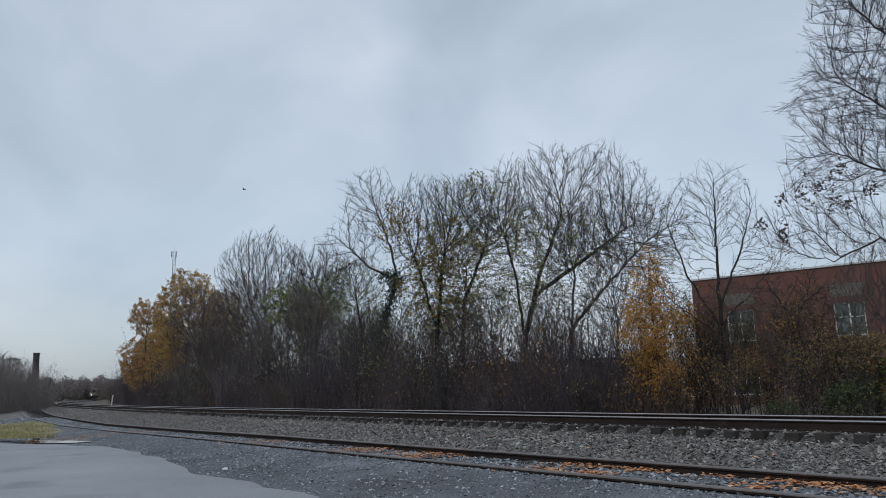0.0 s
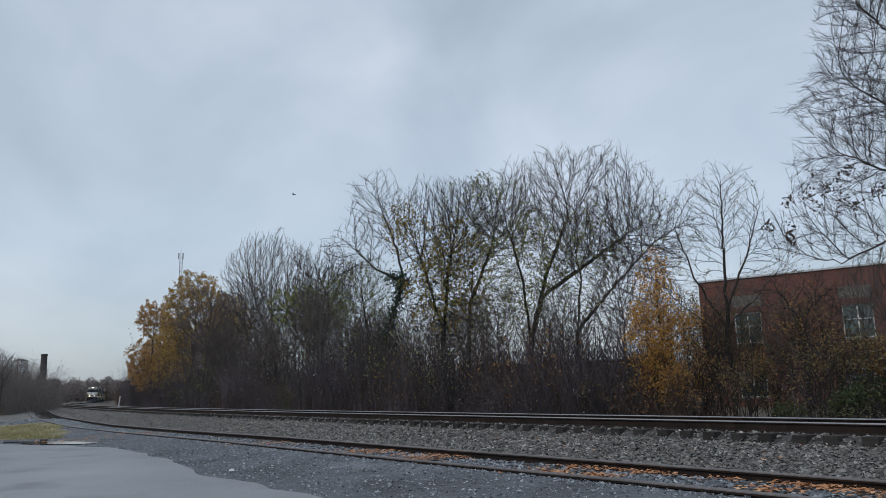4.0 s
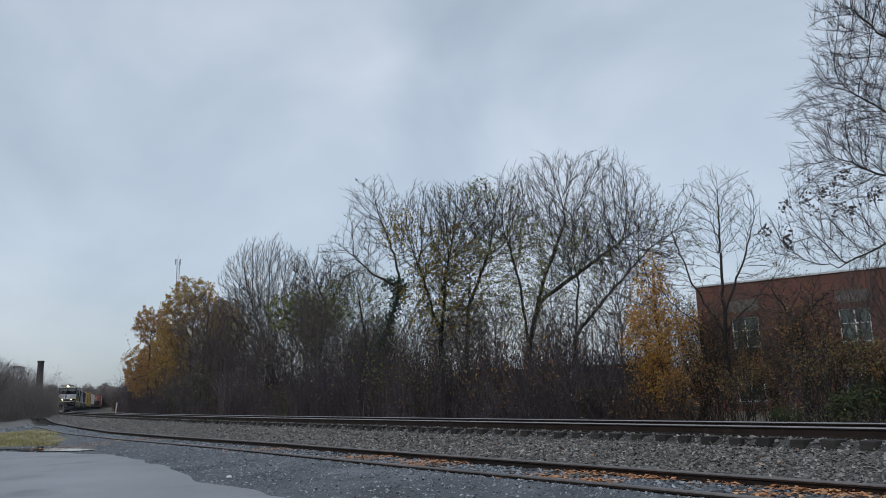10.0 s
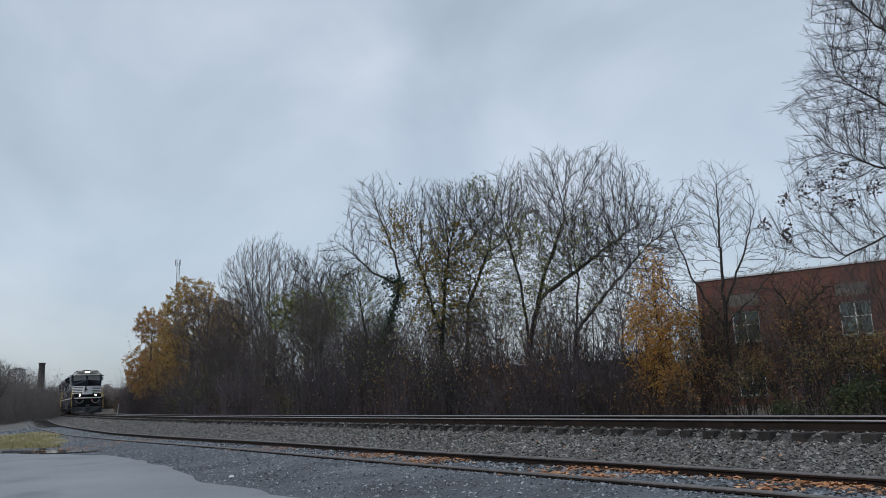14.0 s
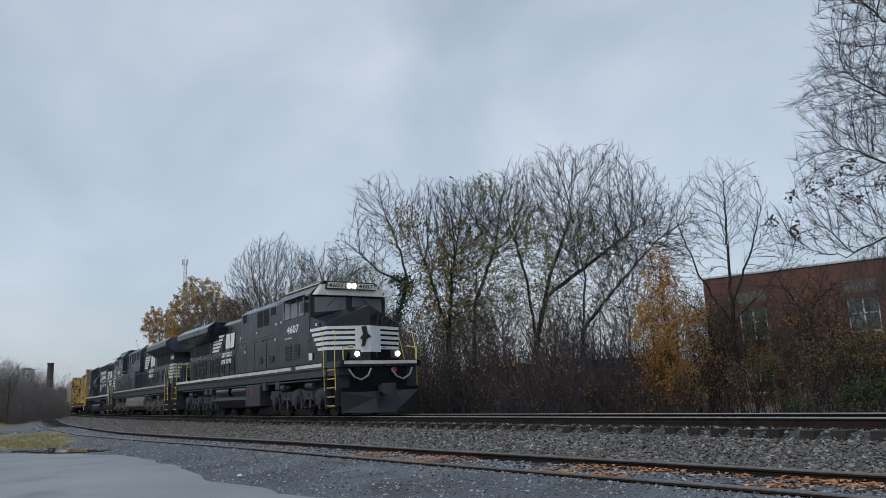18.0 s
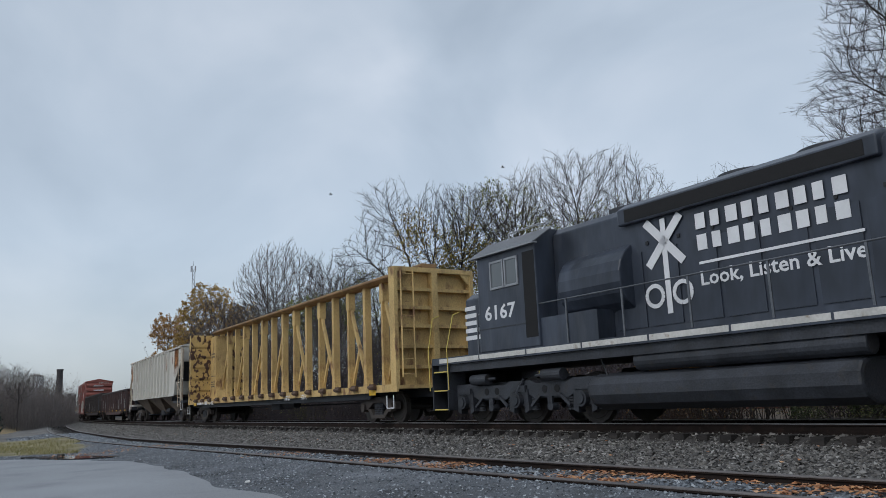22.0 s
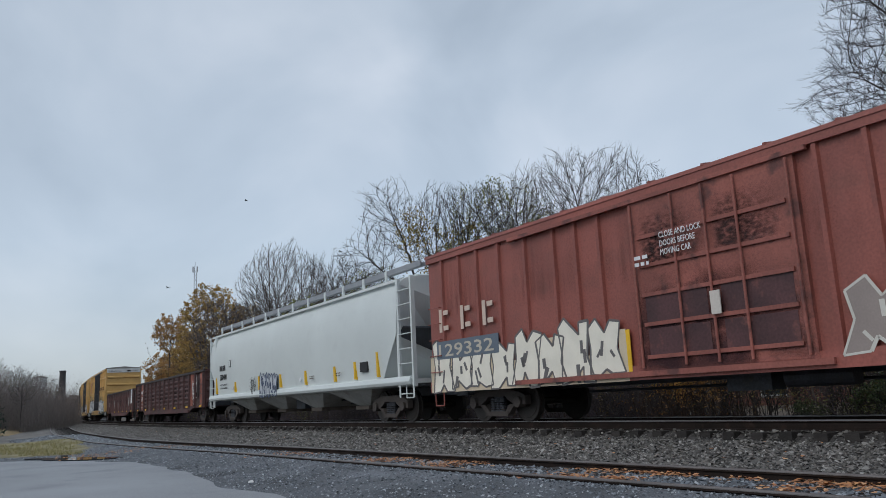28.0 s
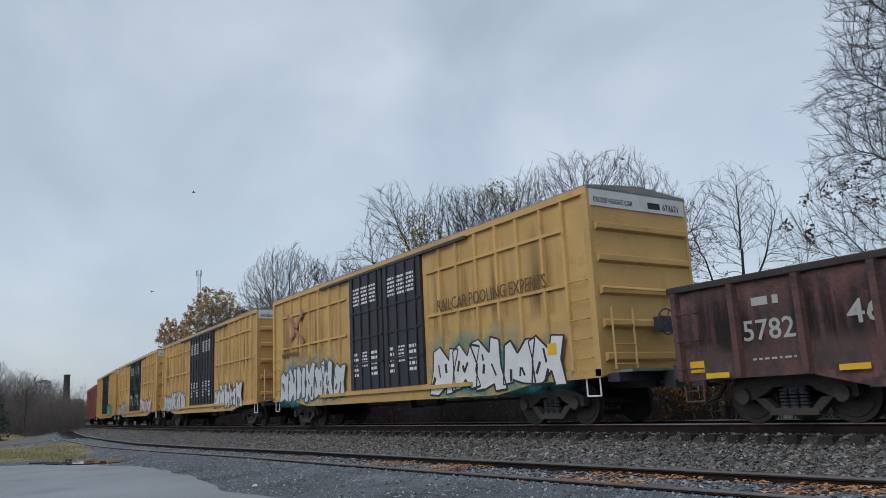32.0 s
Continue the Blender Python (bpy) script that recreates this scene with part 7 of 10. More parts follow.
        for y in (-0.5, 0.5):
            part("centre_post", Geo().box(xa - d * 0.35 - 0.06, xa - d * 0.35 + 0.06, y - 0.06, y + 0.06, 1.18, 3.3), M_HOPPERRUST, c)
    part("air_reservoir", Geo().cyl((a - 1.0, -0.3, 1.5), (a - 1.0, 0.7, 1.5), 0.25, 14), M_UNDER, c)
    brake_wheel(c, b - 0.3, 0.5, 2.1, -1, M_UNDER)
    side_text(c, "117", X(101.5), 2.36, 0.25, -1, 1.5, M_INK, 0.55, "car_number", 0.004)
    side_text(c, "70", X(100.6), 2.36, 0.25, -1, 1.5, M_INK, 0.38, "car_number", 0.004)
    bars("reporting_mark", c, X(102.4), X(101.65), -1.503, 2.30, 2.62, 1, M_INK)
    lettering("load_limit", "LD LMT   208200", 0.13, M_INK, c, (X(101.5), -1.502, 1.98), 1.3)
    lettering("light_weight", "LT WT     59800", 0.13, M_INK, c, (X(101.5), -1.502, 1.80), 1.3)
    bars("data_panel", c, X(98.2), X(97.6), -1.503, 1.95, 2.1, 2, M_INK)
    for u in (90.7, 94.6, 98.4, 102.4):
        part("reflector", Geo().box(X(u) - 0.05, X(u) + 0.05, -1.505, -1.498, 1.65, 2.1), M_REFLECT, c)
    common(c, L, 6.55, M_HOPPER, 1.05, M_PAINT)
    run(c, mid, 13.1)


def gondola(label, u0, u1, top, low, mat, posts, seed, corrugated=False, end_mat=None):
    c = thing("gondola_car", label, "freight car", "freight cars")
    mid, L = (u0 + u1) / 2, u1 - u0
    X = lambda u: mid - u
    t = 0.06
    hi = low + 0.22
    # sides: deeper between the bogies
    out = [(-L / 2, hi), (-L / 2 + 2.6, hi), (-L / 2 + 3.5, low), (L / 2 - 3.5, low), (L / 2 - 2.6, hi), (L / 2, hi), (L / 2, top), (-L / 2, top)]
    for s in (-1, 1):
        part("side_wall", Geo().prism(out, s * 1.44 - t / 2, s * 1.44 + t / 2, "y"), mat, c)
        part("top_rail", Geo().box(-L / 2 - 0.03, L / 2 + 0.03, s * 1.46 - 0.09, s * 1.46 + 0.09, top - 0.12, top), M_GON2, c, "sooty top rail", bevel=0.02)
        part("bottom_rail", Geo().box(-L / 2 + 3.5, L / 2 - 3.5, s * 1.46 - 0.06, s * 1.46 + 0.06, low - 0.02, low + 0.12), mat, c)
        pm = post_mesh("gondola_post_%d_%s" % (int(top * 100), mat.name), 0.17, 0.10, top - hi - 0.12, mat)
        e0 = 1.75 if corrugated else (L - 0.24) / (posts - 1)
        xs = [-L / 2 + 0.12] + [-L / 2 + 0.12 + e0 + (L - 0.24 - 2 * e0) * i / (posts - 3) for i in range(posts - 2)] + [L / 2 - 0.12]
        for x in xs:
            part("side_post", pm, mat, c, m=pose(x, s * 1.47, hi, 0, 0, 0 if s < 0 else 180))
        if corrugated:
            gap = xs[2] - xs[1]
            cm = shared("corrugation_%d" % int(gap * 1000), lambda: (Geo().prism([(0, 0), (-0.05, 0.05), (-0.05, 0.11), (0, 0.16)], -gap / 2 + 0.24, gap / 2 - 0.24, "x"), mat, False))
            for i in range(posts - 1):
                if i == posts - 2:
                    part("red_panel", Geo().box(xs[i] + 0.85, xs[i + 1] - 0.06, min(s * 1.47, s * 1.478), max(s * 1.47, s * 1.478), hi + 0.1, top - 0.14), M_GON3P, c, "brighter red repainted panel")
                    continue
                if i in (1, posts - 3):
                    part("red_panel", Geo().box(xs[i] + 0.09, xs[i + 1] - 0.09, min(s * 1.47, s * 1.478), max(s * 1.47, s * 1.478), hi + 0.1, top - 0.14), M_GON3P, c, "brighter red repainted panel")
                    continue
                for k in range(6):
                    part("corrugation", cm, mat, c, m=pose((xs[i] + xs[i + 1]) / 2, s * 1.47, hi + 0.22 + k * 0.24, 0, 0, 0 if s < 0 else 180))
    for d in (-1, 1):
        x = d * L / 2
        ew = part("end_wall", Geo().box(min(x, x - d * 0.07), max(x, x - d * 0.07), -1.44, 1.44, hi, top), end_mat or mat, c)
        for k in range(3):
            part("end_rib", Geo().prism([(0, 0), (d * 0.09, 0.08), (d * 0.09, 0.18), (0, 0.26)], -1.38, 1.38, "y"), end_mat or mat, ew, m=pose(x, 0, hi + 0.18 + k * (top - hi) * 0.29))
        part("end_rail", Geo().box(x - 0.09, x + 0.09, -1.46, 1.46, top - 0.12, top), mat, c)
        part("end_sill", Geo().box(min(x, x + d * 0.25), max(x, x + d * 0.25), -1.3, 1.3, 0.82, 1.08), M_UNDER, c)
        for s in (-1, 1):
            for k in range(3):
                zz = hi + 0.2 + k * 0.48
                grab(c, (x - d * 0.12, s * 1.48, zz), (x - d * 0.58, s * 1.48, zz), (0, s * 0.09, 0))
    part("floor", Geo().box(-L / 2, L / 2, -1.42, 1.42, hi, hi + 0.08), M_UNDER, c)
    brake_wheel(c, L / 2 + 0.12, 0.5, top - 0.45, 1, M_UNDER)
    rng = random.Random(seed)
    mud = stain("dust_and_soot", (0.13, 0.10, 0.09), 0.7, (3, 3, 0.5), 1.6)
    dark = stain("soot_runs", (0.018, 0.014, 0.016), 0.85, (4, 4, 0.4), 1.4)
    for i in range(8):
        x = -L / 2 + 0.3 + i * (L - 0.6) / 8
        part("grime", Geo().box(x, x + (L - 0.6) / 8, -1.4755 if not corrugated else -1.4805, -1.474 if not corrugated else -1.479, hi, hi + 0.7), mud, c, "pale dust along the bottom")
        part("grime", Geo().box(x, x + (L - 0.6) / 8, -1.4735 if not corrugated else -1.4825, -1.472 if not corrugated else -1.481, hi + 0.4, top - 0.1), dark, c, "dark runs of soot")
    for i in range(7):
        x = L / 2 - 0.7 - (L - 1.6) * i / 6
        part("reflector", Geo().box(x - 0.24, x + 0.24, -1.532, -1.526, hi + 0.02, hi + 0.11), M_REFLECT, c, "yellow reflector strip")
    common(c, L, L / 2 - 1.95, mat, hi)
    run(c, mid, L - 3.9)
    return c, X, hi


def make_gondolas():
    pale = _mats((0.42, 0.41, 0.39))
    film = stain("flaking_rust", (0.24, 0.10, 0.06), 0.8, (2, 2, 1.2), 2.6)
    wear = stain("chalky_wear", (0.30, 0.22, 0.19), 0.8, (6, 6, 0.5), 2.0)
    rust = material("orange_rust_patch", (0.21, 0.085, 0.035), 0.85, vary=0.35, scale=2.0, fine=20, bump=0.2, second=(0.07, 0.04, 0.034), amount=0.5, edge=0.15)
    c, X, hi = gondola("dark rusty brown gondola car with scrawls and yellow reflectors", 105.1, 121.65, 2.42, 0.56, M_GON1, 15, 1)
    graffiti(c, X(107.0), X(106.1), -1.50, 0.95, 2.05, 5, "white sprayed lettering", fill=(0.5, 0.5, 0.49), letters=2)
    for u, z, k in ((108.0, 1.75, 0.9), (109.9, 1.4, 0.9), (113.0, 1.2, 0.6), (118.6, 1.3, 0.8), (120.6, 1.5, 0.8)):
        scrawl(c, X(u + 0.4), -1.5, z, k, int(u), pale)
    for i, u in enumerate((110.6, 111.7, 112.8, 113.9, 115.0, 116.1, 117.2)):
        part("rust_patch", Geo().box(X(u) - 0.45, X(u) + 0.42, -1.4725, -1.471, 0.7 + 0.1 * (i % 3), 2.2 - 0.12 * (i % 2)), film, c, "flaking orange rust patch")
    for i in range(10):
        part("wear_streak", Geo().box(X(106.2 + i * 1.5) - 0.35, X(106.2 + i * 1.5) + 0.35, -1.4725, -1.471, 0.65, 1.5 + 0.2 * (i % 3)), wear, c, "chalky worn streak")
    lettering("car_number", "6 3 3 6", 0.62, _mats((0.42, 0.30, 0.22)), c, (X(116.0), -1.50, 0.82), 3.9)
    c, X, hi = gondola("nearly black grimy gondola car with faint scrawls", 122.3, 142.3, 2.6, 0.56, M_GON2, 17, 2)
    for u, z in ((127.5, 1.3), (130.2, 1.1), (132.3, 1.2), (136, 1.4), (140.8, 1.5)):
        scrawl(c, X(u + 0.4), -1.5, z, 0.9, int(u), pale)
    ladder(c, X(124.0), -1.56, 1.0, 2.5, M_UNDER)
    c, X, hi = gondola("long dark red corrugated gondola car with repainted panels", 184.8, 204.75, 2.66, 0.55, M_GON3, 15, 3, True, M_GON3)
    scrawl(c, X(187.45), -1.49, 1.75, 1.1, 44, _mats((0.6, 0.6, 0.6)))
    part("stencil_box", Geo().box(X(187.25), X(186.75), -1.492, -1.478, 0.95, 1.35), pale, c, "pale stencilled square")
    part("stencil_gap", Geo().box(X(187.2), X(187.02), -1.497, -1.49, 1.0, 1.3).box(X(186.98), X(186.8), -1.497, -1.49, 1.0, 1.3), M_GON3, c)
    side_text(c, "609136", X(202.75), 1.42, 0.30, -1, 1.478, M_PAINT, 1.15, "car_number", 0.004)
    bars("reporting_mark", c, X(202.75), X(202.35), -1.482, 1.85, 2.15, 1, M_PAINT)
    scrawl(c, X(202.3), -1.482, 1.98, 0.55, 78, _mats((0.5, 0.5, 0.49)))
    lettering("load_limit", "LD LMT  191000", 0.14, pale, c, (X(202.75), -1.482, 1.18), 1.1)
    lettering("light_weight", "LT WT    72800", 0.14, pale, c, (X(202.75), -1.482, 0.95), 1.1)
    c, X, hi = gondola("maroon gondola car with white stencilled numbers and chipped paint", 206.3, 222.5, 2.45, 0.55, M_GON4, 14, 4, False, M_GON2)
    side_text(c, "5782", X(221.02), 1.35, 0.34, -1, 1.475, pale, 0.95, "car_number", 0.004)
    side_text(c, "46", X(219.2), 1.45, 0.36, -1, 1.475, pale, 0.55, "car_number", 0.004)
    bars("reporting_mark", c, X(220.8), X(220.3), -1.48, 1.85, 2.1, 1, pale)
    bars("data_lettering", c, X(220.9), X(220.1), -1.48, 1.02, 1.08, 1, pale)
    for u, z in ((208.4, 1.6), (217.5, 1.5), (215.0, 1.3)):
        scrawl(c, X(u + 0.3), -1.5, z, 0.8, int(u), pale)
    bars("stencil_panel", c, X(209.1), X(208.6), -1.48, 1.2, 1.55, 3, pale)
    part("yellow_plate", Geo().box(X(208.1), X(207.65), -1.485, -1.475, 0.92, 1.18), M_REFLECT, c)
    part("yellow_plate", Geo().box(X(222.2), X(221.9), -1.485, -1.475, 0.9, 1.1), M_REFLECT, c)
    ladder(c, X(206.55), -1.58, 1.38, 2.38, M_PAINT, 0.4, "x", 0.42)


def make_red_boxcar(u0=143.6, u1=162.3, label="oxide red boxcar with plug door and pale graffiti", detail=True):
    c = thing("boxcar", label, "freight car", "freight cars")
    mid, L = (u0 + u1) / 2, u1 - u0
    X = lambda u: mid - (u - 143.6 + u0)
    part("body", Geo().box(-L / 2, L / 2, -1.45, 1.45, 0.95, 4.38), M_BOXRED, c)
    part("roof", Geo().prism([(-1.56, 4.36), (-1.54, 4.44), (0, 4.74), (1.54, 4.44), (1.56, 4.36)], -L / 2 - 0.04, L / 2 + 0.04, "x"), M_BOXRED, c)
    repeats(c, "roof_seam", "roof_seam", lambda: (Geo().prism([(-1.55, 4.43), (0, 4.74), (1.55, 4.43), (1.55, 4.47), (0, 4.78), (-1.55, 4.47)], -0.03, 0.03, "x"), M_BOXRED, False), [pose(x, 0, 0) for x in np.arange(-L / 2 + 0.6, L / 2, 1.25)])
    pm = post_mesh("boxcar_post", 0.12, 0.07, 3.25, M_BOXRED)
    for s in (-1, 1):
        part("side_sill", Geo().prism([(-L / 2, 0.78), (L / 2, 0.78), (L / 2, 1.05), (-L / 2, 1.05)], s * 1.5 - 0.03, s * 1.5 + 0.03, "y"), M_BOXRED, c)
        part("top_rail", Geo().box(-L / 2, L / 2, s * 1.5 - 0.04, s * 1.5 + 0.04, 4.22, 4.38), M_BOXRED, c)
        for u in (144.4, 145.2, 145.9, 147.6, 148.5, 149.3, 150.1, 150.9, 155.7, 156.4, 157.1, 158.1, 159.1, 160.0, 160.8, 161.6):
            part("side_post", pm, M_BOXRED, c, m=pose(X(u), s * 1.45, 1.0, 0, 0, 0 if s < 0 else 180))
        d = part("door", Geo().box(X(154.8), X(151.25), s * 1.49 - 0.05, s * 1.49 + 0.05, 0.95, 4.15), M_BOXDOOR, c, "stained sliding plug door")
        for z in (1.15, 1.75, 2.3, 2.85, 3.4):
            part("door_rib", Geo().box(X(154.6), X(151.45), s * 1.56 - 0.025, s * 1.56 + 0.025, z, z + 0.07), M_BOXDOOR, d)
        for u in (151.35, 152.35, 153.0, 153.7, 154.7):
            part("door_bar", Geo().cyl((X(u), s * 1.60, 1.0), (X(u), s * 1.60, 4.1), 0.026, 8), M_BOXDOOR, d)
        if s < 0 and detail:
            grime = stain("purple_grime", (0.042, 0.02, 0.024), 1.0, (0.9, 0.9, 1.4), 1.3)
            part("door_grime", Geo().box(X(154.75), X(151.3), -1.5425, -1.541, 0.97, 2.75), grime, d, "dark grime over the lower door")
            part("door_grime", Geo().box(X(154.9), X(151.15), -1.5455, -1.544, 0.8, 2.6), stain("maroon_grime", (0.06, 0.022, 0.026), 1.0, (0.5, 0.5, 0.8), 2.1), d, "dark grime over the lower door")
            for z0 in (1.22, 1.82):
                for xa, xb in ((154.55, 153.15), (152.85, 151.5)):
                    part("dark_door_panel", Geo().box(X(xa), X(xb), -1.548, -1.53, z0, z0 + 0.48), material("dull_maroon_panel", (0.07, 0.028, 0.03), 0.55, vary=0.35, scale=1.2, fine=20, bump=0.15, second=(0.16, 0.06, 0.05), amount=0.35, edge=0.1), d, "dark maroon door panel")
            chips = stain("flaked_paint_chips", (0.045, 0.02, 0.02), 0.8, (1.2, 1.2, 2.2), 6.5)
            for xa, xb in ((154.6, 153.05), (152.95, 151.5)):
                part("paint_chips", Geo().box(X(xa), X(xb), -1.5435, -1.5415, 2.79, 3.9), chips, d, "dark chips in the door's paint")
            part("door_placard", Geo().box(X(153.02), X(152.82), -1.65, -1.63, 1.8, 2.2), _mats((0.6, 0.55, 0.5)), d, "pale torn placard")
        part("door_track", Geo().box(X(158.6), X(151.0), s * 1.56 - 0.04, s * 1.56 + 0.04, 4.14, 4.22), M_BOXDOOR, c)
        part("door_track", Geo().box(X(158.6), X(151.0), s * 1.55 - 0.05, s * 1.55 + 0.05, 0.84, 0.94), M_BOXDOOR, c)
        for k in range(5):
            for x, dd in ((L / 2, 1), (-L / 2, -1)):
                grab(c, (x - dd * 0.1, s * 1.5, 1.3 + k * 0.42), (x - dd * 0.62, s * 1.5, 1.3 + k * 0.42), (0, s * 0.08, 0), M_BOXRED)
    for d in (-1, 1):
        for k in range(6):
            part("end_rib", Geo().prism([(0, 0), (d * 0.10, 0.12), (d * 0.10, 0.3), (0, 0.42)], -1.36, 1.36, "y"), M_BOXRED, c, m=pose(d * L / 2, 0, 1.15 + k * 0.53))
        part("end_sill", Geo().box(min(d * L / 2, d * (L / 2 + 0.3)), max(d * L / 2, d * (L / 2 + 0.3)), -1.35, 1.35, 0.8, 1.0), M_UNDER, c)
    if detail:
        brake_wheel(c, L / 2 + 0.3, 0.35, 2.1, 1, M_UNDER)
        part("crossover_platform", Geo().box(L / 2 + 0.05, L / 2 + 0.5, -1.2, 1.2, 1.02, 1.07), M_UNDER, c)
        cream = (0.80, 0.76, 0.66)
        base_coat = Geo()
        rq = random.Random(5)
        xx = X(162.25)
        while xx < X(155.2):
            wd = rq.uniform(0.3, 0.7)
            base_coat.box(xx, min(xx + wd, X(155.15)), -1.5335, -1.52, 0.775, rq.uniform(1.25, 1.85))
            xx += wd
        part("sprayed_base_coat", base_coat, _mats((0.62, 0.52, 0.38)), c, "cream sprayed band under the lettering")
        graffiti(c, X(162.1), X(155.3), -1.535, 0.78, 2.08, 31, "cream and white sprayed lettering along the sill", fill=cream, ink=(0.14, 0.13, 0.13), letters=8, rough_top=0.25)
        graffiti(c, X(150.8), X(145.9), -1.525, 0.85, 2.3, 33, "faded sprayed lettering beside the door", fill=(0.30, 0.25, 0.23), ink=(0.60, 0.58, 0.53), letters=5, rough_top=0.35)
        arm = [(X(148.3), 1.45), (X(146.6), 1.75), (X(145.75), 2.1), (X(145.3), 2.55), (X(145.45), 2.85), (X(145.9), 2.95), (X(146.5), 2.72), (X(147.6), 2.2), (X(148.4), 2.0)]
        rim = Geo()
        for (xa, za), (xb, zb) in zip(arm, arm[1:] + arm[:1]):
            rim.beam((xa, -1.537, za), (xb, -1.537, zb), 0.005, 0.07, up=(0, 0, 1) if abs(xb - xa) > abs(zb - za) else (1, 0, 0))
        part("graffiti_rim", rim, _mats((0.60, 0.58, 0.53)), c, "pale outline of the sprayed sweep")
        scrawl(c, X(145.7), -1.53, 2.95, 0.8, 71, M_PAINT)
        for u in (145.6, 144.9, 144.4):
            scrawl(c, X(u), -1.53, 1.8, 1.0, int(u * 10), _mats((0.45, 0.42, 0.38)))
        for u in (161.75, 160.75, 159.8):
            part("owner_mark", Geo().box(X(u), X(u) + 0.13, -1.534, -1.522, 2.32, 2.92).box(X(u) + 0.2, X(u) + 0.42, -1.534, -1.522, 2.36, 2.48).box(X(u) + 0.2, X(u) + 0.42, -1.534, -1.522, 2.76, 2.88), _mats((0.60, 0.48, 0.40)), c, "faded pale bars of an owner's mark")
        part("number_patch", Geo().box(X(161.9), X(159.2), -1.548, -1.522, 1.62, 2.08), _mats((0.12, 0.15, 0.19)), c, "dark patch behind the number")
        side_text(c, "129332", X(161.8), 1.68, 0.32, -1, 1.549, _mats((0.5, 0.46, 0.38)), 2.4, "car_number", 0.004)
        bars("weight_lettering", c, X(161.6), X(159.6), -1.532, 1.25, 1.45, 2, M_INK)
        part("yellow_plate", Geo().box(X(161.7), X(161.3), -1.533, -1.525, 1.38, 1.56), M_REFLECT, c)
        part("yellow_plate", Geo().box(X(158.4), X(157.9), -1.533, -1.525, 1.5, 1.7), M_REFLECT, c)
        part("yellow_plate", Geo().box(X(145.2), X(144.55), -1.533, -1.525, 1.55, 1.8), M_REFLECT, c)
        part("yellow_plate", Geo().box(X(148.9), X(148.45), -1.533, -1.525, 1.45, 1.6), M_REFLECT, c)
        part("stencil_box", Geo().box(X(147.0), X(146.5), -1.533, -1.525, 1.3, 1.65), _mats((0.4, 0.38, 0.36)), c)
        lettering("door_notice", "CLOSE AND LOCK\nDOORS BEFORE\nMOVING CAR", 0.16, M_PAINT, c, (X(154.0), -1.645, 3.0), 0.95)
        bars("door_plate", c, X(154.65), X(154.3), -1.64, 2.85, 3.1, 2, M_PAINT)
        part("hazard_strip", Geo().box(X(155.25), X(155.05), -1.533, -1.52, 0.95, 1.75), M_REFLECT, c)
        for z in (3.98, 3.45, 2.8):
            g = Geo()
            for r in range(2):
                g.box(L / 2 + 0.09, L / 2 + 0.105, -0.6, 0.5, z - r * 0.09, z - r * 0.09 + 0.05)
            part("end_lettering", g, M_PAINT, c)
        lettering("end_number", "129332", 0.26, _mats((0.5, 0.46, 0.42)), c, (L / 2 + 0.06, 0.0, 4.20), 1.1, rot=(90, 0, 90))
    soot = stain("soot_film", (0.09, 0.045, 0.038), 0.12, (5, 5, 0.3), 1.6)
    for k in range(6):
        x = -L / 2 + 0.5 + k * (L - 1.0) / 6
        part("soot_run", Geo().box(x, x + (L - 1.0) / 6, -1.4535, -1.452, 2.6, 4.2), soot, c, "dark runs of soot below the eaves")
    common(c, L, L / 2 - 2.25, M_BOXRED, 0.8)
    run(c, mid, L - 4.5)


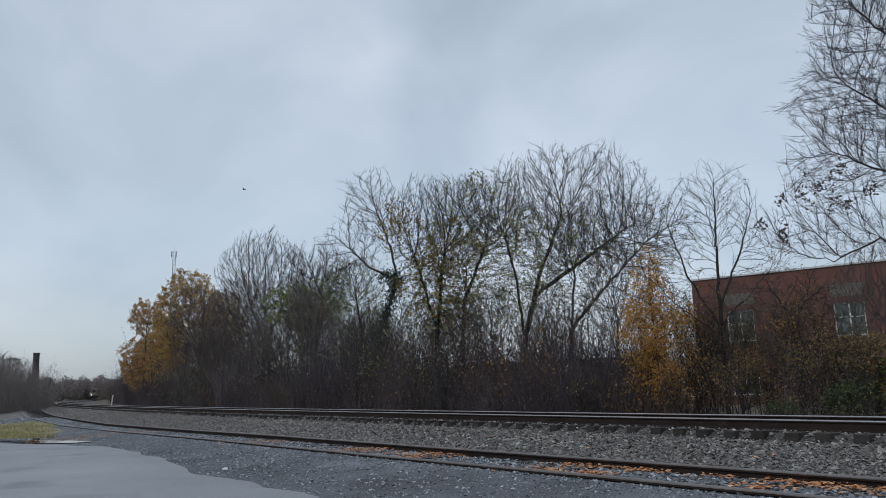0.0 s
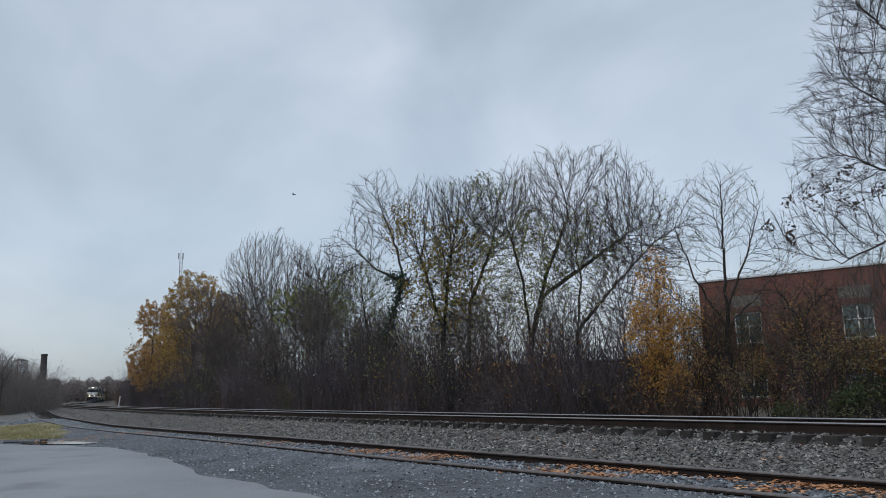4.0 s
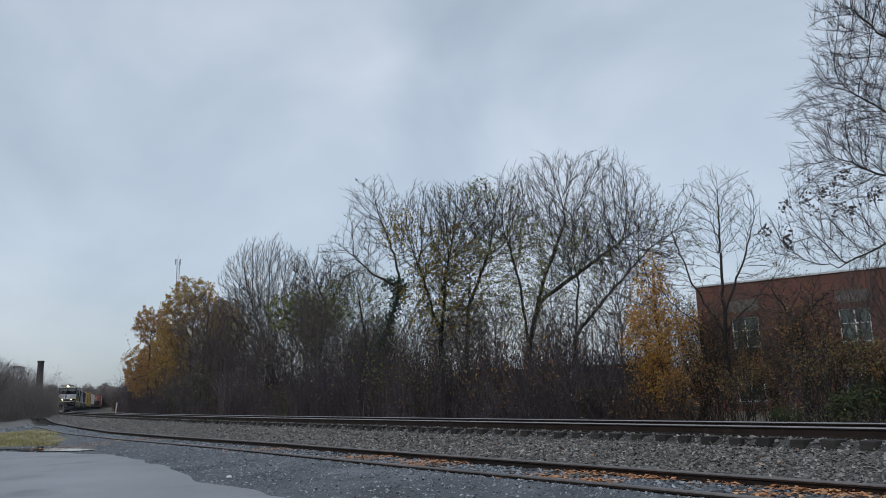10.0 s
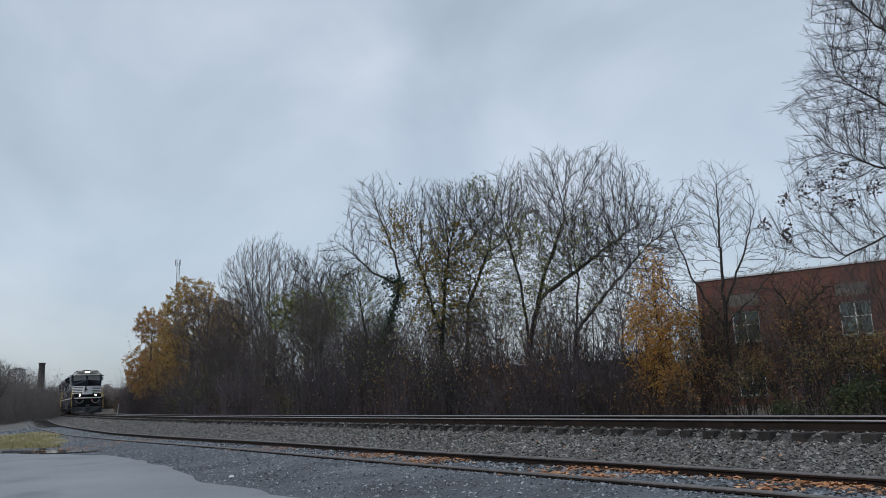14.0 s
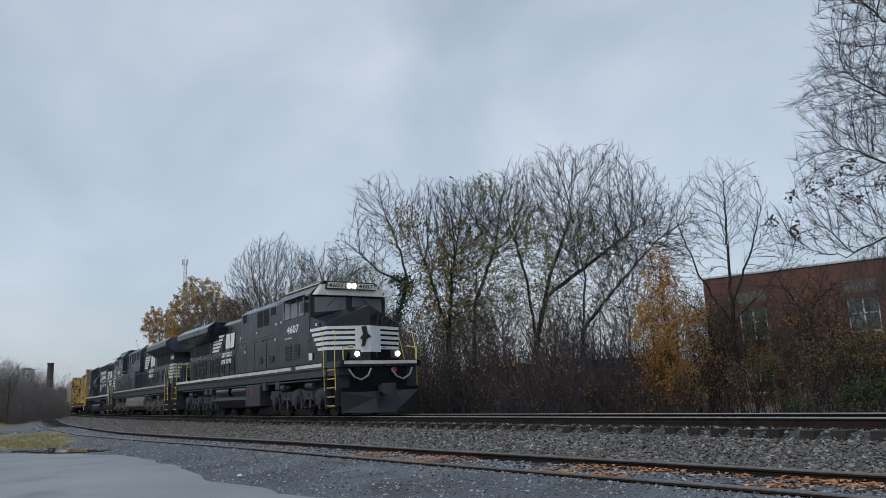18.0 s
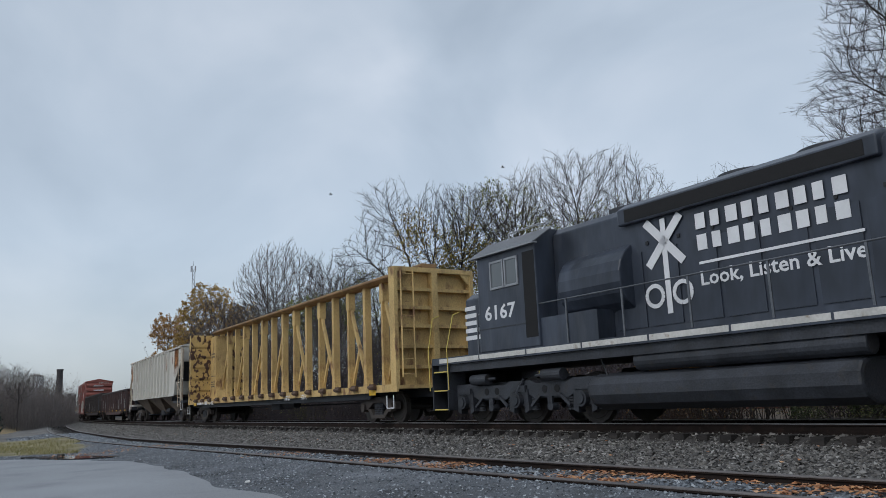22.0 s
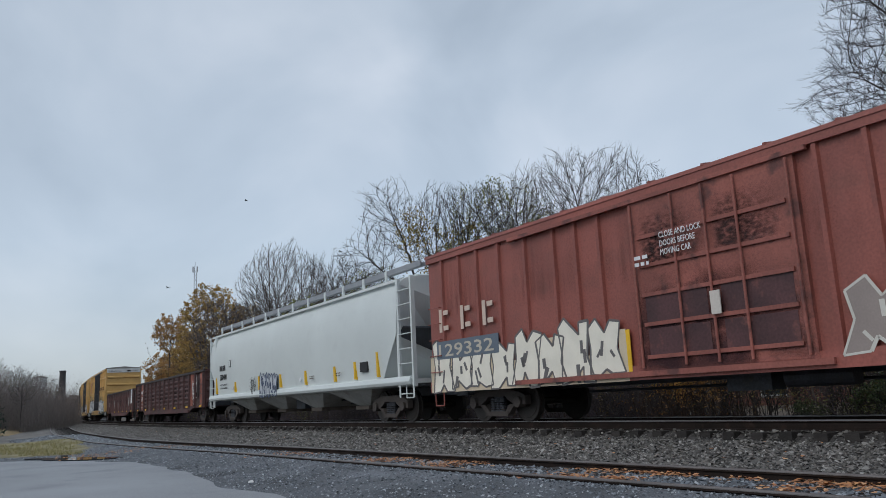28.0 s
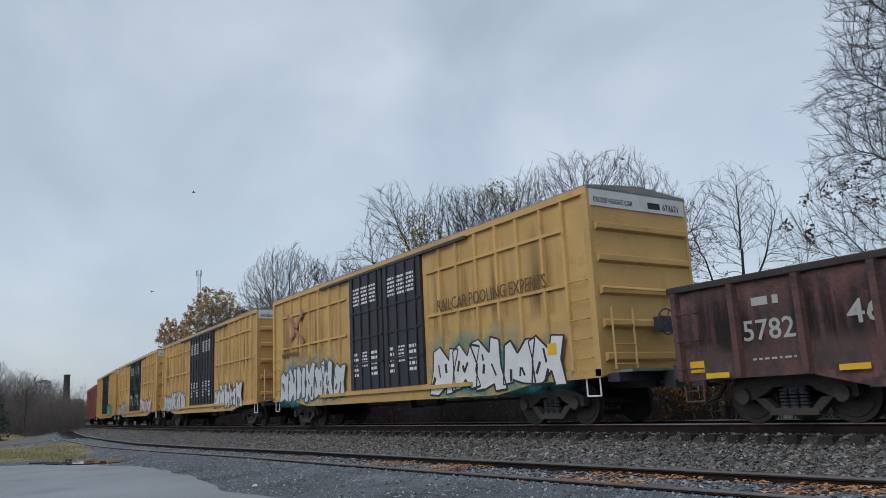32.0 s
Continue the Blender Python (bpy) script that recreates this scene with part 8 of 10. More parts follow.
def make_smooth_hopper():
    c = thing("covered_hopper_car", "clean pale grey smooth-sided covered hopper car with orange reflectors", "freight car", "freight cars")
    u0, u1 = 163.2, 183.75
    mid, L = (u0 + u1) / 2, u1 - u0
    X = lambda u: mid - u
    a, b = X(164.1), X(183.55)
    # curved shell, swept along the car; the lower corners are cut away at the ends
    prof = [(-1.40, 0.95), (-1.44, 1.35), (-1.49, 1.9), (-1.53, 2.6), (-1.52, 3.2), (-1.46, 3.7), (-1.36, 4.05), (-1.15, 4.2), (0, 4.34), (1.15, 4.2), (1.36, 4.05), (1.46, 3.7), (1.52, 3.2), (1.53, 2.6), (1.49, 1.9), (1.44, 1.35), (1.40, 0.95)]
    k = np.linspace(0, len(prof) - 1, 5 * (len(prof) - 1) + 1)
    pp = np.array([prof[0]] * 2 + prof + [prof[-1]] * 2)
    fine_ = [np.array([np.interp(k + q, np.arange(-2, len(prof) + 2), pp[:, j]) for q in np.linspace(-0.6, 0.6, 7)]).mean(0) for j in (0, 1)]
    prof = [(float(y), float(z)) for y, z in zip(*fine_)]
    part("body", Geo().prism(prof, b + 2.0, a - 1.75, "x"), M_WHITECAR, c, smooth=False)
    for xe, d, cut in ((a, 1, 1.75), (b, -1, 2.0)):
        g = Geo()
        n = len(prof)
        g.v = [(xe - d * cut, y, z) for y, z in prof] + [(xe - d * (0.0 if z > 2.5 else 0.03 + (2.5 - z) * 0.85), y, z) for y, z in prof]
        g.f = [(i, i + 1, n + i + 1, n + i) for i in range(n - 1)] + [tuple(range(n))[::-1], tuple(range(n, 2 * n)), (n - 1, 0, n, 2 * n - 1)]
        part("end_shell", g, M_WHITECAR, c)
    for s in (-1, 1):
        part("side_sill", Geo().prism([(s * 1.40, 1.02), (s * 1.52, 1.05), (s * 1.56, 1.14), (s * 1.52, 1.27), (s * 1.40, 1.30)], X(183.7), X(163.4), "x"), M_WHITECAR, c, bevel=0.015)
        part("eave", Geo().box(b, a, s * 1.40 - 0.06, s * 1.40 + 0.06, 4.04, 4.12), M_WHITECAR, c)
        part("roof_walk", Geo().box(b - 0.1, a + 0.6, s * 0.75 - 0.18, s * 0.75 + 0.18, 4.52, 4.56), M_STEEL, c)
        part("walk_rail", Geo().box(b - 0.1, a + 0.6, s * 0.98 - 0.015, s * 0.98 + 0.015, 4.44, 4.60), M_STEEL, c)
        repeats(c, "walk_post", "walk_post", lambda: (Geo().box(-0.05, 0.05, -0.03, 0.03, 4.15, 4.6), M_WHITECAR, False), [pose(x, s * 1.0, 0) for x in np.arange(b + 0.1, a, 1.62)])
    part("hatch_cover", Geo().box(b + 0.8, a - 0.8, -0.3, 0.3, 4.32, 4.46), M_WHITECAR, c, bevel=0.02)
    for i, u in enumerate((168.0, 171.9, 175.6, 179.4)):
        g = Geo()
        w = 1.9
        g.v = [(X(u + w), -1.36, 1.1), (X(u - w), -1.36, 1.1), (X(u - w), 1.36, 1.1), (X(u + w), 1.36, 1.1), (X(u + 0.42), -0.7, 0.52), (X(u - 0.42), -0.7, 0.52), (X(u - 0.42), 0.7, 0.52), (X(u + 0.42), 0.7, 0.52)]
        g.f = [(0, 1, 2, 3), (7, 6, 5, 4), (0, 4, 5, 1), (1, 5, 6, 2), (2, 6, 7, 3), (3, 7, 4, 0)]
        ch = part("discharge_chute", g, M_WCHUTE, c, "soiled white discharge chute")
        part("outlet_gate", Geo().box(X(u + 0.5), X(u - 0.5), -0.8, 0.8, 0.40, 0.52), M_GRIME, ch)
    for xe, d in ((X(163.2), 1), (X(183.75), -1)):
        part("end_platform", Geo().box(min(xe, xe - d * 1.9), max(xe, xe - d * 1.9), -1.4, 1.4, 1.08, 1.2), M_WHITECAR, c)
        for y in (-1.45, 1.45):
            part("end_post", Geo().box(min(xe, xe - d * 0.08) , max(xe, xe - d * 0.08), y - 0.06, y + 0.06, 1.0, 4.1 if d > 0 else 3.9), M_WHITECAR, c)
            part("corner_post", Geo().box(min(xe - d * 0.85, xe - d * 0.95), max(xe - d * 0.85, xe - d * 0.95), y - 0.05, y + 0.05, 1.0, 4.1), M_WHITECAR, c)
        ladder(c, xe - d * 0.45, -1.49, 0.7, 4.1, M_WHITECAR, 0.8, "x", 0.42, 0.016)
        ladder(c, xe, 0.9, 1.1, 4.1, M_WHITECAR, 0.45, "y", 0.42)
        part("slope_sheet", Geo().prism([(xe - d * 0.9, 2.75), (xe - d * 2.6, 1.2), (xe - d * 2.5, 1.2), (xe - d * 0.86, 2.7)], -1.3, 1.3, "y"), M_UNDER, c)
    brake_wheel(c, X(163.15), 0.3, 2.2, 1, M_UNDER)
    side_text(c, "200491", X(182.0), 1.95, 0.27, -1, 1.515, M_INK, 1.05, "car_number", 0.006)
    for k in range(4):
        part("reporting_mark", Geo().box(X(182.0) + k * 0.24, X(182.0) + k * 0.24 + 0.15, -1.535, -1.50, 2.38, 2.62), M_INK, c)
    lettering("load_limit", "LD LMT 219900 LBS", 0.10, M_INK, c, (X(181.95), -1.505, 1.70), 1.05)
    lettering("light_weight", "LT WT   66100 LBS", 0.10, M_INK, c, (X(181.95), -1.495, 1.55), 1.05)
    part("plate_mark", Geo().box(X(180.5), X(180.22), -1.545, -1.50, 2.5, 2.8), M_INK, c)
    part("plate_face", Geo().box(X(180.475), X(180.245), -1.549, -1.544, 2.525, 2.775), M_WHITECAR, c)
    for u, h in ((182.55, 0.75), (179.6, 0.45), (176.35, 0.55), (173.8, 0.5), (171.2, 0.5), (168.6, 0.5), (167.0, 0.55), (165.4, 0.75)):
        part("reflector", Geo().prism([(X(u) - 0.05, 1.34), (X(u) + 0.05, 1.34), (X(u) + 0.01, 1.34 + h), (X(u) - 0.09, 1.34 + h)], -1.525, -1.44, "y"), M_REFLECT, c, "orange reflector strip")
    for u in (179.9, 171.7):
        part("round_sticker", Geo().cyl((X(u), -1.50, 1.55), (X(u), -1.525, 1.55), 0.07, 16), M_PAINT, c, "round pale sticker")
    part("data_plate", Geo().box(X(166.6), X(166.1), -1.53, -1.45, 1.55, 1.85), M_INK, c)
    for u, z in ((170.4, 1.5), (168.1, 1.5)):
        bars("data_lettering", c, X(u + 0.35), X(u), -1.53, z, z + 0.14, 2, M_GRIME)
    graffiti(c, X(176.15), X(174.15), -1.545, 1.0, 1.98, 91, "grey sprayed lettering with blue-black outlines low on the side", fill=(0.46, 0.49, 0.53), ink=(0.05, 0.07, 0.13), letters=5, rough_top=0.12)
    scrawl(c, X(177.4), -1.535, 1.5, 0.8, 93, M_INK)
    common(c, L, 7.95, M_WHITECAR, 1.05, M_WHITECAR)
    run(c, mid, 15.9)


def make_pool_boxcar():
    """High yellow boxcar with two black plug doors; the later ones are copied from it."""
    c = thing("boxcar", "tall yellow boxcar with black double doors and white graffiti", "freight car", "yellow boxcars")
    u0, u1 = 224.4, 243.25
    mid, L = (u0 + u1) / 2, u1 - u0
    X = lambda u: mid - u
    black = material("black_plug_door", (0.026, 0.028, 0.034), 0.55, vary=0.2, scale=1.0, fine=25, bump=0.05)
    part("body", Geo().box(-L / 2, L / 2, -1.46, 1.46, 0.98, 4.90), M_TAN, c)
    part("roof", Geo().prism([(-1.54, 4.86), (-1.52, 4.94), (0, 5.06), (1.52, 4.94), (1.54, 4.86)], -L / 2 - 0.03, L / 2 + 0.03, "x"), M_ROOFSTEEL, c)
    pm = post_mesh("pool_post", 0.13, 0.07, 3.72, M_TAN)
    for s in (-1, 1):
        part("side_sill", Geo().prism([(-L / 2, 0.95), (-L / 2 + 2.2, 0.92), (-L / 2 + 3.6, 0.72), (L / 2 - 3.6, 0.72), (L / 2 - 2.2, 0.92), (L / 2, 0.95), (L / 2, 1.12), (-L / 2, 1.12)], s * 1.5 - 0.03, s * 1.5 + 0.03, "y"), M_TAN, c)
        part("top_rail", Geo().box(-L / 2, L / 2, s * 1.49 - 0.05, s * 1.49 + 0.05, 4.76, 4.90), M_TAN, c)
        part("corner_post", Geo().box(L / 2 - 0.16, L / 2 + 0.02, s * 1.48 - 0.05, s * 1.48 + 0.05, 0.98, 4.9), M_TAN, c)
        part("corner_post", Geo().box(-L / 2 - 0.02, -L / 2 + 0.16, s * 1.48 - 0.05, s * 1.48 + 0.05, 0.98, 4.9), M_TAN, c)
        for u in (225.25, 226.0, 226.9, 227.75, 228.65, 229.55, 230.4, 236.9, 237.75, 238.65, 239.55, 240.4, 241.3, 242.2):
            part("side_post", pm, M_TAN, c, m=pose(X(u), s * 1.46, 1.05, 0, 0, 0 if s < 0 else 180))
        for z in (2.9, 4.1):
            for x0, x1 in ((X(231.1), X(225.2)), (X(242.3), X(236.4))):
                part("side_girt", Geo().box(x0, x1, s * 1.49 - 0.03, s * 1.49 + 0.03, z, z + 0.07), M_TAN, c)
        for d0, d1 in ((231.35, 233.62), (233.72, 236.0)):
            d = part("plug_door", Geo().box(X(d1), X(d0), s * 1.50 - 0.05, s * 1.50 + 0.05, 1.12, 4.72), black, c, "black plug door")
            for k in range(4):
                x = X(d1) + (d1 - d0) * (k + 0.5) / 4
                part("door_bar", Geo().cyl((x, s * 1.575, 1.15), (x, s * 1.575, 4.68), 0.03, 8), black, d)
            for z in (1.9, 2.7, 3.5):
                part("door_rib", Geo().box(X(d1) + 0.05, X(d0) - 0.05, s * 1.56 - 0.02, s * 1.56 + 0.02, z, z + 0.06), black, d)
            if s < 0:
                for z0, z1, n in ((3.75, 4.35, 5),):
                    bars("door_notice", c, X(d1) + 0.3, X(d0) - 0.3, -1.555, z0, z1, n, M_PAINT)
                for q in range(3):
                    bars("door_placard", c, X(d1) + 0.2 + q * 0.65, X(d1) + 0.6 + q * 0.65, -1.555, 1.5 + 0.3 * (q % 2), 2.3, 5, M_PAINT)
        part("door_track", Geo().box(X(238.4), X(229.0), s * 1.56 - 0.05, s * 1.56 + 0.05, 0.98, 1.08), M_TAN, c)
        part("door_track", Geo().box(X(238.4), X(229.0), s * 1.54 - 0.04, s * 1.54 + 0.04, 4.70, 4.78), M_UNDER, c)
        for k in range(5):
            for x, dd in ((L / 2, 1), (-L / 2, -1)):
                grab(c, (x - dd * 0.2, s * 1.5, 1.35 + k * 0.40), (x - dd * 0.7, s * 1.5, 1.35 + k * 0.40), (0, s * 0.09, 0), M_TAN)
    for d in (-1, 1):
        x = d * L / 2
        part("end_cap", Geo().box(min(x, x + d * 0.03), max(x, x + d * 0.03), -1.46, 1.46, 4.50, 4.9), M_WHITE, c, "white end panel")
        for k in range(5):
            part("end_rib", Geo().prism([(0, 0), (d * 0.10, 0.05), (d * 0.10, 0.16), (0, 0.2)], -1.38, 1.38, "y"), M_TAN, c, m=pose(x, 0, 1.25 + k * 0.68))
        part("end_sill", Geo().box(min(x, x + d * 0.32), max(x, x + d * 0.32), -1.35, 1.35, 0.85, 1.02), M_UNDER, c)
        part("crossover_platform", Geo().box(min(x + d * 0.05, x + d * 0.55), max(x + d * 0.05, x + d * 0.55), -1.2, 1.2, 1.03, 1.08), M_STEEL, c)
        part("end_handrail", Geo().tube([(x + d * 0.15, -1.4, 2.75), (x + d * 0.2, 0, 2.72), (x + d * 0.15, 1.4, 2.75)], 0.022, 6), M_TAN, c)
        ladder(c, x + d * 0.16, -0.95, 1.1, 2.35, M_TAN, 0.6, "y", 0.4, 0.018)
    brake_wheel(c, L / 2 + 0.36, 0.15, 2.05, 1, M_UNDER)
    lettering("end_notice", "EXCESS HEIGHT CAR", 0.16, M_INK, c, (L / 2 + 0.035, -1.35, 4.58), 1.15, rot=(90, 0, 90))
    lettering("end_number", "673621", 0.20, M_INK, c, (L / 2 + 0.035, 0.75, 4.58), 0.5, rot=(90, 0, 90))
    part("end_mark", Geo().box(L / 2 + 0.03, L / 2 + 0.036, 0.28, 0.66, 4.58, 4.72), M_INK, c)
    runs = stain("brown_runs", (0.16, 0.09, 0.04), 0.3, (4, 4, 0.3), 1.3)
    for k in range(4):
        for x0 in (X(231.2) , X(242.4)):
            part("rust_run", Geo().box(x0 + k * 1.48, x0 + k * 1.48 + 1.4, -1.4635, -1.462, 2.3, 4.75), runs, c, "faint brown runs down the side")
    common(c, L, 7.2, M_TAN, 0.95, M_PAINT)
    run(c, mid, 14.4)
    plain = []
    for i in range(3):
        q = copy_thing(c, Matrix())
        run(q, mid + 20.75 * (i + 1), 14.4)
        plain.append(q)
    # what sets the leading one apart
    lettering("slogan", "RAILCAR POOLING EXPERTS", 0.46, _mats((0.12, 0.07, 0.03)), c, (X(230.5), -1.545, 2.98), 4.6)
    graffiti(c, X(231.0), X(225.5), -1.54, 0.82, 2.1, 101, "large white sprayed lettering", fill=(0.68, 0.69, 0.69), ink=(0.02, 0.02, 0.025), halo=(0.07, 0.32, 0.34), letters=5, rough_top=0.15)
    graffiti(c, X(242.4), X(236.6), -1.54, 0.85, 2.3, 103, "white and grey sprayed lettering with turquoise spray", fill=(0.58, 0.6, 0.62), ink=(0.06, 0.07, 0.09), halo=(0.10, 0.36, 0.40), letters=7, rough_top=0.2)
    part("painted_cross", Geo().beam((X(241.6), -1.548, 3.0), (X(240.0), -1.548, 4.2), 0.006, 0.16, up=(1, 0, 0)).beam((X(241.6), -1.548, 4.2), (X(240.0), -1.548, 3.0), 0.006, 0.16, up=(1, 0, 0)), _mats((0.36, 0.15, 0.11)), c, "faded red painted cross")
    bars("reporting_mark", c, X(242.2), X(240.6), -1.545, 2.55, 2.8, 1, _mats((0.12, 0.07, 0.03)))
    part("yellow_plate", Geo().box(X(226.0), X(225.7), -1.553, -1.545, 1.5, 1.75), M_REFLECT, c)
    for q, x0, x1, hue, sd_ in ((plain[0], X(231.0), X(226.5), (0.60, 0.60, 0.60), 111), (plain[0], X(242.5), X(237.0), (0.52, 0.53, 0.52), 112), (plain[1], X(231.0), X(226.0), (0.62, 0.50, 0.50), 113), (plain[2], X(231.0), X(227.0), (0.18, 0.40, 0.26), 114), (plain[1], X(242.0), X(238), (0.5, 0.5, 0.5), 115)):
        graffiti(q, x0, x1, -1.54, 0.86, 2.0, sd_, "sprayed lettering low on the side", fill=hue, ink=(0.04, 0.04, 0.05), letters=5, rough_top=0.3)
    for q, words in zip(plain, ("tall yellow boxcar with black doors and outlined graffiti", "tall yellow boxcar with pink and white graffiti", "tall yellow boxcar with green graffiti at its end")):
        q["label"] = words


make_centerbeam()
make_ribbed_hopper()
make_gondolas()
make_red_boxcar()
make_smooth_hopper()
make_pool_boxcar()
make_red_boxcar(307.6, 326.3, "brown-red boxcar with ribbed sides far down the train", False)


# ---- trees and undergrowth ----
M_BARK = material("grey_brown_bark", (0.024, 0.021, 0.019), 0.92, vary=0.35, scale=2.0, fine=30, bump=0.6, per=0.15, stretch=(3, 3, 0.6))
M_TWIG = material("thin_bare_twigs", (0.030, 0.026, 0.025), 0.9, vary=0.25, scale=0.5, fine=5, bump=0.0, per=0.12)
# bark and twigs paled for distance haze; nearer saplings share the grey
M_HAZEBARK = material("haze_grey_bark", (0.085, 0.076, 0.070), 0.92, vary=0.35, scale=2.0, fine=30, bump=0.5, per=0.2, stretch=(3, 3, 0.6))
M_HAZETWIG = material("haze_grey_twigs", (0.085, 0.072, 0.068), 0.9, vary=0.25, scale=0.5, fine=5, bump=0.0, per=0.15)
HAZE_GREY = (M_HAZEBARK, M_HAZETWIG)
# thicket stems carry the haze of the distance in their pale colour
M_HAZEBRUSH = material("haze_paled_thicket_stems", (0.22, 0.195, 0.185), 0.95, vary=0.3, scale=0.5, fine=5, bump=0.0, per=0.2)
M_BRUSH = material("brown_scrub_stems", (0.055, 0.046, 0.045), 0.95, vary=0.35, scale=0.5, fine=5, bump=0.0, per=0.25)
LEAF = {
    "orange": island_material("orange_autumn_leaves", [(0.48, 0.23, 0.05), (0.54, 0.29, 0.06), (0.40, 0.185, 0.045), (0.50, 0.32, 0.08), (0.32, 0.16, 0.05)], 0.7, through_light=0.4),
    "gold": island_material("golden_brown_leaves", [(0.52, 0.33, 0.11), (0.44, 0.28, 0.10), (0.58, 0.40, 0.13), (0.34, 0.25, 0.09), (0.44, 0.27, 0.11), (0.27, 0.22, 0.09)], 0.75, through_light=0.5),
    "amber": island_material("amber_brown_leaves", [(0.48, 0.27, 0.12), (0.54, 0.33, 0.13), (0.40, 0.22, 0.10), (0.50, 0.34, 0.15), (0.33, 0.21, 0.10)], 0.75, through_light=0.5),
    "rust": island_material("rust_brown_leaves", [(0.28, 0.14, 0.055), (0.38, 0.20, 0.07), (0.20, 0.105, 0.05), (0.34, 0.21, 0.075), (0.15, 0.085, 0.045), (0.11, 0.075, 0.05)], 0.75, through_light=0.2),
    "olive": island_material("olive_vine_leaves", [(0.13, 0.155, 0.05), (0.20, 0.22, 0.07), (0.09, 0.115, 0.04), (0.28, 0.27, 0.09), (0.15, 0.15, 0.05)], 0.6, through_light=0.3),
    "yellow": island_material("yellow_green_leaves", [(0.26, 0.19, 0.035), (0.20, 0.17, 0.035), (0.32, 0.22, 0.04), (0.14, 0.13, 0.035), (0.22, 0.13, 0.035)], 0.7, through_light=0.25),
    "ivy": island_material("dark_ivy_leaves", [(0.022, 0.05, 0.032), (0.03, 0.065, 0.04), (0.016, 0.038, 0.026), (0.045, 0.07, 0.035)], 0.5, through_light=0.1),
    "drab": island_material("drab_olive_brown_leaves", [(0.16, 0.125, 0.05), (0.11, 0.105, 0.045), (0.25, 0.185, 0.06), (0.085, 0.07, 0.04), (0.20, 0.11, 0.05), (0.12, 0.07, 0.04)], 0.7, through_light=0.2),
    "green": island_material("green_shrub_leaves", [(0.035, 0.065, 0.02), (0.055, 0.085, 0.028), (0.03, 0.05, 0.02), (0.10, 0.10, 0.035)], 0.65, through_light=0.2),
    "dead": island_material("dead_scrub_leaves", [(0.075, 0.062, 0.058), (0.10, 0.08, 0.07), (0.055, 0.047, 0.047), (0.085, 0.072, 0.068), (0.12, 0.075, 0.05), (0.06, 0.05, 0.05), (0.34, 0.32, 0.30)], 0.85, through_light=0.1),
    # leaf tones greyed and lifted for haze
    "pale": island_material("haze_paled_thicket_leaves", [(0.15, 0.13, 0.12), (0.20, 0.165, 0.145), (0.12, 0.108, 0.105), (0.24, 0.17, 0.12), (0.17, 0.15, 0.145)], 0.85, through_light=0.1),
    "black": island_material("withered_dark_leaves", [(0.04, 0.03, 0.028), (0.055, 0.04, 0.03), (0.03, 0.024, 0.022)], 0.8),
}


class Wood:
    def __init__(self):
        self.v, self.f = [], []

    def limb(self, pts, radii, n):
        """A tapering branch along pts that ends in a point."""
        base = len(self.v)
        k = len(pts)
        for i in range(k - 1):
            d = (pts[min(i + 1, k - 1)] - pts[max(i - 1, 0)]).normalized()
            a = d.orthogonal().normalized()
            b = d.cross(a)
            for j in range(n):
                w = 2 * math.pi * j / n
                self.v.append(pts[i] + (a * math.cos(w) + b * math.sin(w)) * radii[i])
        self.v.append(pts[-1])
        for i in range(k - 2):
            for j in range(n):
                p, q = base + i * n + j, base + i * n + (j + 1) % n
                self.f.append((p, q, q + n, p + n))
        tip, o = base + (k - 1) * n, base + (k - 2) * n
        for j in range(n):
            self.f.append((o + j, o + (j + 1) % n, tip))

    def mesh(self, name, mat):
        me = bpy.data.meshes.new(name)
        me.from_pydata(self.v, [], self.f)
        me.materials.append(mat)
        me.update()
        return me


def leaf_mesh(name, places, size, mat, rng):
    """Small bent leaves, two faces each, turned all ways."""
    n = len(places)
    q = np.random.default_rng(rng.randrange(9999))
    a = q.standard_normal((n, 3))
    a /= np.linalg.norm(a, axis=1)[:, None] + 1e-6
    b = np.cross(a, q.standard_normal((n, 3)))
    b /= np.linalg.norm(b, axis=1)[:, None] + 1e-6
    s = (size * (0.6 + 0.8 * q.random(n)))[:, None]
    p = np.asarray([tuple(x) for x in places])
    v = np.stack([p - a * s, p + b * s * 0.55, p + a * s, p - b * s * 0.55], 1).reshape(-1, 3)
    f = np.arange(4 * n).reshape(-1, 4)
    me = bpy.data.meshes.new(name)
    me.from_pydata(v.tolist(), [], f.tolist())
    me.materials.append(mat)
    me.update()
    return me


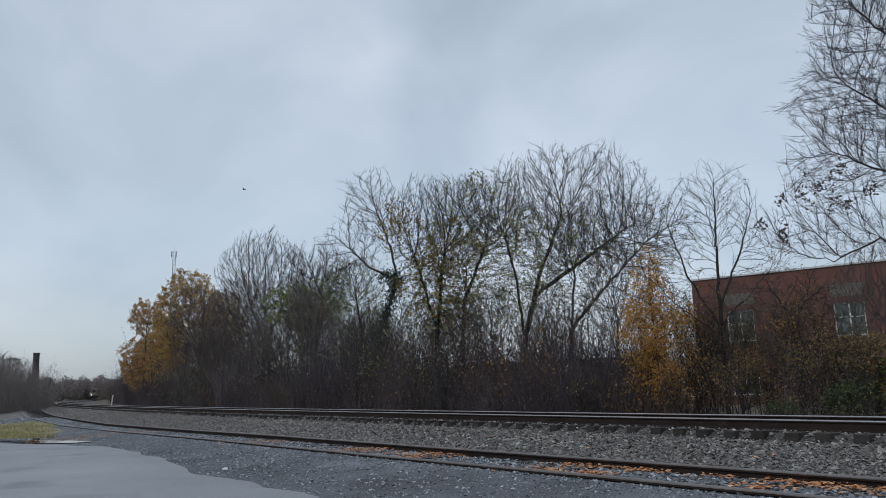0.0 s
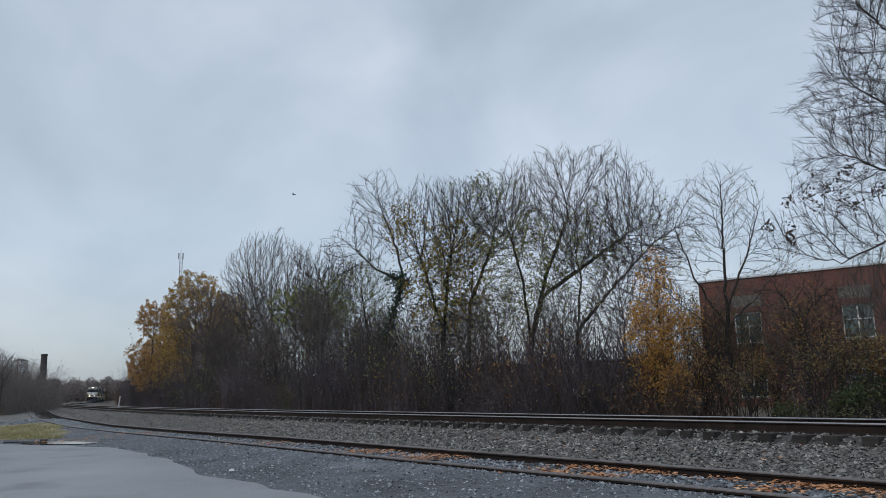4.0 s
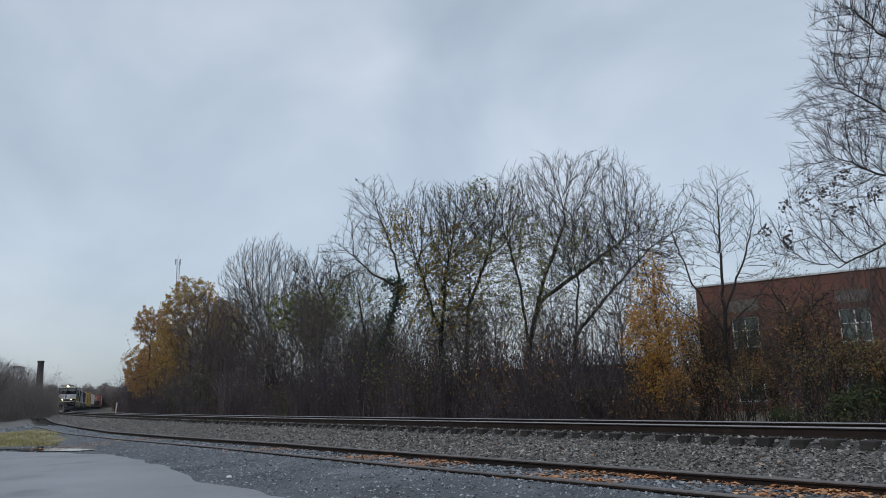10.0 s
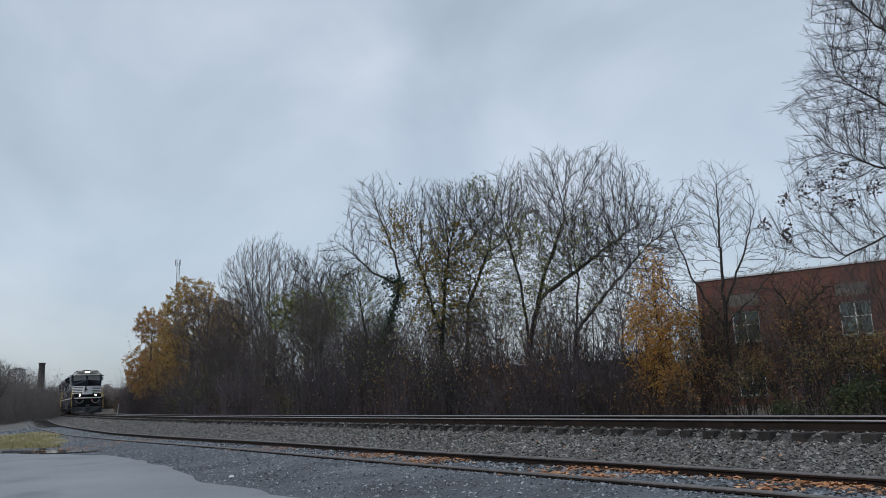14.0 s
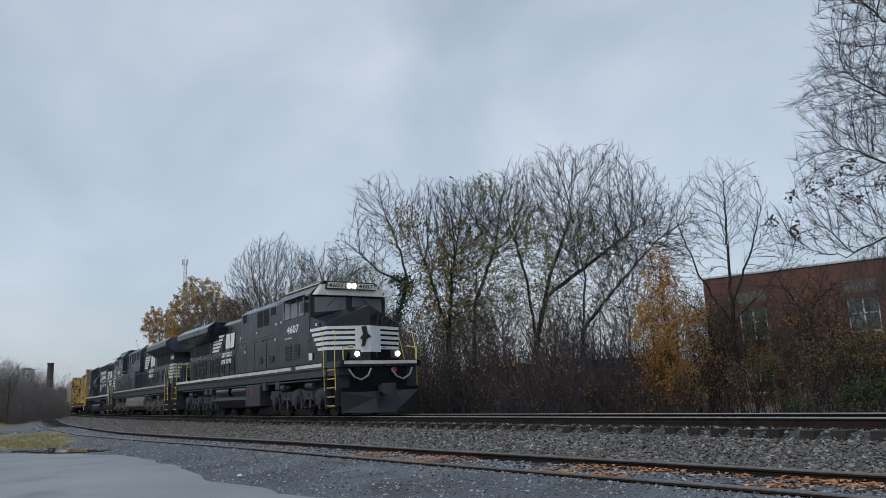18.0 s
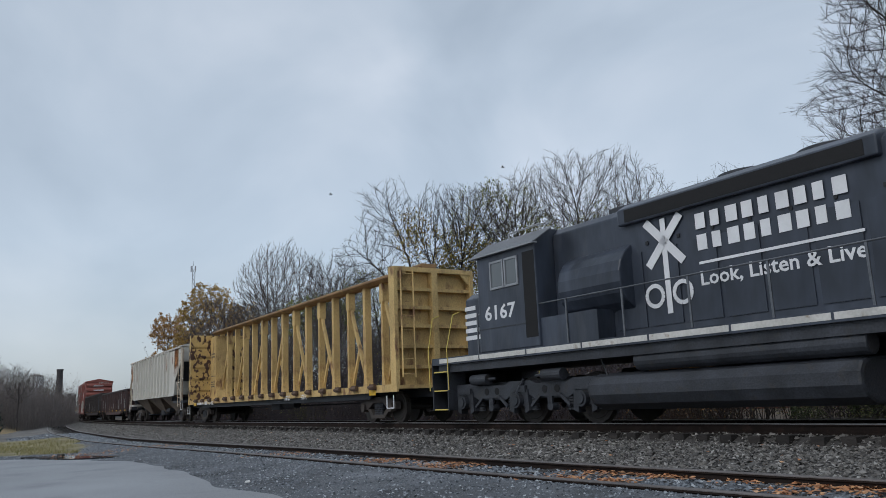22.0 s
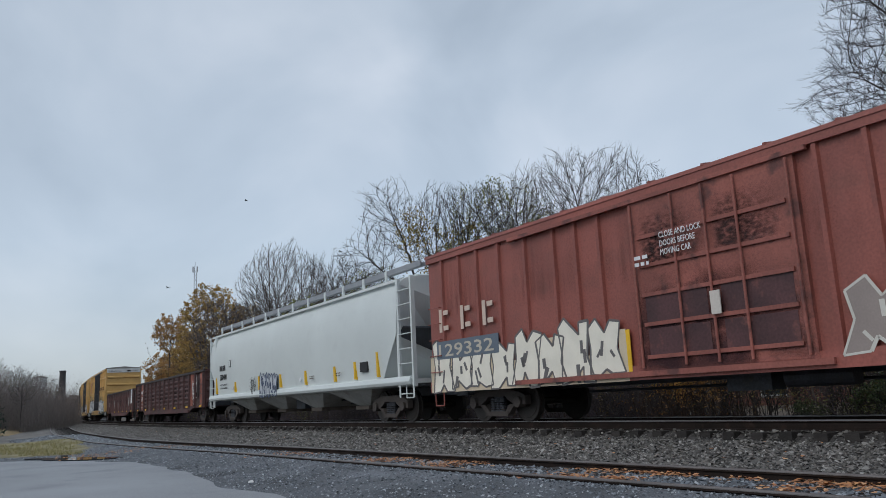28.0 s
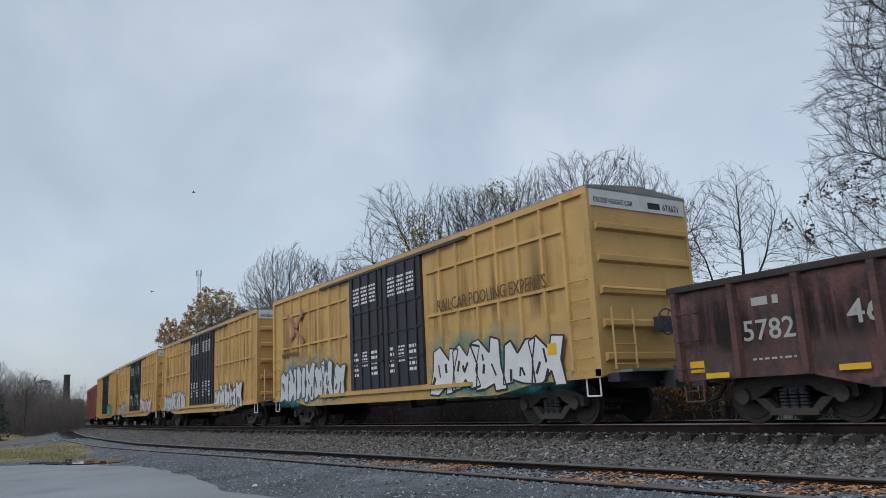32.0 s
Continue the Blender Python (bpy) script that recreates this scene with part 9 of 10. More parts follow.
def grow_shrub(name, label, seed, height, radius, r0, stems, open_, counts, leaves, leaf_n, leaf_size, twig=0.006):
    """A many-stemmed shrub of tapering axes; side branches shorten towards the tips, so that it closes to the given height and radius."""
    rng = random.Random(seed)
    trunk, crown, tips = Wood(), Wood(), []
    reach = (1.0, 1.05, 1.0, 0.9, 0.9)
    first = 0.2

    def axis(p, d, length, r, level):
        k = 1 if level >= len(counts) else (7, 5, 3, 2)[level]
        d = d.normalized()
        w = (0.08, 0.14, 0.24, 0.3)[level]
        up = 0.06 * (1.0, 0.8, 0.2, 0.0)[level]
        pts = [p]
        for _ in range(k):
            d = (d + Vector((rng.gauss(0, w), rng.gauss(0, w), rng.gauss(0, w) + up))).normalized()
            pts.append(pts[-1] + d * (length / k))
        r = max(r, (0.03, 0.022, 0.014, 0.010)[level] * (twig / 0.008) ** 0.5)
        radii = [max(r * (1 - 0.9 * i / k), twig * 0.8) for i in range(k + 1)]
        (trunk if level < 2 else crown).limb(pts, radii, (8, 5, 3, 3)[level])
        if level >= 2:
            tips.append(pts[-1])
        if level >= len(counts):
            return
        n = counts[level]
        turn = rng.random() * 6.283
        for i in range(n):
            f = first + (0.97 - first) * (i + rng.random()) / n
            x = f * k
            j = min(int(x), k - 1)
            q, e = pts[j].lerp(pts[j + 1], x - j), (pts[j + 1] - pts[j]).normalized()
            turn += 2.4 + rng.uniform(-0.5, 0.5)
            side = e.orthogonal()
            side.rotate(Matrix.Rotation(turn, 3, e))
            a = 0.62 * rng.uniform(0.75, 1.3)
            axis(q, e * math.cos(a) + side.normalized() * math.sin(a), length * 0.8 * reach[level] * (0.34 + 0.66 * (1 - f)) * rng.uniform(0.7, 1.1), r * (1 - 0.8 * f) * rng.uniform(0.5, 0.7), level + 1)

    for i in range(stems):
        a = 2.4 * i + rng.uniform(-0.4, 0.4)
        o = open_ * 1.45 * math.sqrt((i + 0.5) / stems)
        d = Vector((math.sin(o) * math.cos(a), math.sin(o) * math.sin(a), math.cos(o)))
        start = Vector((rng.uniform(-0.35, 0.35), rng.uniform(-0.35, 0.35), -0.1))
        axis(start, d, height * rng.uniform(0.88, 1.0), r0 * 0.55, 0)
    # settle into the height and the breadth that this shrub has
    z = np.array([p.z for p in crown.v])
    rad = np.array([math.hypot(p.x, p.y) for p in crown.v])
    kz, kr = height / np.percentile(z, 99.9), radius / np.percentile(rad, 97)
    for w in (trunk, crown):
        w.v = [Vector((p.x * kr, p.y * kr, p.z * kz)) for p in w.v]
    tips = [Vector((p.x * kr, p.y * kr, p.z * kz)) for p in tips]
    shrub = thing(name, label, "shrub")
    part("trunk", trunk.mesh("trunk", M_BARK), M_BARK, shrub)
    part("crown", crown.mesh("crown", M_TWIG), M_TWIG, shrub)
    seeds = [rng.choice(tips) for _ in range(max(8, leaf_n // 12))]
    g = 0.09 + 0.02 * radius
    pl = [c + Vector((rng.gauss(0, g), rng.gauss(0, g), rng.gauss(0, g))) for c in (rng.choice(seeds) for _ in range(leaf_n))]
    part("leaves", leaf_mesh("leaves", pl, leaf_size, LEAF[leaves], rng), LEAF[leaves], shrub)
    return shrub


def crown_tree(name, label, seed, stems, lobes, step=0.24, rise=0.12, twig=0.0065, thick=2.45, tuft=(2, 0.38), leaves=None, leaf_n=0, leaf_size=0.06, leaf_lobes=(), drape=0, ivy=0, clusters=0, category="tree", waver=0.18, dense=3.5, wood=None):
    """A tree that grows into its light: stems are the first limbs (lists of points), lobes the ellipsoids (middle, radii, buds) that its crown fills.
    Each bud draws the nearest branch tip; limbs thicken by what they carry."""
    q = np.random.default_rng(seed)
    rng = random.Random(seed)
    buds = []
    lobes = list(lobes)
    for c, r, n in list(lobes):
        # the crown's outline is ragged: small lobes stand out of the large ones
        for _ in range(7 if n >= 300 else 0):
            a, e = rng.uniform(0, 6.283), rng.uniform(-0.25, 1.3)
            d = (math.cos(a) * math.cos(e), math.sin(a) * math.cos(e), math.sin(e))
            k = rng.uniform(0.76, 0.92)
            lobes.append((tuple(c[i] + d[i] * r[i] * k for i in range(3)), tuple(0.27 * q_ for q_ in r), n * 0.05))
    for c, r, n in lobes:
        n = int(n * dense)
        d = q.standard_normal((n, 3))
        d /= np.linalg.norm(d, axis=1)[:, None]
        buds.append(np.array(c) + d * (q.random((n, 1)) ** 0.42) * np.array(r))
    buds = np.concatenate(buds)
    heart = np.array(lobes[0][0]) - (0, 0, lobes[0][1][2] * 1.1)
    pos, par = [], []
    for k, pts in enumerate(stems):
        pts = [Vector(a) for a in pts]
        last = -1
        if k:
            last = int(np.argmin([(Vector(a) - pts[0]).length for a in pos]))
        for a, b in zip(pts[:-1], pts[1:]):
            m = max(1, int((b - a).length / step))
            for i in range(m + 1):
                if k and i == 0:
                    continue
                w = a.lerp(b, i / m) + Vector(q.normal(0, 0.02, 3))
                pos.append(tuple(w))
                par.append(last)
                last = len(pos) - 1
    pos = np.array(pos)
    par = list(par)
    woody = len(pos)
    grown = np.array([(pos[i] - pos[par[i]]) if par[i] >= 0 else (0, 0, step) for i in range(woody)])
    grown /= np.linalg.norm(grown, axis=1)[:, None] + 1e-9
    kids = np.zeros(30000, int)
    near = np.full(len(buds), -1)
    dist = np.full(len(buds), 1e9)

    def update(first, buds, near, dist):
        fresh = pos[first:]
        if len(fresh):
            d = np.linalg.norm(buds[:, None, :] - fresh[None], axis=2)
            j = d.argmin(1)
            dm = d[np.arange(len(buds)), j]
            better = dm < dist
            dist[better], near[better] = dm[better], j[better] + first
    update(0, buds, near, dist)
    for _ in range(170):
        keep = dist > step * 1.3
        buds, near, dist = buds[keep], near[keep], dist[keep]
        if not len(buds) or len(pos) > 20000:
            break
        act = np.arange(len(buds))
        lim = max(step * 9, np.percentile(dist[act], 35))
        act = act[dist[act] <= lim]
        dirs = (buds[act] - pos[near[act]]) / dist[act][:, None]
        # a branch sees only the buds ahead of it, none back towards the heart
        ahead = grown[near[act]]
        out = pos[near[act]] - heart
        out /= np.linalg.norm(out, axis=1)[:, None] + 1e-9
        seen = ((dirs * ahead).sum(1) > np.where(near[act] < woody, -0.6, 0.0)) & ((dirs * out).sum(1) > -0.35)
        seen &= kids[near[act]] < 3
        act, dirs = act[seen], dirs[seen]
        if not len(act):
            break
        pull = np.zeros((len(pos), 3))
        np.add.at(pull, near[act], dirs)
        tips = np.unique(near[act])
        d = pull[tips]
        d /= np.linalg.norm(d, axis=1)[:, None] + 1e-9
        back = grown[tips]
        away = pos[tips] - heart
        away /= np.linalg.norm(away, axis=1)[:, None] + 1e-9
        d = d + 0.65 * back + 0.35 * away + q.normal(0, waver, d.shape) + (0, 0, rise)
        d /= np.linalg.norm(d, axis=1)[:, None] + 1e-9
        first = len(pos)
        pos = np.concatenate([pos, pos[tips] + d * step])
        grown = np.concatenate([grown, d])
        par.extend(int(i) for i in tips)
        kids[tips] += 1
        update(first, buds, near, dist)
    n = len(pos)
    load = np.zeros(n)
    main = np.full(n, -1)
    child_load = np.zeros(n)
    for i in range(n - 1, -1, -1):
        if load[i] == 0:
            load[i] = 1.0
        a = par[i]
        if a >= 0:
            load[a] += load[i]
            if load[i] > child_load[a]:
                child_load[a], main[a] = load[i], i
    rad = twig * load ** (1 / thick)
    pts = [Vector(a) for a in pos]
    trunk, crown, tips = Wood(), Wood(), []
    starts = [0] + [i for i in range(1, n) if main[par[i]] != i]
    for i in starts:
        chain = ([pts[par[i]]] if par[i] >= 0 else []) + [pts[i]]
        rr = ([rad[i]] if par[i] >= 0 else []) + [rad[i]]
        j = i
        while main[j] >= 0:
            j = main[j]
            chain.append(pts[j])
            rr.append(rad[j])
        d = chain[-1] - chain[-2]
        chain.append(chain[-1] + d)
        rr.append(twig)
        (trunk if rr[0] > 0.03 else crown).limb(chain, rr, 8 if rr[0] > 0.1 else 5 if rr[0] > 0.03 else 3)
        tips.append(chain[-1])
        # fine side twigs on all that is thin
        for a, b, ra in zip(chain[:-1], chain[1:], rr):
            if ra > twig * 4.5:
                continue
            for _ in range(tuft[0]):
                e = (b - a).normalized() * 1.15 + Vector(q.normal(0, 0.42, 3)) + Vector((0, 0, 0.1))
                e = e.normalized() * tuft[1] * q.uniform(0.5, 1.25)
                o = a.lerp(b, rng.random())
                m = o + e * 0.55
                crown.limb([o, m, o + e + Vector((0, 0, 0.04))], [twig * 0.8, twig * 0.62, twig * 0.45], 3)
                e2 = (e.normalized() + Vector(q.normal(0, 0.35, 3))).normalized() * tuft[1] * 0.5
                crown.limb([m, m + e2], [twig * 0.6, twig * 0.45], 3)
                tips.append(o + e)
    tree = thing(name, label, category)
    bark, thin = wood or (M_BARK, M_TWIG)
    part("trunk", trunk.mesh("trunk", bark), bark, tree)
    part("crown", crown.mesh("crown", thin), thin, tree)
    if leaves and leaf_n:
        pool = tips
        if leaf_lobes:
            pool = [t for t in tips if any(((t.x - c[0]) / r[0]) ** 2 + ((t.y - c[1]) / r[1]) ** 2 + ((t.z - c[2]) / r[2]) ** 2 < 1 for c, r in leaf_lobes)] or tips
        seeds = [rng.choice(pool) for _ in range(max(8, leaf_n // 9))]
        pl = [c + Vector(q.normal(0, 0.13, 3)) for c in (rng.choice(seeds) for _ in range(leaf_n))]
        for _ in range(drape):
            c, ln = rng.choice(pool), rng.uniform(0.5, 2.2)
            for _ in range(int(ln * 11)):
                pl.append(c + Vector((rng.gauss(0, 0.06), rng.gauss(0, 0.06), -ln * rng.random())))
        part("leaves", leaf_mesh("leaves", pl, leaf_size, LEAF[leaves], rng), LEAF[leaves], tree)
    if ivy:
        pl = []
        low = [pts[k] for k in range(n) if pos[k][2] < 8.0 and rad[k] > 0.045]
        for _ in range(ivy):
            c = rng.choice(low)
            pl.append(c + Vector((rng.gauss(0, 0.22), rng.gauss(0, 0.22), rng.gauss(0, 0.2))))
        part("ivy", leaf_mesh("ivy", pl, 0.07, LEAF["ivy"], rng), LEAF["ivy"], tree, "dark green ivy climbing the trunk")
    low = [t for t in tips if 4.8 < t.z < 6.9 and t.x < -1.0] or tips
    for _ in range(clusters):
        c = rng.choice(low)
        pl = [c + Vector((rng.gauss(0, 0.08), rng.gauss(0, 0.08), rng.gauss(-0.05, 0.1))) for _ in range(rng.randint(10, 42))]
        part("leaf_cluster", leaf_mesh("leaf_cluster", pl, 0.05, LEAF["black"], rng), LEAF["black"], tree, "withered dark leaf cluster")
    return tree


def put(ob, s, off, turn=0.0, z=-0.05):
    p = line(s, off, z)
    ob.matrix_basis = Matrix.Translation(p) @ Matrix.Rotation(turn, 4, "Z")
    return ob


def again(ob, s, off, turn, size=1.0, tall=1.0):
    return stand(ob, line(s, off, -0.05), turn, size, tall)


def stand(ob, p, turn, size=1.0, tall=1.0):
    return copy_thing(ob, Matrix.Translation(p) @ Matrix.Rotation(turn, 4, "Z") @ Matrix.Diagonal((size, size, size * tall, 1)))


BARE = "bare leafless tree with fine grey-brown twigs beside the railway"


def make_trees():
    orange = crown_tree("autumn_tree", "autumn tree with thin orange-brown leaves at the wood's end", 21, [[(0, 0, -0.1), (0.1, 0, 5.0), (0.1, 0, 9.0)]], [((0.1, 0, 10.9), (2.1, 2.0, 2.5), 420), ((-0.2, 0, 5.6), (2.6, 2.2, 3.6), 420)], 0.34, twig=0.014, tuft=(1, 0.4), leaves="amber", leaf_n=9500, leaf_size=0.12, wood=HAZE_GREY)
    put(orange, -85.6, -8.2)
    t = crown_tree("autumn_tree", "tall tree with yellow-brown autumn leaves", 22, [[(0, 0, -0.1), (0.1, 0, 4.5), (0.3, 0, 8.0)]], [((0.2, 0, 10.4), (3.6, 3.2, 4.8), 700), ((0.4, 0, 5.6), (3.4, 3.0, 3.4), 420)], 0.38, twig=0.014, tuft=(1, 0.4), leaves="gold", leaf_n=17000, leaf_size=0.12, wood=HAZE_GREY)
    put(t, -71.5, -10.5)
    again(t, -77, -9.6, 2.0, 0.72)
    again(t, -70, -14.5, 5.0, 0.84)
    again(t, -91, -9.5, 1.0, 0.62)
    again(orange, -98, -9.5, 0.3, 0.55)
    small = crown_tree("bare_tree", BARE, 31, [[(0, 0, -0.1), (0.1, 0.05, 3.6), (0.0, 0, 6.0)]], [((0, 0, 7.4), (2.2, 2.2, 3.3), 560)], 0.3, twig=0.0105, tuft=(2, 0.42), wood=HAZE_GREY)
    put(small, -56.4, -9)
    dusky = crown_tree("bare_tree", "bare tree with a dense plum-brown dome of twigs", 30, [[(0, 0, -0.1), (0, 0, 4.5), (0.2, 0, 7.5)]], [((0, 0, 8.3), (3.7, 3.2, 4.2), 420)], 0.36, twig=0.011, tuft=(2, 0.5), leaves="pale", leaf_n=4200, leaf_size=0.09, wood=HAZE_GREY)
    put(dusky, -62.0, -10)
    fan = crown_tree("bare_tree", "bare tree with a tall rounded fan of haze-paled grey twigs", 32, [[(0, 0, -0.1), (0.1, 0, 5.6), (0.2, 0, 8.4)], [(0.1, 0, 5.4), (-1.3, 0.3, 9.2)], [(0.1, 0, 5.0), (1.6, -0.2, 8.6)]], [((-0.1, 0, 10.9), (4.0, 3.6, 3.8), 1300)], 0.3, 0.2, 0.0105, tuft=(2, 0.45), waver=0.12, dense=4.0, wood=HAZE_GREY)
    put(fan, -44.1, -11)
    put(crown_tree("vine_tree", "bare tree with green vine leaves hanging on its limbs", 33, [[(0, 0, -0.1), (0, 0, 4.5), (0.6, 0, 7.5)]], [((0.3, 0, 9.6), (2.4, 2.2, 2.4), 520), ((-0.8, 0, 7.4), (3.2, 2.2, 1.8), 420)], 0.3, twig=0.010, leaves="olive", leaf_n=2600, leaf_size=0.085, leaf_lobes=(((-0.8, 0, 7.4), (3.4, 2.6, 2.0)),), drape=40), -32.3, -11)
    put(crown_tree("leaning_tree", "leaning tree with ivy on its trunk and bare upper limbs", 34, [[(0, 0, -0.1), (0.25, 0, 4.4), (1.3, 0.1, 7.6), (1.0, 0.1, 9.4), (0.2, 0.2, 11.6)], [(1.3, 0.1, 7.5), (-0.3, -0.3, 8.4), (-1.6, -0.4, 9.6)], [(0.2, 0, 3.4), (1.4, 0.3, 5.2), (2.6, 0.4, 7.2)]],
                   [((-0.2, 0, 11.3), (1.9, 1.9, 3.0), 430), ((-1.5, 0, 9.3), (1.9, 1.6, 1.9), 300), ((2.7, 0.3, 8.6), (1.3, 1.3, 1.7), 160)], 0.27, 0.03, 0.008, 2.2, tuft=(2, 0.4), ivy=5200, waver=0.16, dense=3.0), -20.1, -9.5)
    put(crown_tree("vine_tree", "tree draped in yellowing vines", 35, [[(0, 0, -0.1), (0.1, 0, 4.0), (0.5, 0, 7.8)], [(0.1, 0, 4.2), (-0.9, 0.3, 7.8)]], [((0.5, 0, 9.2), (2.9, 2.5, 2.75), 900), ((-1.6, 0, 9.4), (1.3, 1.2, 1.5), 160), ((0.2, 0, 5.6), (2.4, 2.0, 2.0), 420)], 0.25, 0.1, 0.0075, 2.3, leaves="yellow", leaf_n=5200, leaf_size=0.062, leaf_lobes=(((-1.7, 0, 9.6), (1.3, 1.4, 1.3)), ((0.4, 0, 7.0), (2.6, 2.4, 3.0))), drape=110, ivy=900, dense=4.0), -12.85, -9)
    v = crown_tree("vine_tree", "tall bare tree overgrown with olive vines", 36, [[(0, 0, -0.1), (0.1, 0, 4.0), (0.4, 0, 7.4)], [(0.1, 0, 5.2), (1.5, 0.3, 8.8)]], [((1.2, 0, 9.6), (2.9, 2.4, 2.6), 900), ((0.6, 0, 6.2), (2.3, 1.8, 2.2), 420)], 0.25, 0.08, 0.0072, 2.3, leaves="olive", leaf_n=4600, leaf_size=0.055, drape=110, waver=0.18, dense=4.0)
    put(v, -12.75, -10.5)
    again(v, -25.5, -11.5, 4.2, 0.80)
    again(v, -29.5, -9.6, 1.2, 0.66)
    put(crown_tree("bare_tree", "large bare tree with two dark limbs and fanned twigs", 37, [[(0, 0, -0.1), (0.1, 0, 3.5), (-0.2, 0, 6.3), (-0.7, 0.2, 8.4)], [(0.1, 0, 3.3), (0.9, -0.2, 6.3), (2.0, 0, 8.8)], [(0.6, -0.1, 5.2), (3.0, 0.1, 6.9), (5.0, 0.2, 8.3)]],
                   [((2.7, 0, 8.7), (4.0, 3.4, 3.2), 1500), ((-0.1, 0, 8.9), (2.1, 2.0, 2.6), 480), ((4.6, -0.2, 6.7), (2.3, 1.8, 1.8), 300), ((0.8, -0.2, 5.6), (2.6, 2.0, 1.8), 380)], 0.23, 0.1, 0.0066, 2.25, tuft=(2, 0.36), leaves="olive", leaf_n=4200, leaf_size=0.05, leaf_lobes=(((1.2, 0, 6.6), (3.6, 3.0, 2.6)),), drape=170, waver=0.10, dense=4.2), -7.0, -9.8)
    put(crown_tree("bare_tree", "spreading bare tree with low slanting limbs", 38, [[(0, 0, -0.1), (0.0, 0, 3.4), (0.3, 0, 6.0)], [(0.0, 0, 3.6), (2.0, 0.2, 5.8), (3.8, 0.3, 7.6)]],
                   [((1.5, 0, 7.2), (2.8, 2.5, 2.2), 800), ((3.9, 0, 7.7), (1.7, 1.5, 1.4), 260), ((1.6, 0, 5.0), (2.8, 2.0, 1.7), 420)], 0.23, 0.08, 0.0066, 2.3, tuft=(2, 0.36), leaves="olive", leaf_n=1000, leaf_size=0.046, drape=70, waver=0.16, dense=3.2), -4.6, -10.5)
    put(crown_tree("yellow_tree", "small spire of a tree with bright orange-yellow autumn leaves", 39, [[(0, 0, -0.1), (-0.05, 0, 2.6), (-0.1, 0, 5.1)]], [((0.0, 0, 3.0), (1.2, 1.0, 0.95), 150), ((-0.1, 0, 4.5), (0.5, 0.5, 1.1), 70), ((0.1, 0, 1.7), (1.0, 0.9, 0.9), 80)], 0.16, 0.2, 0.005, 2.3, tuft=(1, 0.22), leaves="orange", leaf_n=8500, leaf_size=0.042, dense=3.0), 2.2, -7.8)
    put(crown_tree("bare_tree", "slender upright bare tree in front of the brick building", 40, [[(0, 0, -0.1), (0.0, 0, 3.0), (0.1, 0, 5.5), (0.2, 0, 7.7)], [(0, 0, 2.9), (-0.9, 0.1, 4.6), (-1.5, 0.1, 6.6)], [(0.05, 0, 3.6), (0.8, 0, 5.2), (1.4, 0, 6.9)], [(0, 0, 2.6), (-1.3, 0.1, 3.7), (-2.3, 0.1, 4.7)], [(0, 0, 3.0), (1.0, 0, 3.9), (2.0, 0, 5.0)]],
                   [((0.1, 0, 6.7), (1.5, 1.2, 1.5), 190), ((-1.3, 0, 5.2), (1.2, 0.9, 1.1), 120), ((1.3, 0, 5.0), (1.0, 0.9, 1.1), 100), ((0, 0, 3.8), (1.6, 1.0, 0.9), 90)], 0.18, 0.25, 0.005, 2.1, tuft=(1, 0.32), leaves="drab", leaf_n=260, leaf_size=0.03, waver=0.05, dense=8.0), 4.2, -8.5)
    put(crown_tree("gnarled_tree", "gnarled forked tree with dark limbs and few leaves", 42, [[(0, 0, -0.1), (0.12, 0, 1.7), (-0.05, 0, 3.05), (-0.4, 0, 3.6), (-0.75, 0, 4.2)], [(-0.05, 0, 3.0), (0.45, 0, 3.5), (0.7, 0, 4.3)], [(0.45, 0, 3.45), (1.2, 0.1, 4.1)], [(0.1, 0, 1.9), (0.7, 0.1, 2.6)]],
                   [((0.0, 0, 3.5), (1.4, 1.0, 1.0), 150), ((0.3, 0, 2.0), (1.3, 1.0, 0.8), 90)], 0.15, 0.1, 0.0062, 1.9, tuft=(1, 0.24), leaves="drab", leaf_n=900, leaf_size=0.03, waver=0.2, dense=5.0), 6.6, -8.6)
    # the big tree whose limbs reach in over the building
    put(crown_tree("large_tree", "large bare tree with long low limbs and withered leaf clusters", 41, [[(0.6, 0, -0.1), (0.7, 0, 3.6), (1.5, 0, 6.4), (2.4, 0, 9.6)], [(0.7, 0, 3.7), (-0.6, 0, 4.85), (-1.9, 0.1, 4.25), (-3.0, 0.1, 4.5), (-3.7, 0.1, 4.7)], [(-1.7, 0.1, 4.3), (-2.4, 0.2, 5.2)], [(1.2, 0, 5.6), (0.0, 0.2, 6.6), (-1.4, 0.2, 7.2)], [(1.6, 0, 6.8), (0.2, 0, 8.2), (-1.2, 0, 9.2)], [(2.1, 0, 8.6), (0.8, 0.2, 10.2), (-0.6, 0.2, 11.6)]],
                   [((1.75, 0, 9.7), (3.6, 2.8, 4.3), 2300), ((-1.9, 0, 5.0), (1.9, 0.9, 0.8), 420), ((-1.4, 0, 6.7), (1.4, 1.3, 1.3), 330), ((-0.7, 0, 8.2), (1.8, 1.6, 1.6), 300)], 0.22, 0.06, 0.0052, 2.35, tuft=(3, 0.42), clusters=14, waver=0.08, dense=4.0), 9.9, -8.7)
    # shrubs and saplings against the building
    sh = grow_shrub("shrub", "straggling shrub with rust and orange leaves", 51, 3.6, 1.1, 0.04, 6, 0.4, (6, 5, 3), "rust", 1500, 0.034)
    put(sh, 6.7, -8.5)
    s2 = grow_shrub("shrub", "sapling shrub with rusty orange leaves on dark limbs", 52, 4.6, 1.2, 0.05, 5, 0.35, (7, 5, 3), "drab", 800, 0.032)
    put(s2, 6.1, -11)
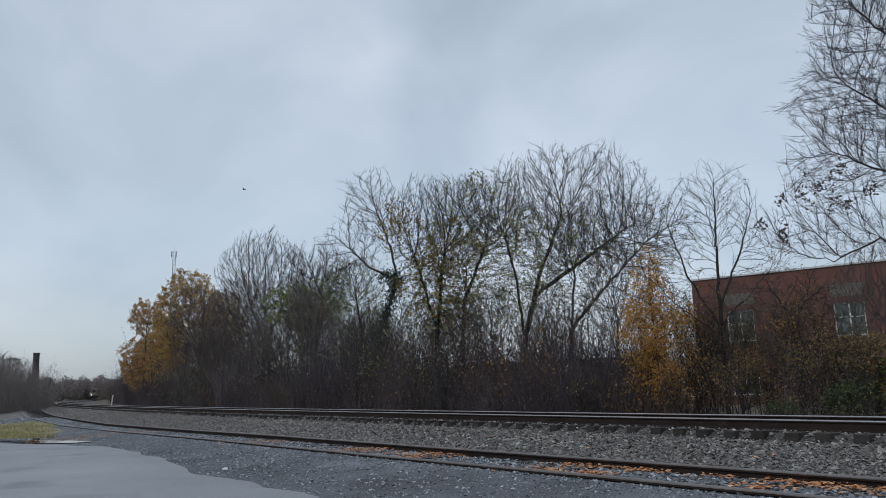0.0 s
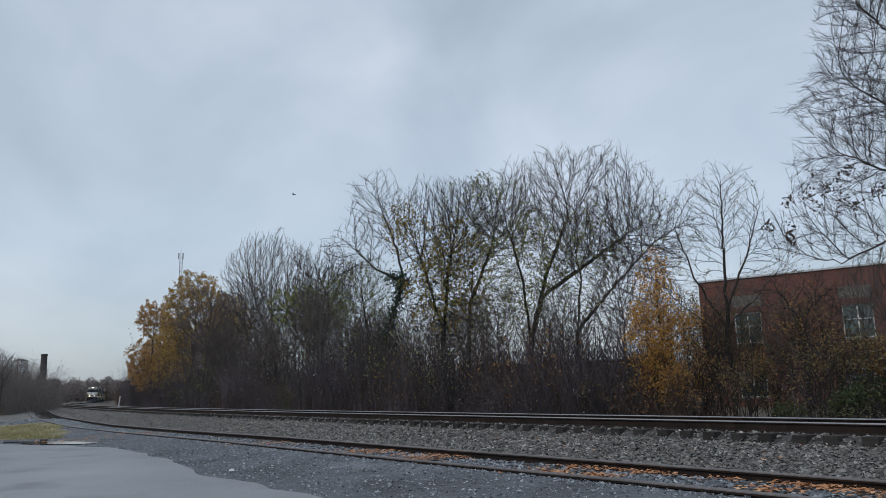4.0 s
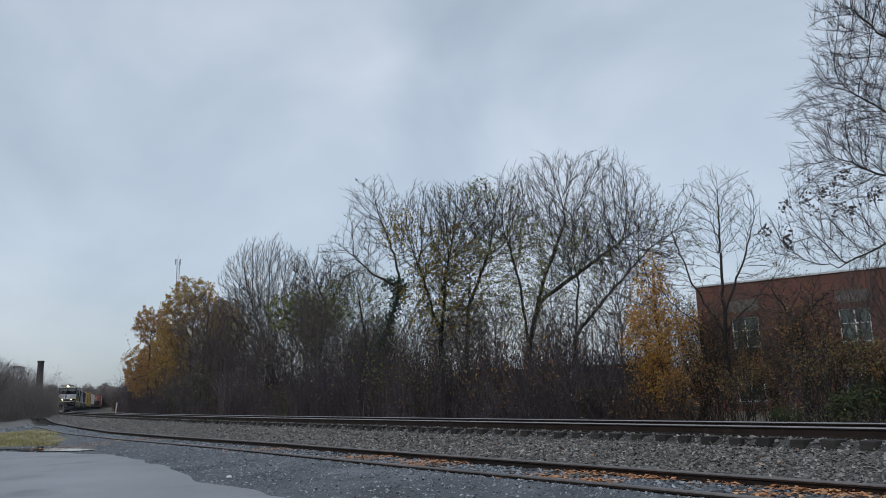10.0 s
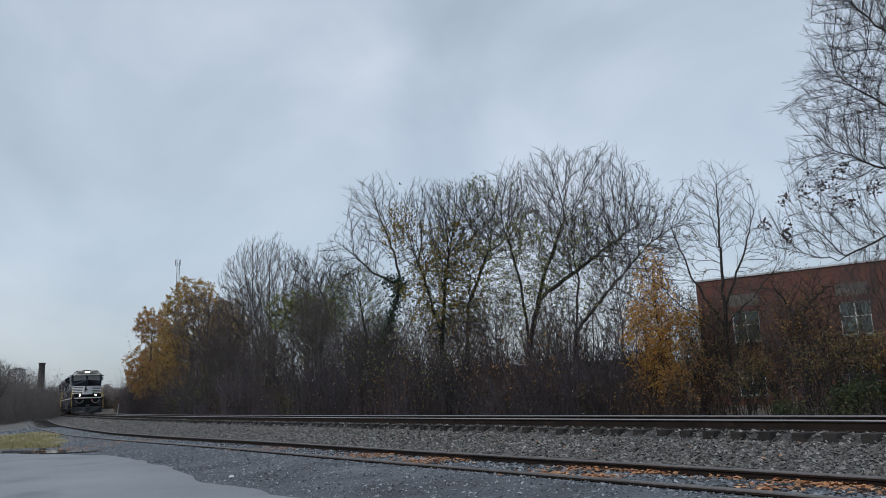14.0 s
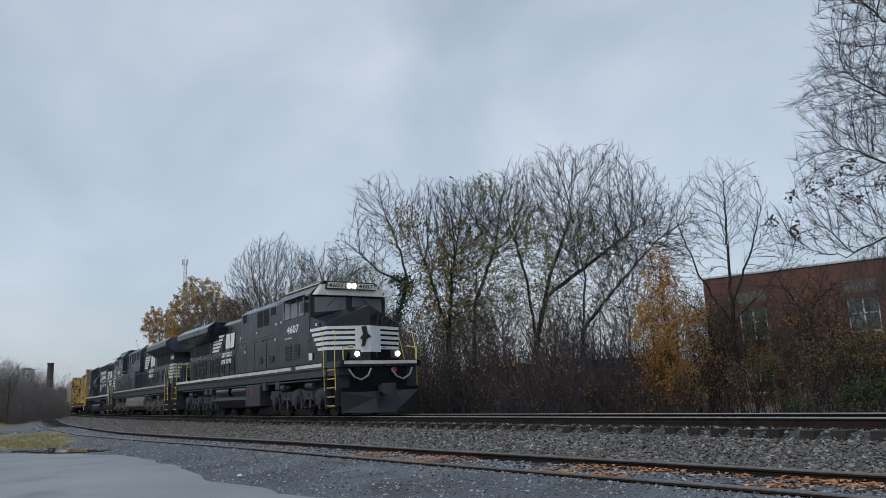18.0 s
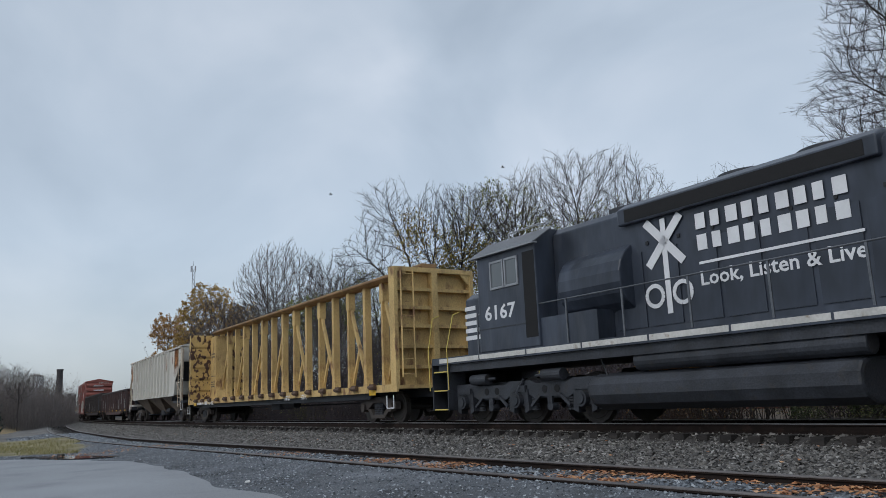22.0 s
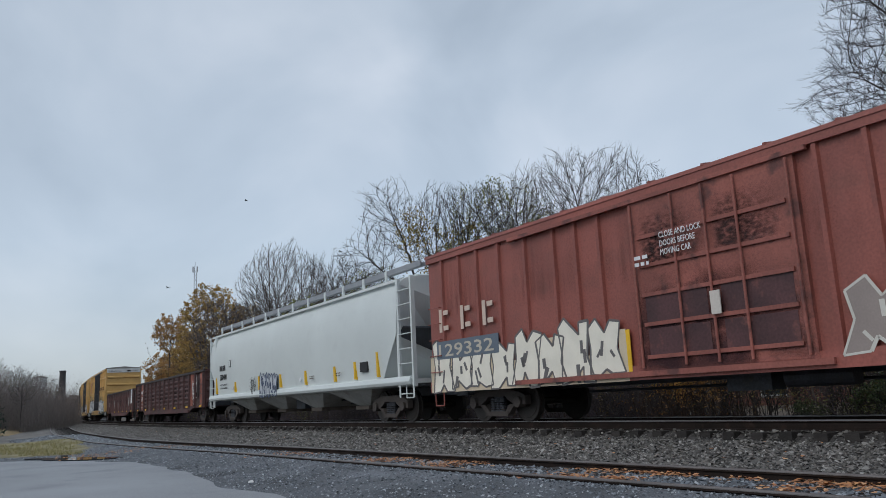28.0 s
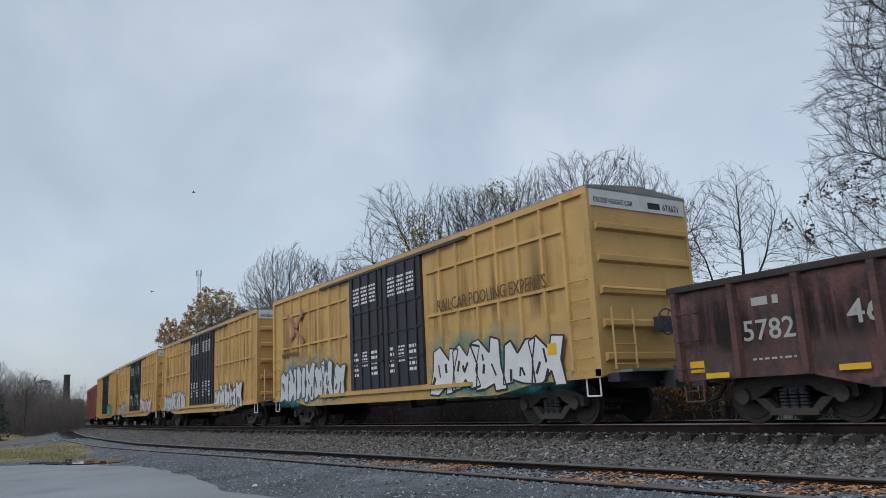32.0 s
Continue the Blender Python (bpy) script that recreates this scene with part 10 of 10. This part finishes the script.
    s3 = grow_shrub("evergreen_shrub", "low green shrub by the track", 53, 1.25, 0.7, 0.03, 7, 0.5, (5, 4, 2), "green", 1500, 0.033)
    put(s3, 9.4, -6.6)
    y2 = grow_shrub("yellow_shrub", "yellow-orange leafy shrub below the trees", 54, 2.7, 0.9, 0.04, 6, 0.4, (6, 5, 3), "orange", 1500, 0.036)
    put(y2, 2.3, -7.3)
    again(y2, 3.4, -7.0, 2.0, 0.7)
    again(y2, 9.9, -7.2, 1.0, 0.8)
    r = random.Random(77)
    for s, off, k in ((8.8, -8.6, 0.65), (5.4, -8.4, 0.6), (10.5, -9.6, 0.9), (12.5, -8.2, 0.9), (1.2, -8.6, 0.7), (3.6, -7.4, 0.7), (14.5, -9, 1.0), (2.2, -10, 0.8), (11.4, -7.2, 0.7)):
        again(sh, s, off, r.random() * 6, k)
    for s, off, k in ((9.4, -10.5, 0.8), (7.4, -9.6, 0.68), (5.2, -9.0, 0.75), (4.4, -10.5, 0.8), (3.1, -9.3, 1.02), (3.8, -8.6, 0.9), (12.0, -11.0, 1.0), (0.4, -8.6, 0.75), (10.7, -8.0, 0.9), (6.8, -8.4, 0.78), (8.2, -8.0, 0.6), (3.4, -8.2, 0.7), (3.9, -9.4, 0.8), (5.0, -8.2, 0.7), (2.9, -9.0, 0.8)):
        again(s2, s, off, r.random() * 6, k)
    for s, off, k in ((11.2, -6.4, 1.1), (7.4, -6.2, 0.6), (10.2, -7.4, 1.4), (13.2, -6.6, 1.2), (15.5, -6.6, 1.2), (8.6, -7.0, 0.9)):
        again(s3, s, off, r.random() * 6, k)
    o3 = grow_shrub("shrub", "shrub with drab olive and brown leaves by the track", 55, 2.5, 1.0, 0.04, 6, 0.45, (6, 5, 3), "drab", 1500, 0.034)
    put(o3, 8.0, -6.9)
    for s, off, k in ((5.6, -7.0, 0.8), (9.2, -7.4, 1.0), (10.6, -6.9, 0.85), (12.0, -7.4, 1.1), (-0.6, -7.2, 0.6), (13.8, -7.2, 1.0)):
        again(o3, s, off, r.random() * 6, k)
    # the wood behind: thin bare trunks
    for s, off, k in ((-96, -15, 1.0), (-84, -15, 1.1), (-76, -16, 1.1), (-60, -15, 1.1), (-54, -13, 1.0), (-50, -9, 0.8), (-51, -17, 1.05), (-38, -9.5, 0.8), (-36, -17, 0.85), (-27, -13, 0.7), (-24, -17, 0.7), (-22, -9, 0.6), (-64, -9, 0.9), (-34, -9.5, 0.7), (-46, -8.6, 0.7), (-57, -9.4, 0.85), (-41, -10, 0.72)):
        again(small, s, off, r.random() * 6, k * r.uniform(0.88, 1.0), r.uniform(0.9, 1.08))
    for s in np.arange(-60, -24, 2.7):
        again(small, s, r.uniform(-11, -7.6), r.random() * 6, r.uniform(0.45, 0.72), r.uniform(0.9, 1.2))
    for s in np.arange(-22, 1, 2.2):
        again(small, s, r.uniform(-11, -8.4), r.random() * 6, r.uniform(0.44, 0.64), r.uniform(0.9, 1.2))
    for s in np.arange(-66, -26, 5.2):
        again(small, s, r.uniform(-26, -18), r.random() * 6, r.uniform(0.7, 0.9), 1.0)
    for s, off, k in ((3.4, -10.5, 0.45), (7.2, -11.0, 0.42), (8.9, -9.2, 0.48), (10.2, -10.6, 0.42), (13.4, -10.4, 0.5), (6.4, -8.2, 0.34)):
        again(small, s, off, r.random() * 6, k, r.uniform(0.9, 1.1))
    for s, off, k in ((-52, -12, 0.84), (-38, -13, 0.78)):
        again(fan, s, off, r.random() * 6, k)
    return small


def scrub_patch(seed, height, stems, label, leaf_n, leaf_size, leafkind="dead", wide=2.4, deep=1.2, wood=None):
    rng = random.Random(seed)
    w, tips = Wood(), []
    for _ in range(stems):
        p = Vector((rng.uniform(-wide, wide), rng.uniform(-deep, deep), -0.1))
        h = height * (0.4 + 0.65 * rng.random() ** 1.3)
        d = Vector((rng.gauss(0, 0.16), rng.gauss(0, 0.16), 1)).normalized()
        pts = [p]
        for _ in range(3):
            d = (d + Vector((rng.gauss(0, 0.14), rng.gauss(0, 0.14), 0.02))).normalized()
            pts.append(pts[-1] + d * h / 3)
        w.limb(pts, [rng.uniform(0.012, 0.024), 0.013, 0.010, 0.006], 3)
        for _ in range(9):
            f = rng.uniform(0.5, 2.98)
            i = int(f)
            q = pts[i].lerp(pts[i + 1], f - i)
            e = (Vector((rng.gauss(0, 0.55), rng.gauss(0, 0.55), rng.uniform(0.2, 1.1)))).normalized() * rng.uniform(0.35, 1.0)
            w.limb([q, q + e], [0.009, 0.005], 3)
            tips.append(q + e * rng.random())
    ob = tagged(thing("scrub", label, "scrub"), kind="stuff")
    wood = wood or M_BRUSH
    part("stems", w.mesh("stems", wood), wood, ob)
    pl = [rng.choice(tips) + Vector((rng.gauss(0, 0.15), rng.gauss(0, 0.15), rng.gauss(0, 0.15))) for _ in range(leaf_n)]
    part("dead_leaves", leaf_mesh("dead_leaves", pl, leaf_size, LEAF[leafkind], rng), LEAF[leafkind], ob)
    return ob


def make_scrub():
    label = "tangled leafless brown scrub along the railway"
    plum = material("plum_grey_scrub_stems", (0.066, 0.056, 0.064), 0.95, vary=0.4, scale=0.5, fine=5, bump=0.0, per=0.25)
    russet = material("russet_scrub_stems", (0.062, 0.042, 0.033), 0.95, vary=0.35, scale=0.5, fine=5, bump=0.0, per=0.25)
    kinds = [scrub_patch(61, 3.7, 85, label, 650, 0.05, "dead", wood=plum), scrub_patch(62, 5.0, 75, "tall leafless plum-grey scrub along the railway", 420, 0.05, "dead", wood=plum), scrub_patch(63, 3.1, 80, "russet-brown scrub with dry leaves along the railway", 420, 0.055, "rust", wood=russet), scrub_patch(66, 3.6, 75, "brown scrub tangled with olive vines", 800, 0.05, "olive", wood=M_BRUSH)]
    for i, ob in enumerate(kinds):
        put(ob, -20 + 3.1 * i, -7.4, heading(-20))
    r = random.Random(9)
    spots = []
    for s in np.arange(-36, 17, 3.0):
        spots += [(s, -6.7, r.uniform(0.6, 0.9)), (s + 1.2, -8.2, r.uniform(0.9, 1.3)), (s + 0.4, -10.4, r.uniform(1.15, 1.55))]
    for s in np.arange(-62, -36, 4.0):
        spots += [(s, -7.2, r.uniform(0.9, 1.2)), (s + 1.5, -9.8, r.uniform(1.1, 1.5))]
    for s in np.arange(-104, -62, 5.0):
        spots += [(s, -8.6, r.uniform(1.0, 1.3)), (s + 2, -12, r.uniform(1.2, 1.5))]
    for s in np.arange(-190, -104, 8.0):
        spots += [(s, -10.5, 1.5), (s + 2, -14, 1.9)]
    tall = scrub_patch(64, 7.2, 60, "tall thin saplings hung with vine leaves beside the railway", 330, 0.06, "olive", 2.6, 1.6)
    put(tall, -6.0, -11.0, heading(-6))
    for s in np.arange(-54, 1, 3.3):
        again(tall, s, r.uniform(-13, -9.8), heading(s) + r.choice((0, math.pi)), r.uniform(0.85, 1.1), r.uniform(0.6, 0.85))
    for s, off, k in spots:
        a = heading(s) + r.choice((0, math.pi)) + r.uniform(-0.2, 0.2)
        z = 0.6 if s > 0 else 1.0
        if s > 3 and r.random() < 0.45:
            continue
        mix = (0, 2, 2, 3, 3) if s > 0 else (0, 0, 0, 1, 1, 1, 2, 3)
        again(kinds[r.choice(mix)], s + r.uniform(-0.5, 0.5), off + r.uniform(-0.3, 0.3), a, k * r.uniform(0.9, 1.12), z * r.uniform(0.7, 1.35))


def sight(x, y):
    """A point on the ground, y metres ahead and x / y to the side of the viewer."""
    return Vector((x * y, y, -0.05))


def make_far_side(small):
    """The outer side of the bend and the distance behind it."""
    r = random.Random(12)
    # its stems and leaves are paled for haze
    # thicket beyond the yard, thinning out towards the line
    pale = scrub_patch(65, 5.6, 120, "grey-brown thicket beyond the yard, paled for haze", 600, 0.06, "pale", 2.6, 1.6, M_HAZEBRUSH)
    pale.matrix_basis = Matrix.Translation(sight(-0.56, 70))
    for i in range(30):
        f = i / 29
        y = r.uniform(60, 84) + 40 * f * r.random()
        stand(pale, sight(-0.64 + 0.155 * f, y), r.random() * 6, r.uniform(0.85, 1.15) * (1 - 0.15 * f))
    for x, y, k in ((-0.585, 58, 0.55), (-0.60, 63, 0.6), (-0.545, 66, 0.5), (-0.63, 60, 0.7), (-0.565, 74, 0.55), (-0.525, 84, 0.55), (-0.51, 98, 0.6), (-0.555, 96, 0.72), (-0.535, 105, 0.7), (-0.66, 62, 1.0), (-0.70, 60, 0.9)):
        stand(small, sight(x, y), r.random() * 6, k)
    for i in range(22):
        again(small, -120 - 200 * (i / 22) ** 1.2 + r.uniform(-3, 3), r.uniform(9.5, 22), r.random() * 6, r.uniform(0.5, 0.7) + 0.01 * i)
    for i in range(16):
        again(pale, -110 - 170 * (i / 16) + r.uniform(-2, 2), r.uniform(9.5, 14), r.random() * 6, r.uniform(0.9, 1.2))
    for i in range(24):
        s = -110 - 200 * (i / 24) ** 1.1
        again(small, s, r.uniform(-22, -12.5), r.random() * 6, r.uniform(0.5, 0.7))
    # dark evergreen at the yard's far corner
    rng = random.Random(5)
    e = thing("evergreen_tree", "dark green conical evergreen beside the yard", "evergreen tree")
    e.matrix_basis = pose(-24.6, 41, -0.05)
    w, pl = Wood(), []
    w.limb([Vector((0, 0, -0.1)), Vector((0.03, 0, 2.0)), Vector((0, 0, 4.3))], [0.12, 0.08, 0.02], 8)
    for i in range(150):
        z = 0.2 + 4.0 * (i / 150)
        a, ln = i * 2.4, 1.35 * (1 - z / 4.5) ** 0.8 + 0.1
        tip = Vector((math.cos(a) * ln, math.sin(a) * ln, z + 0.25 * ln))
        w.limb([Vector((0, 0, z)), tip], [0.018, 0.006], 3)
        for _ in range(34):
            f = rng.uniform(0.3, 1.05)
            pl.append(Vector((0, 0, z)).lerp(tip, f) + Vector((rng.gauss(0, 0.06), rng.gauss(0, 0.06), rng.gauss(0, 0.06))))
    part("trunk", w.mesh("trunk", M_BARK), M_BARK, e)
    part("foliage", leaf_mesh("foliage", pl, 0.06, LEAF["ivy"], rng), LEAF["ivy"], e)


SMALL = make_trees()
make_scrub()
make_far_side(SMALL)


# ---- motion ----
def motions():
    """The whole train runs along the line; every wheelset rolls under it."""
    for ob, middle, base, turned in TRAIN:
        rows = []
        for t in np.arange(0, 32.01, 1.0):
            s = nose_at(t) - middle
            a, b = line(s + base / 2, 0, RAIL), line(s - base / 2, 0, RAIL)
            rows.append((float(t), Matrix.Translation((a + b) / 2) @ Matrix.Rotation(math.atan2(a.y - b.y, a.x - b.x) + (math.pi if turned else 0), 4, "Z")))
        walk(ob, rows)
        for bogie in ob.children:
            if not bogie.name.startswith("bogie"):
                continue
            for wheels in bogie.children:
                if wheels.name.startswith("wheelset"):
                    place = wheels.matrix_basis.translation.copy()
                    way = -1 if turned else 1
                    walk(wheels, [(t, Matrix.Translation(place) @ Matrix.Rotation(way * nose_at(t) / place.z, 4, "Y")) for t in ROLL])

    for k, (bird, a, b) in enumerate(BIRDS):
        rows = []
        for t in range(0, 33, 2):
            f = t / 32
            p = a.lerp(b, f) + Vector((0, 0, 0.8 * math.sin(0.5 * t + k)))
            rows.append((float(t), Matrix.Translation(p) @ Matrix.Rotation(math.atan2(b.y - a.y, b.x - a.x), 4, "Z")))
        walk(bird, rows)


ROLL = [i * 0.04 for i in range(801)]
motions()
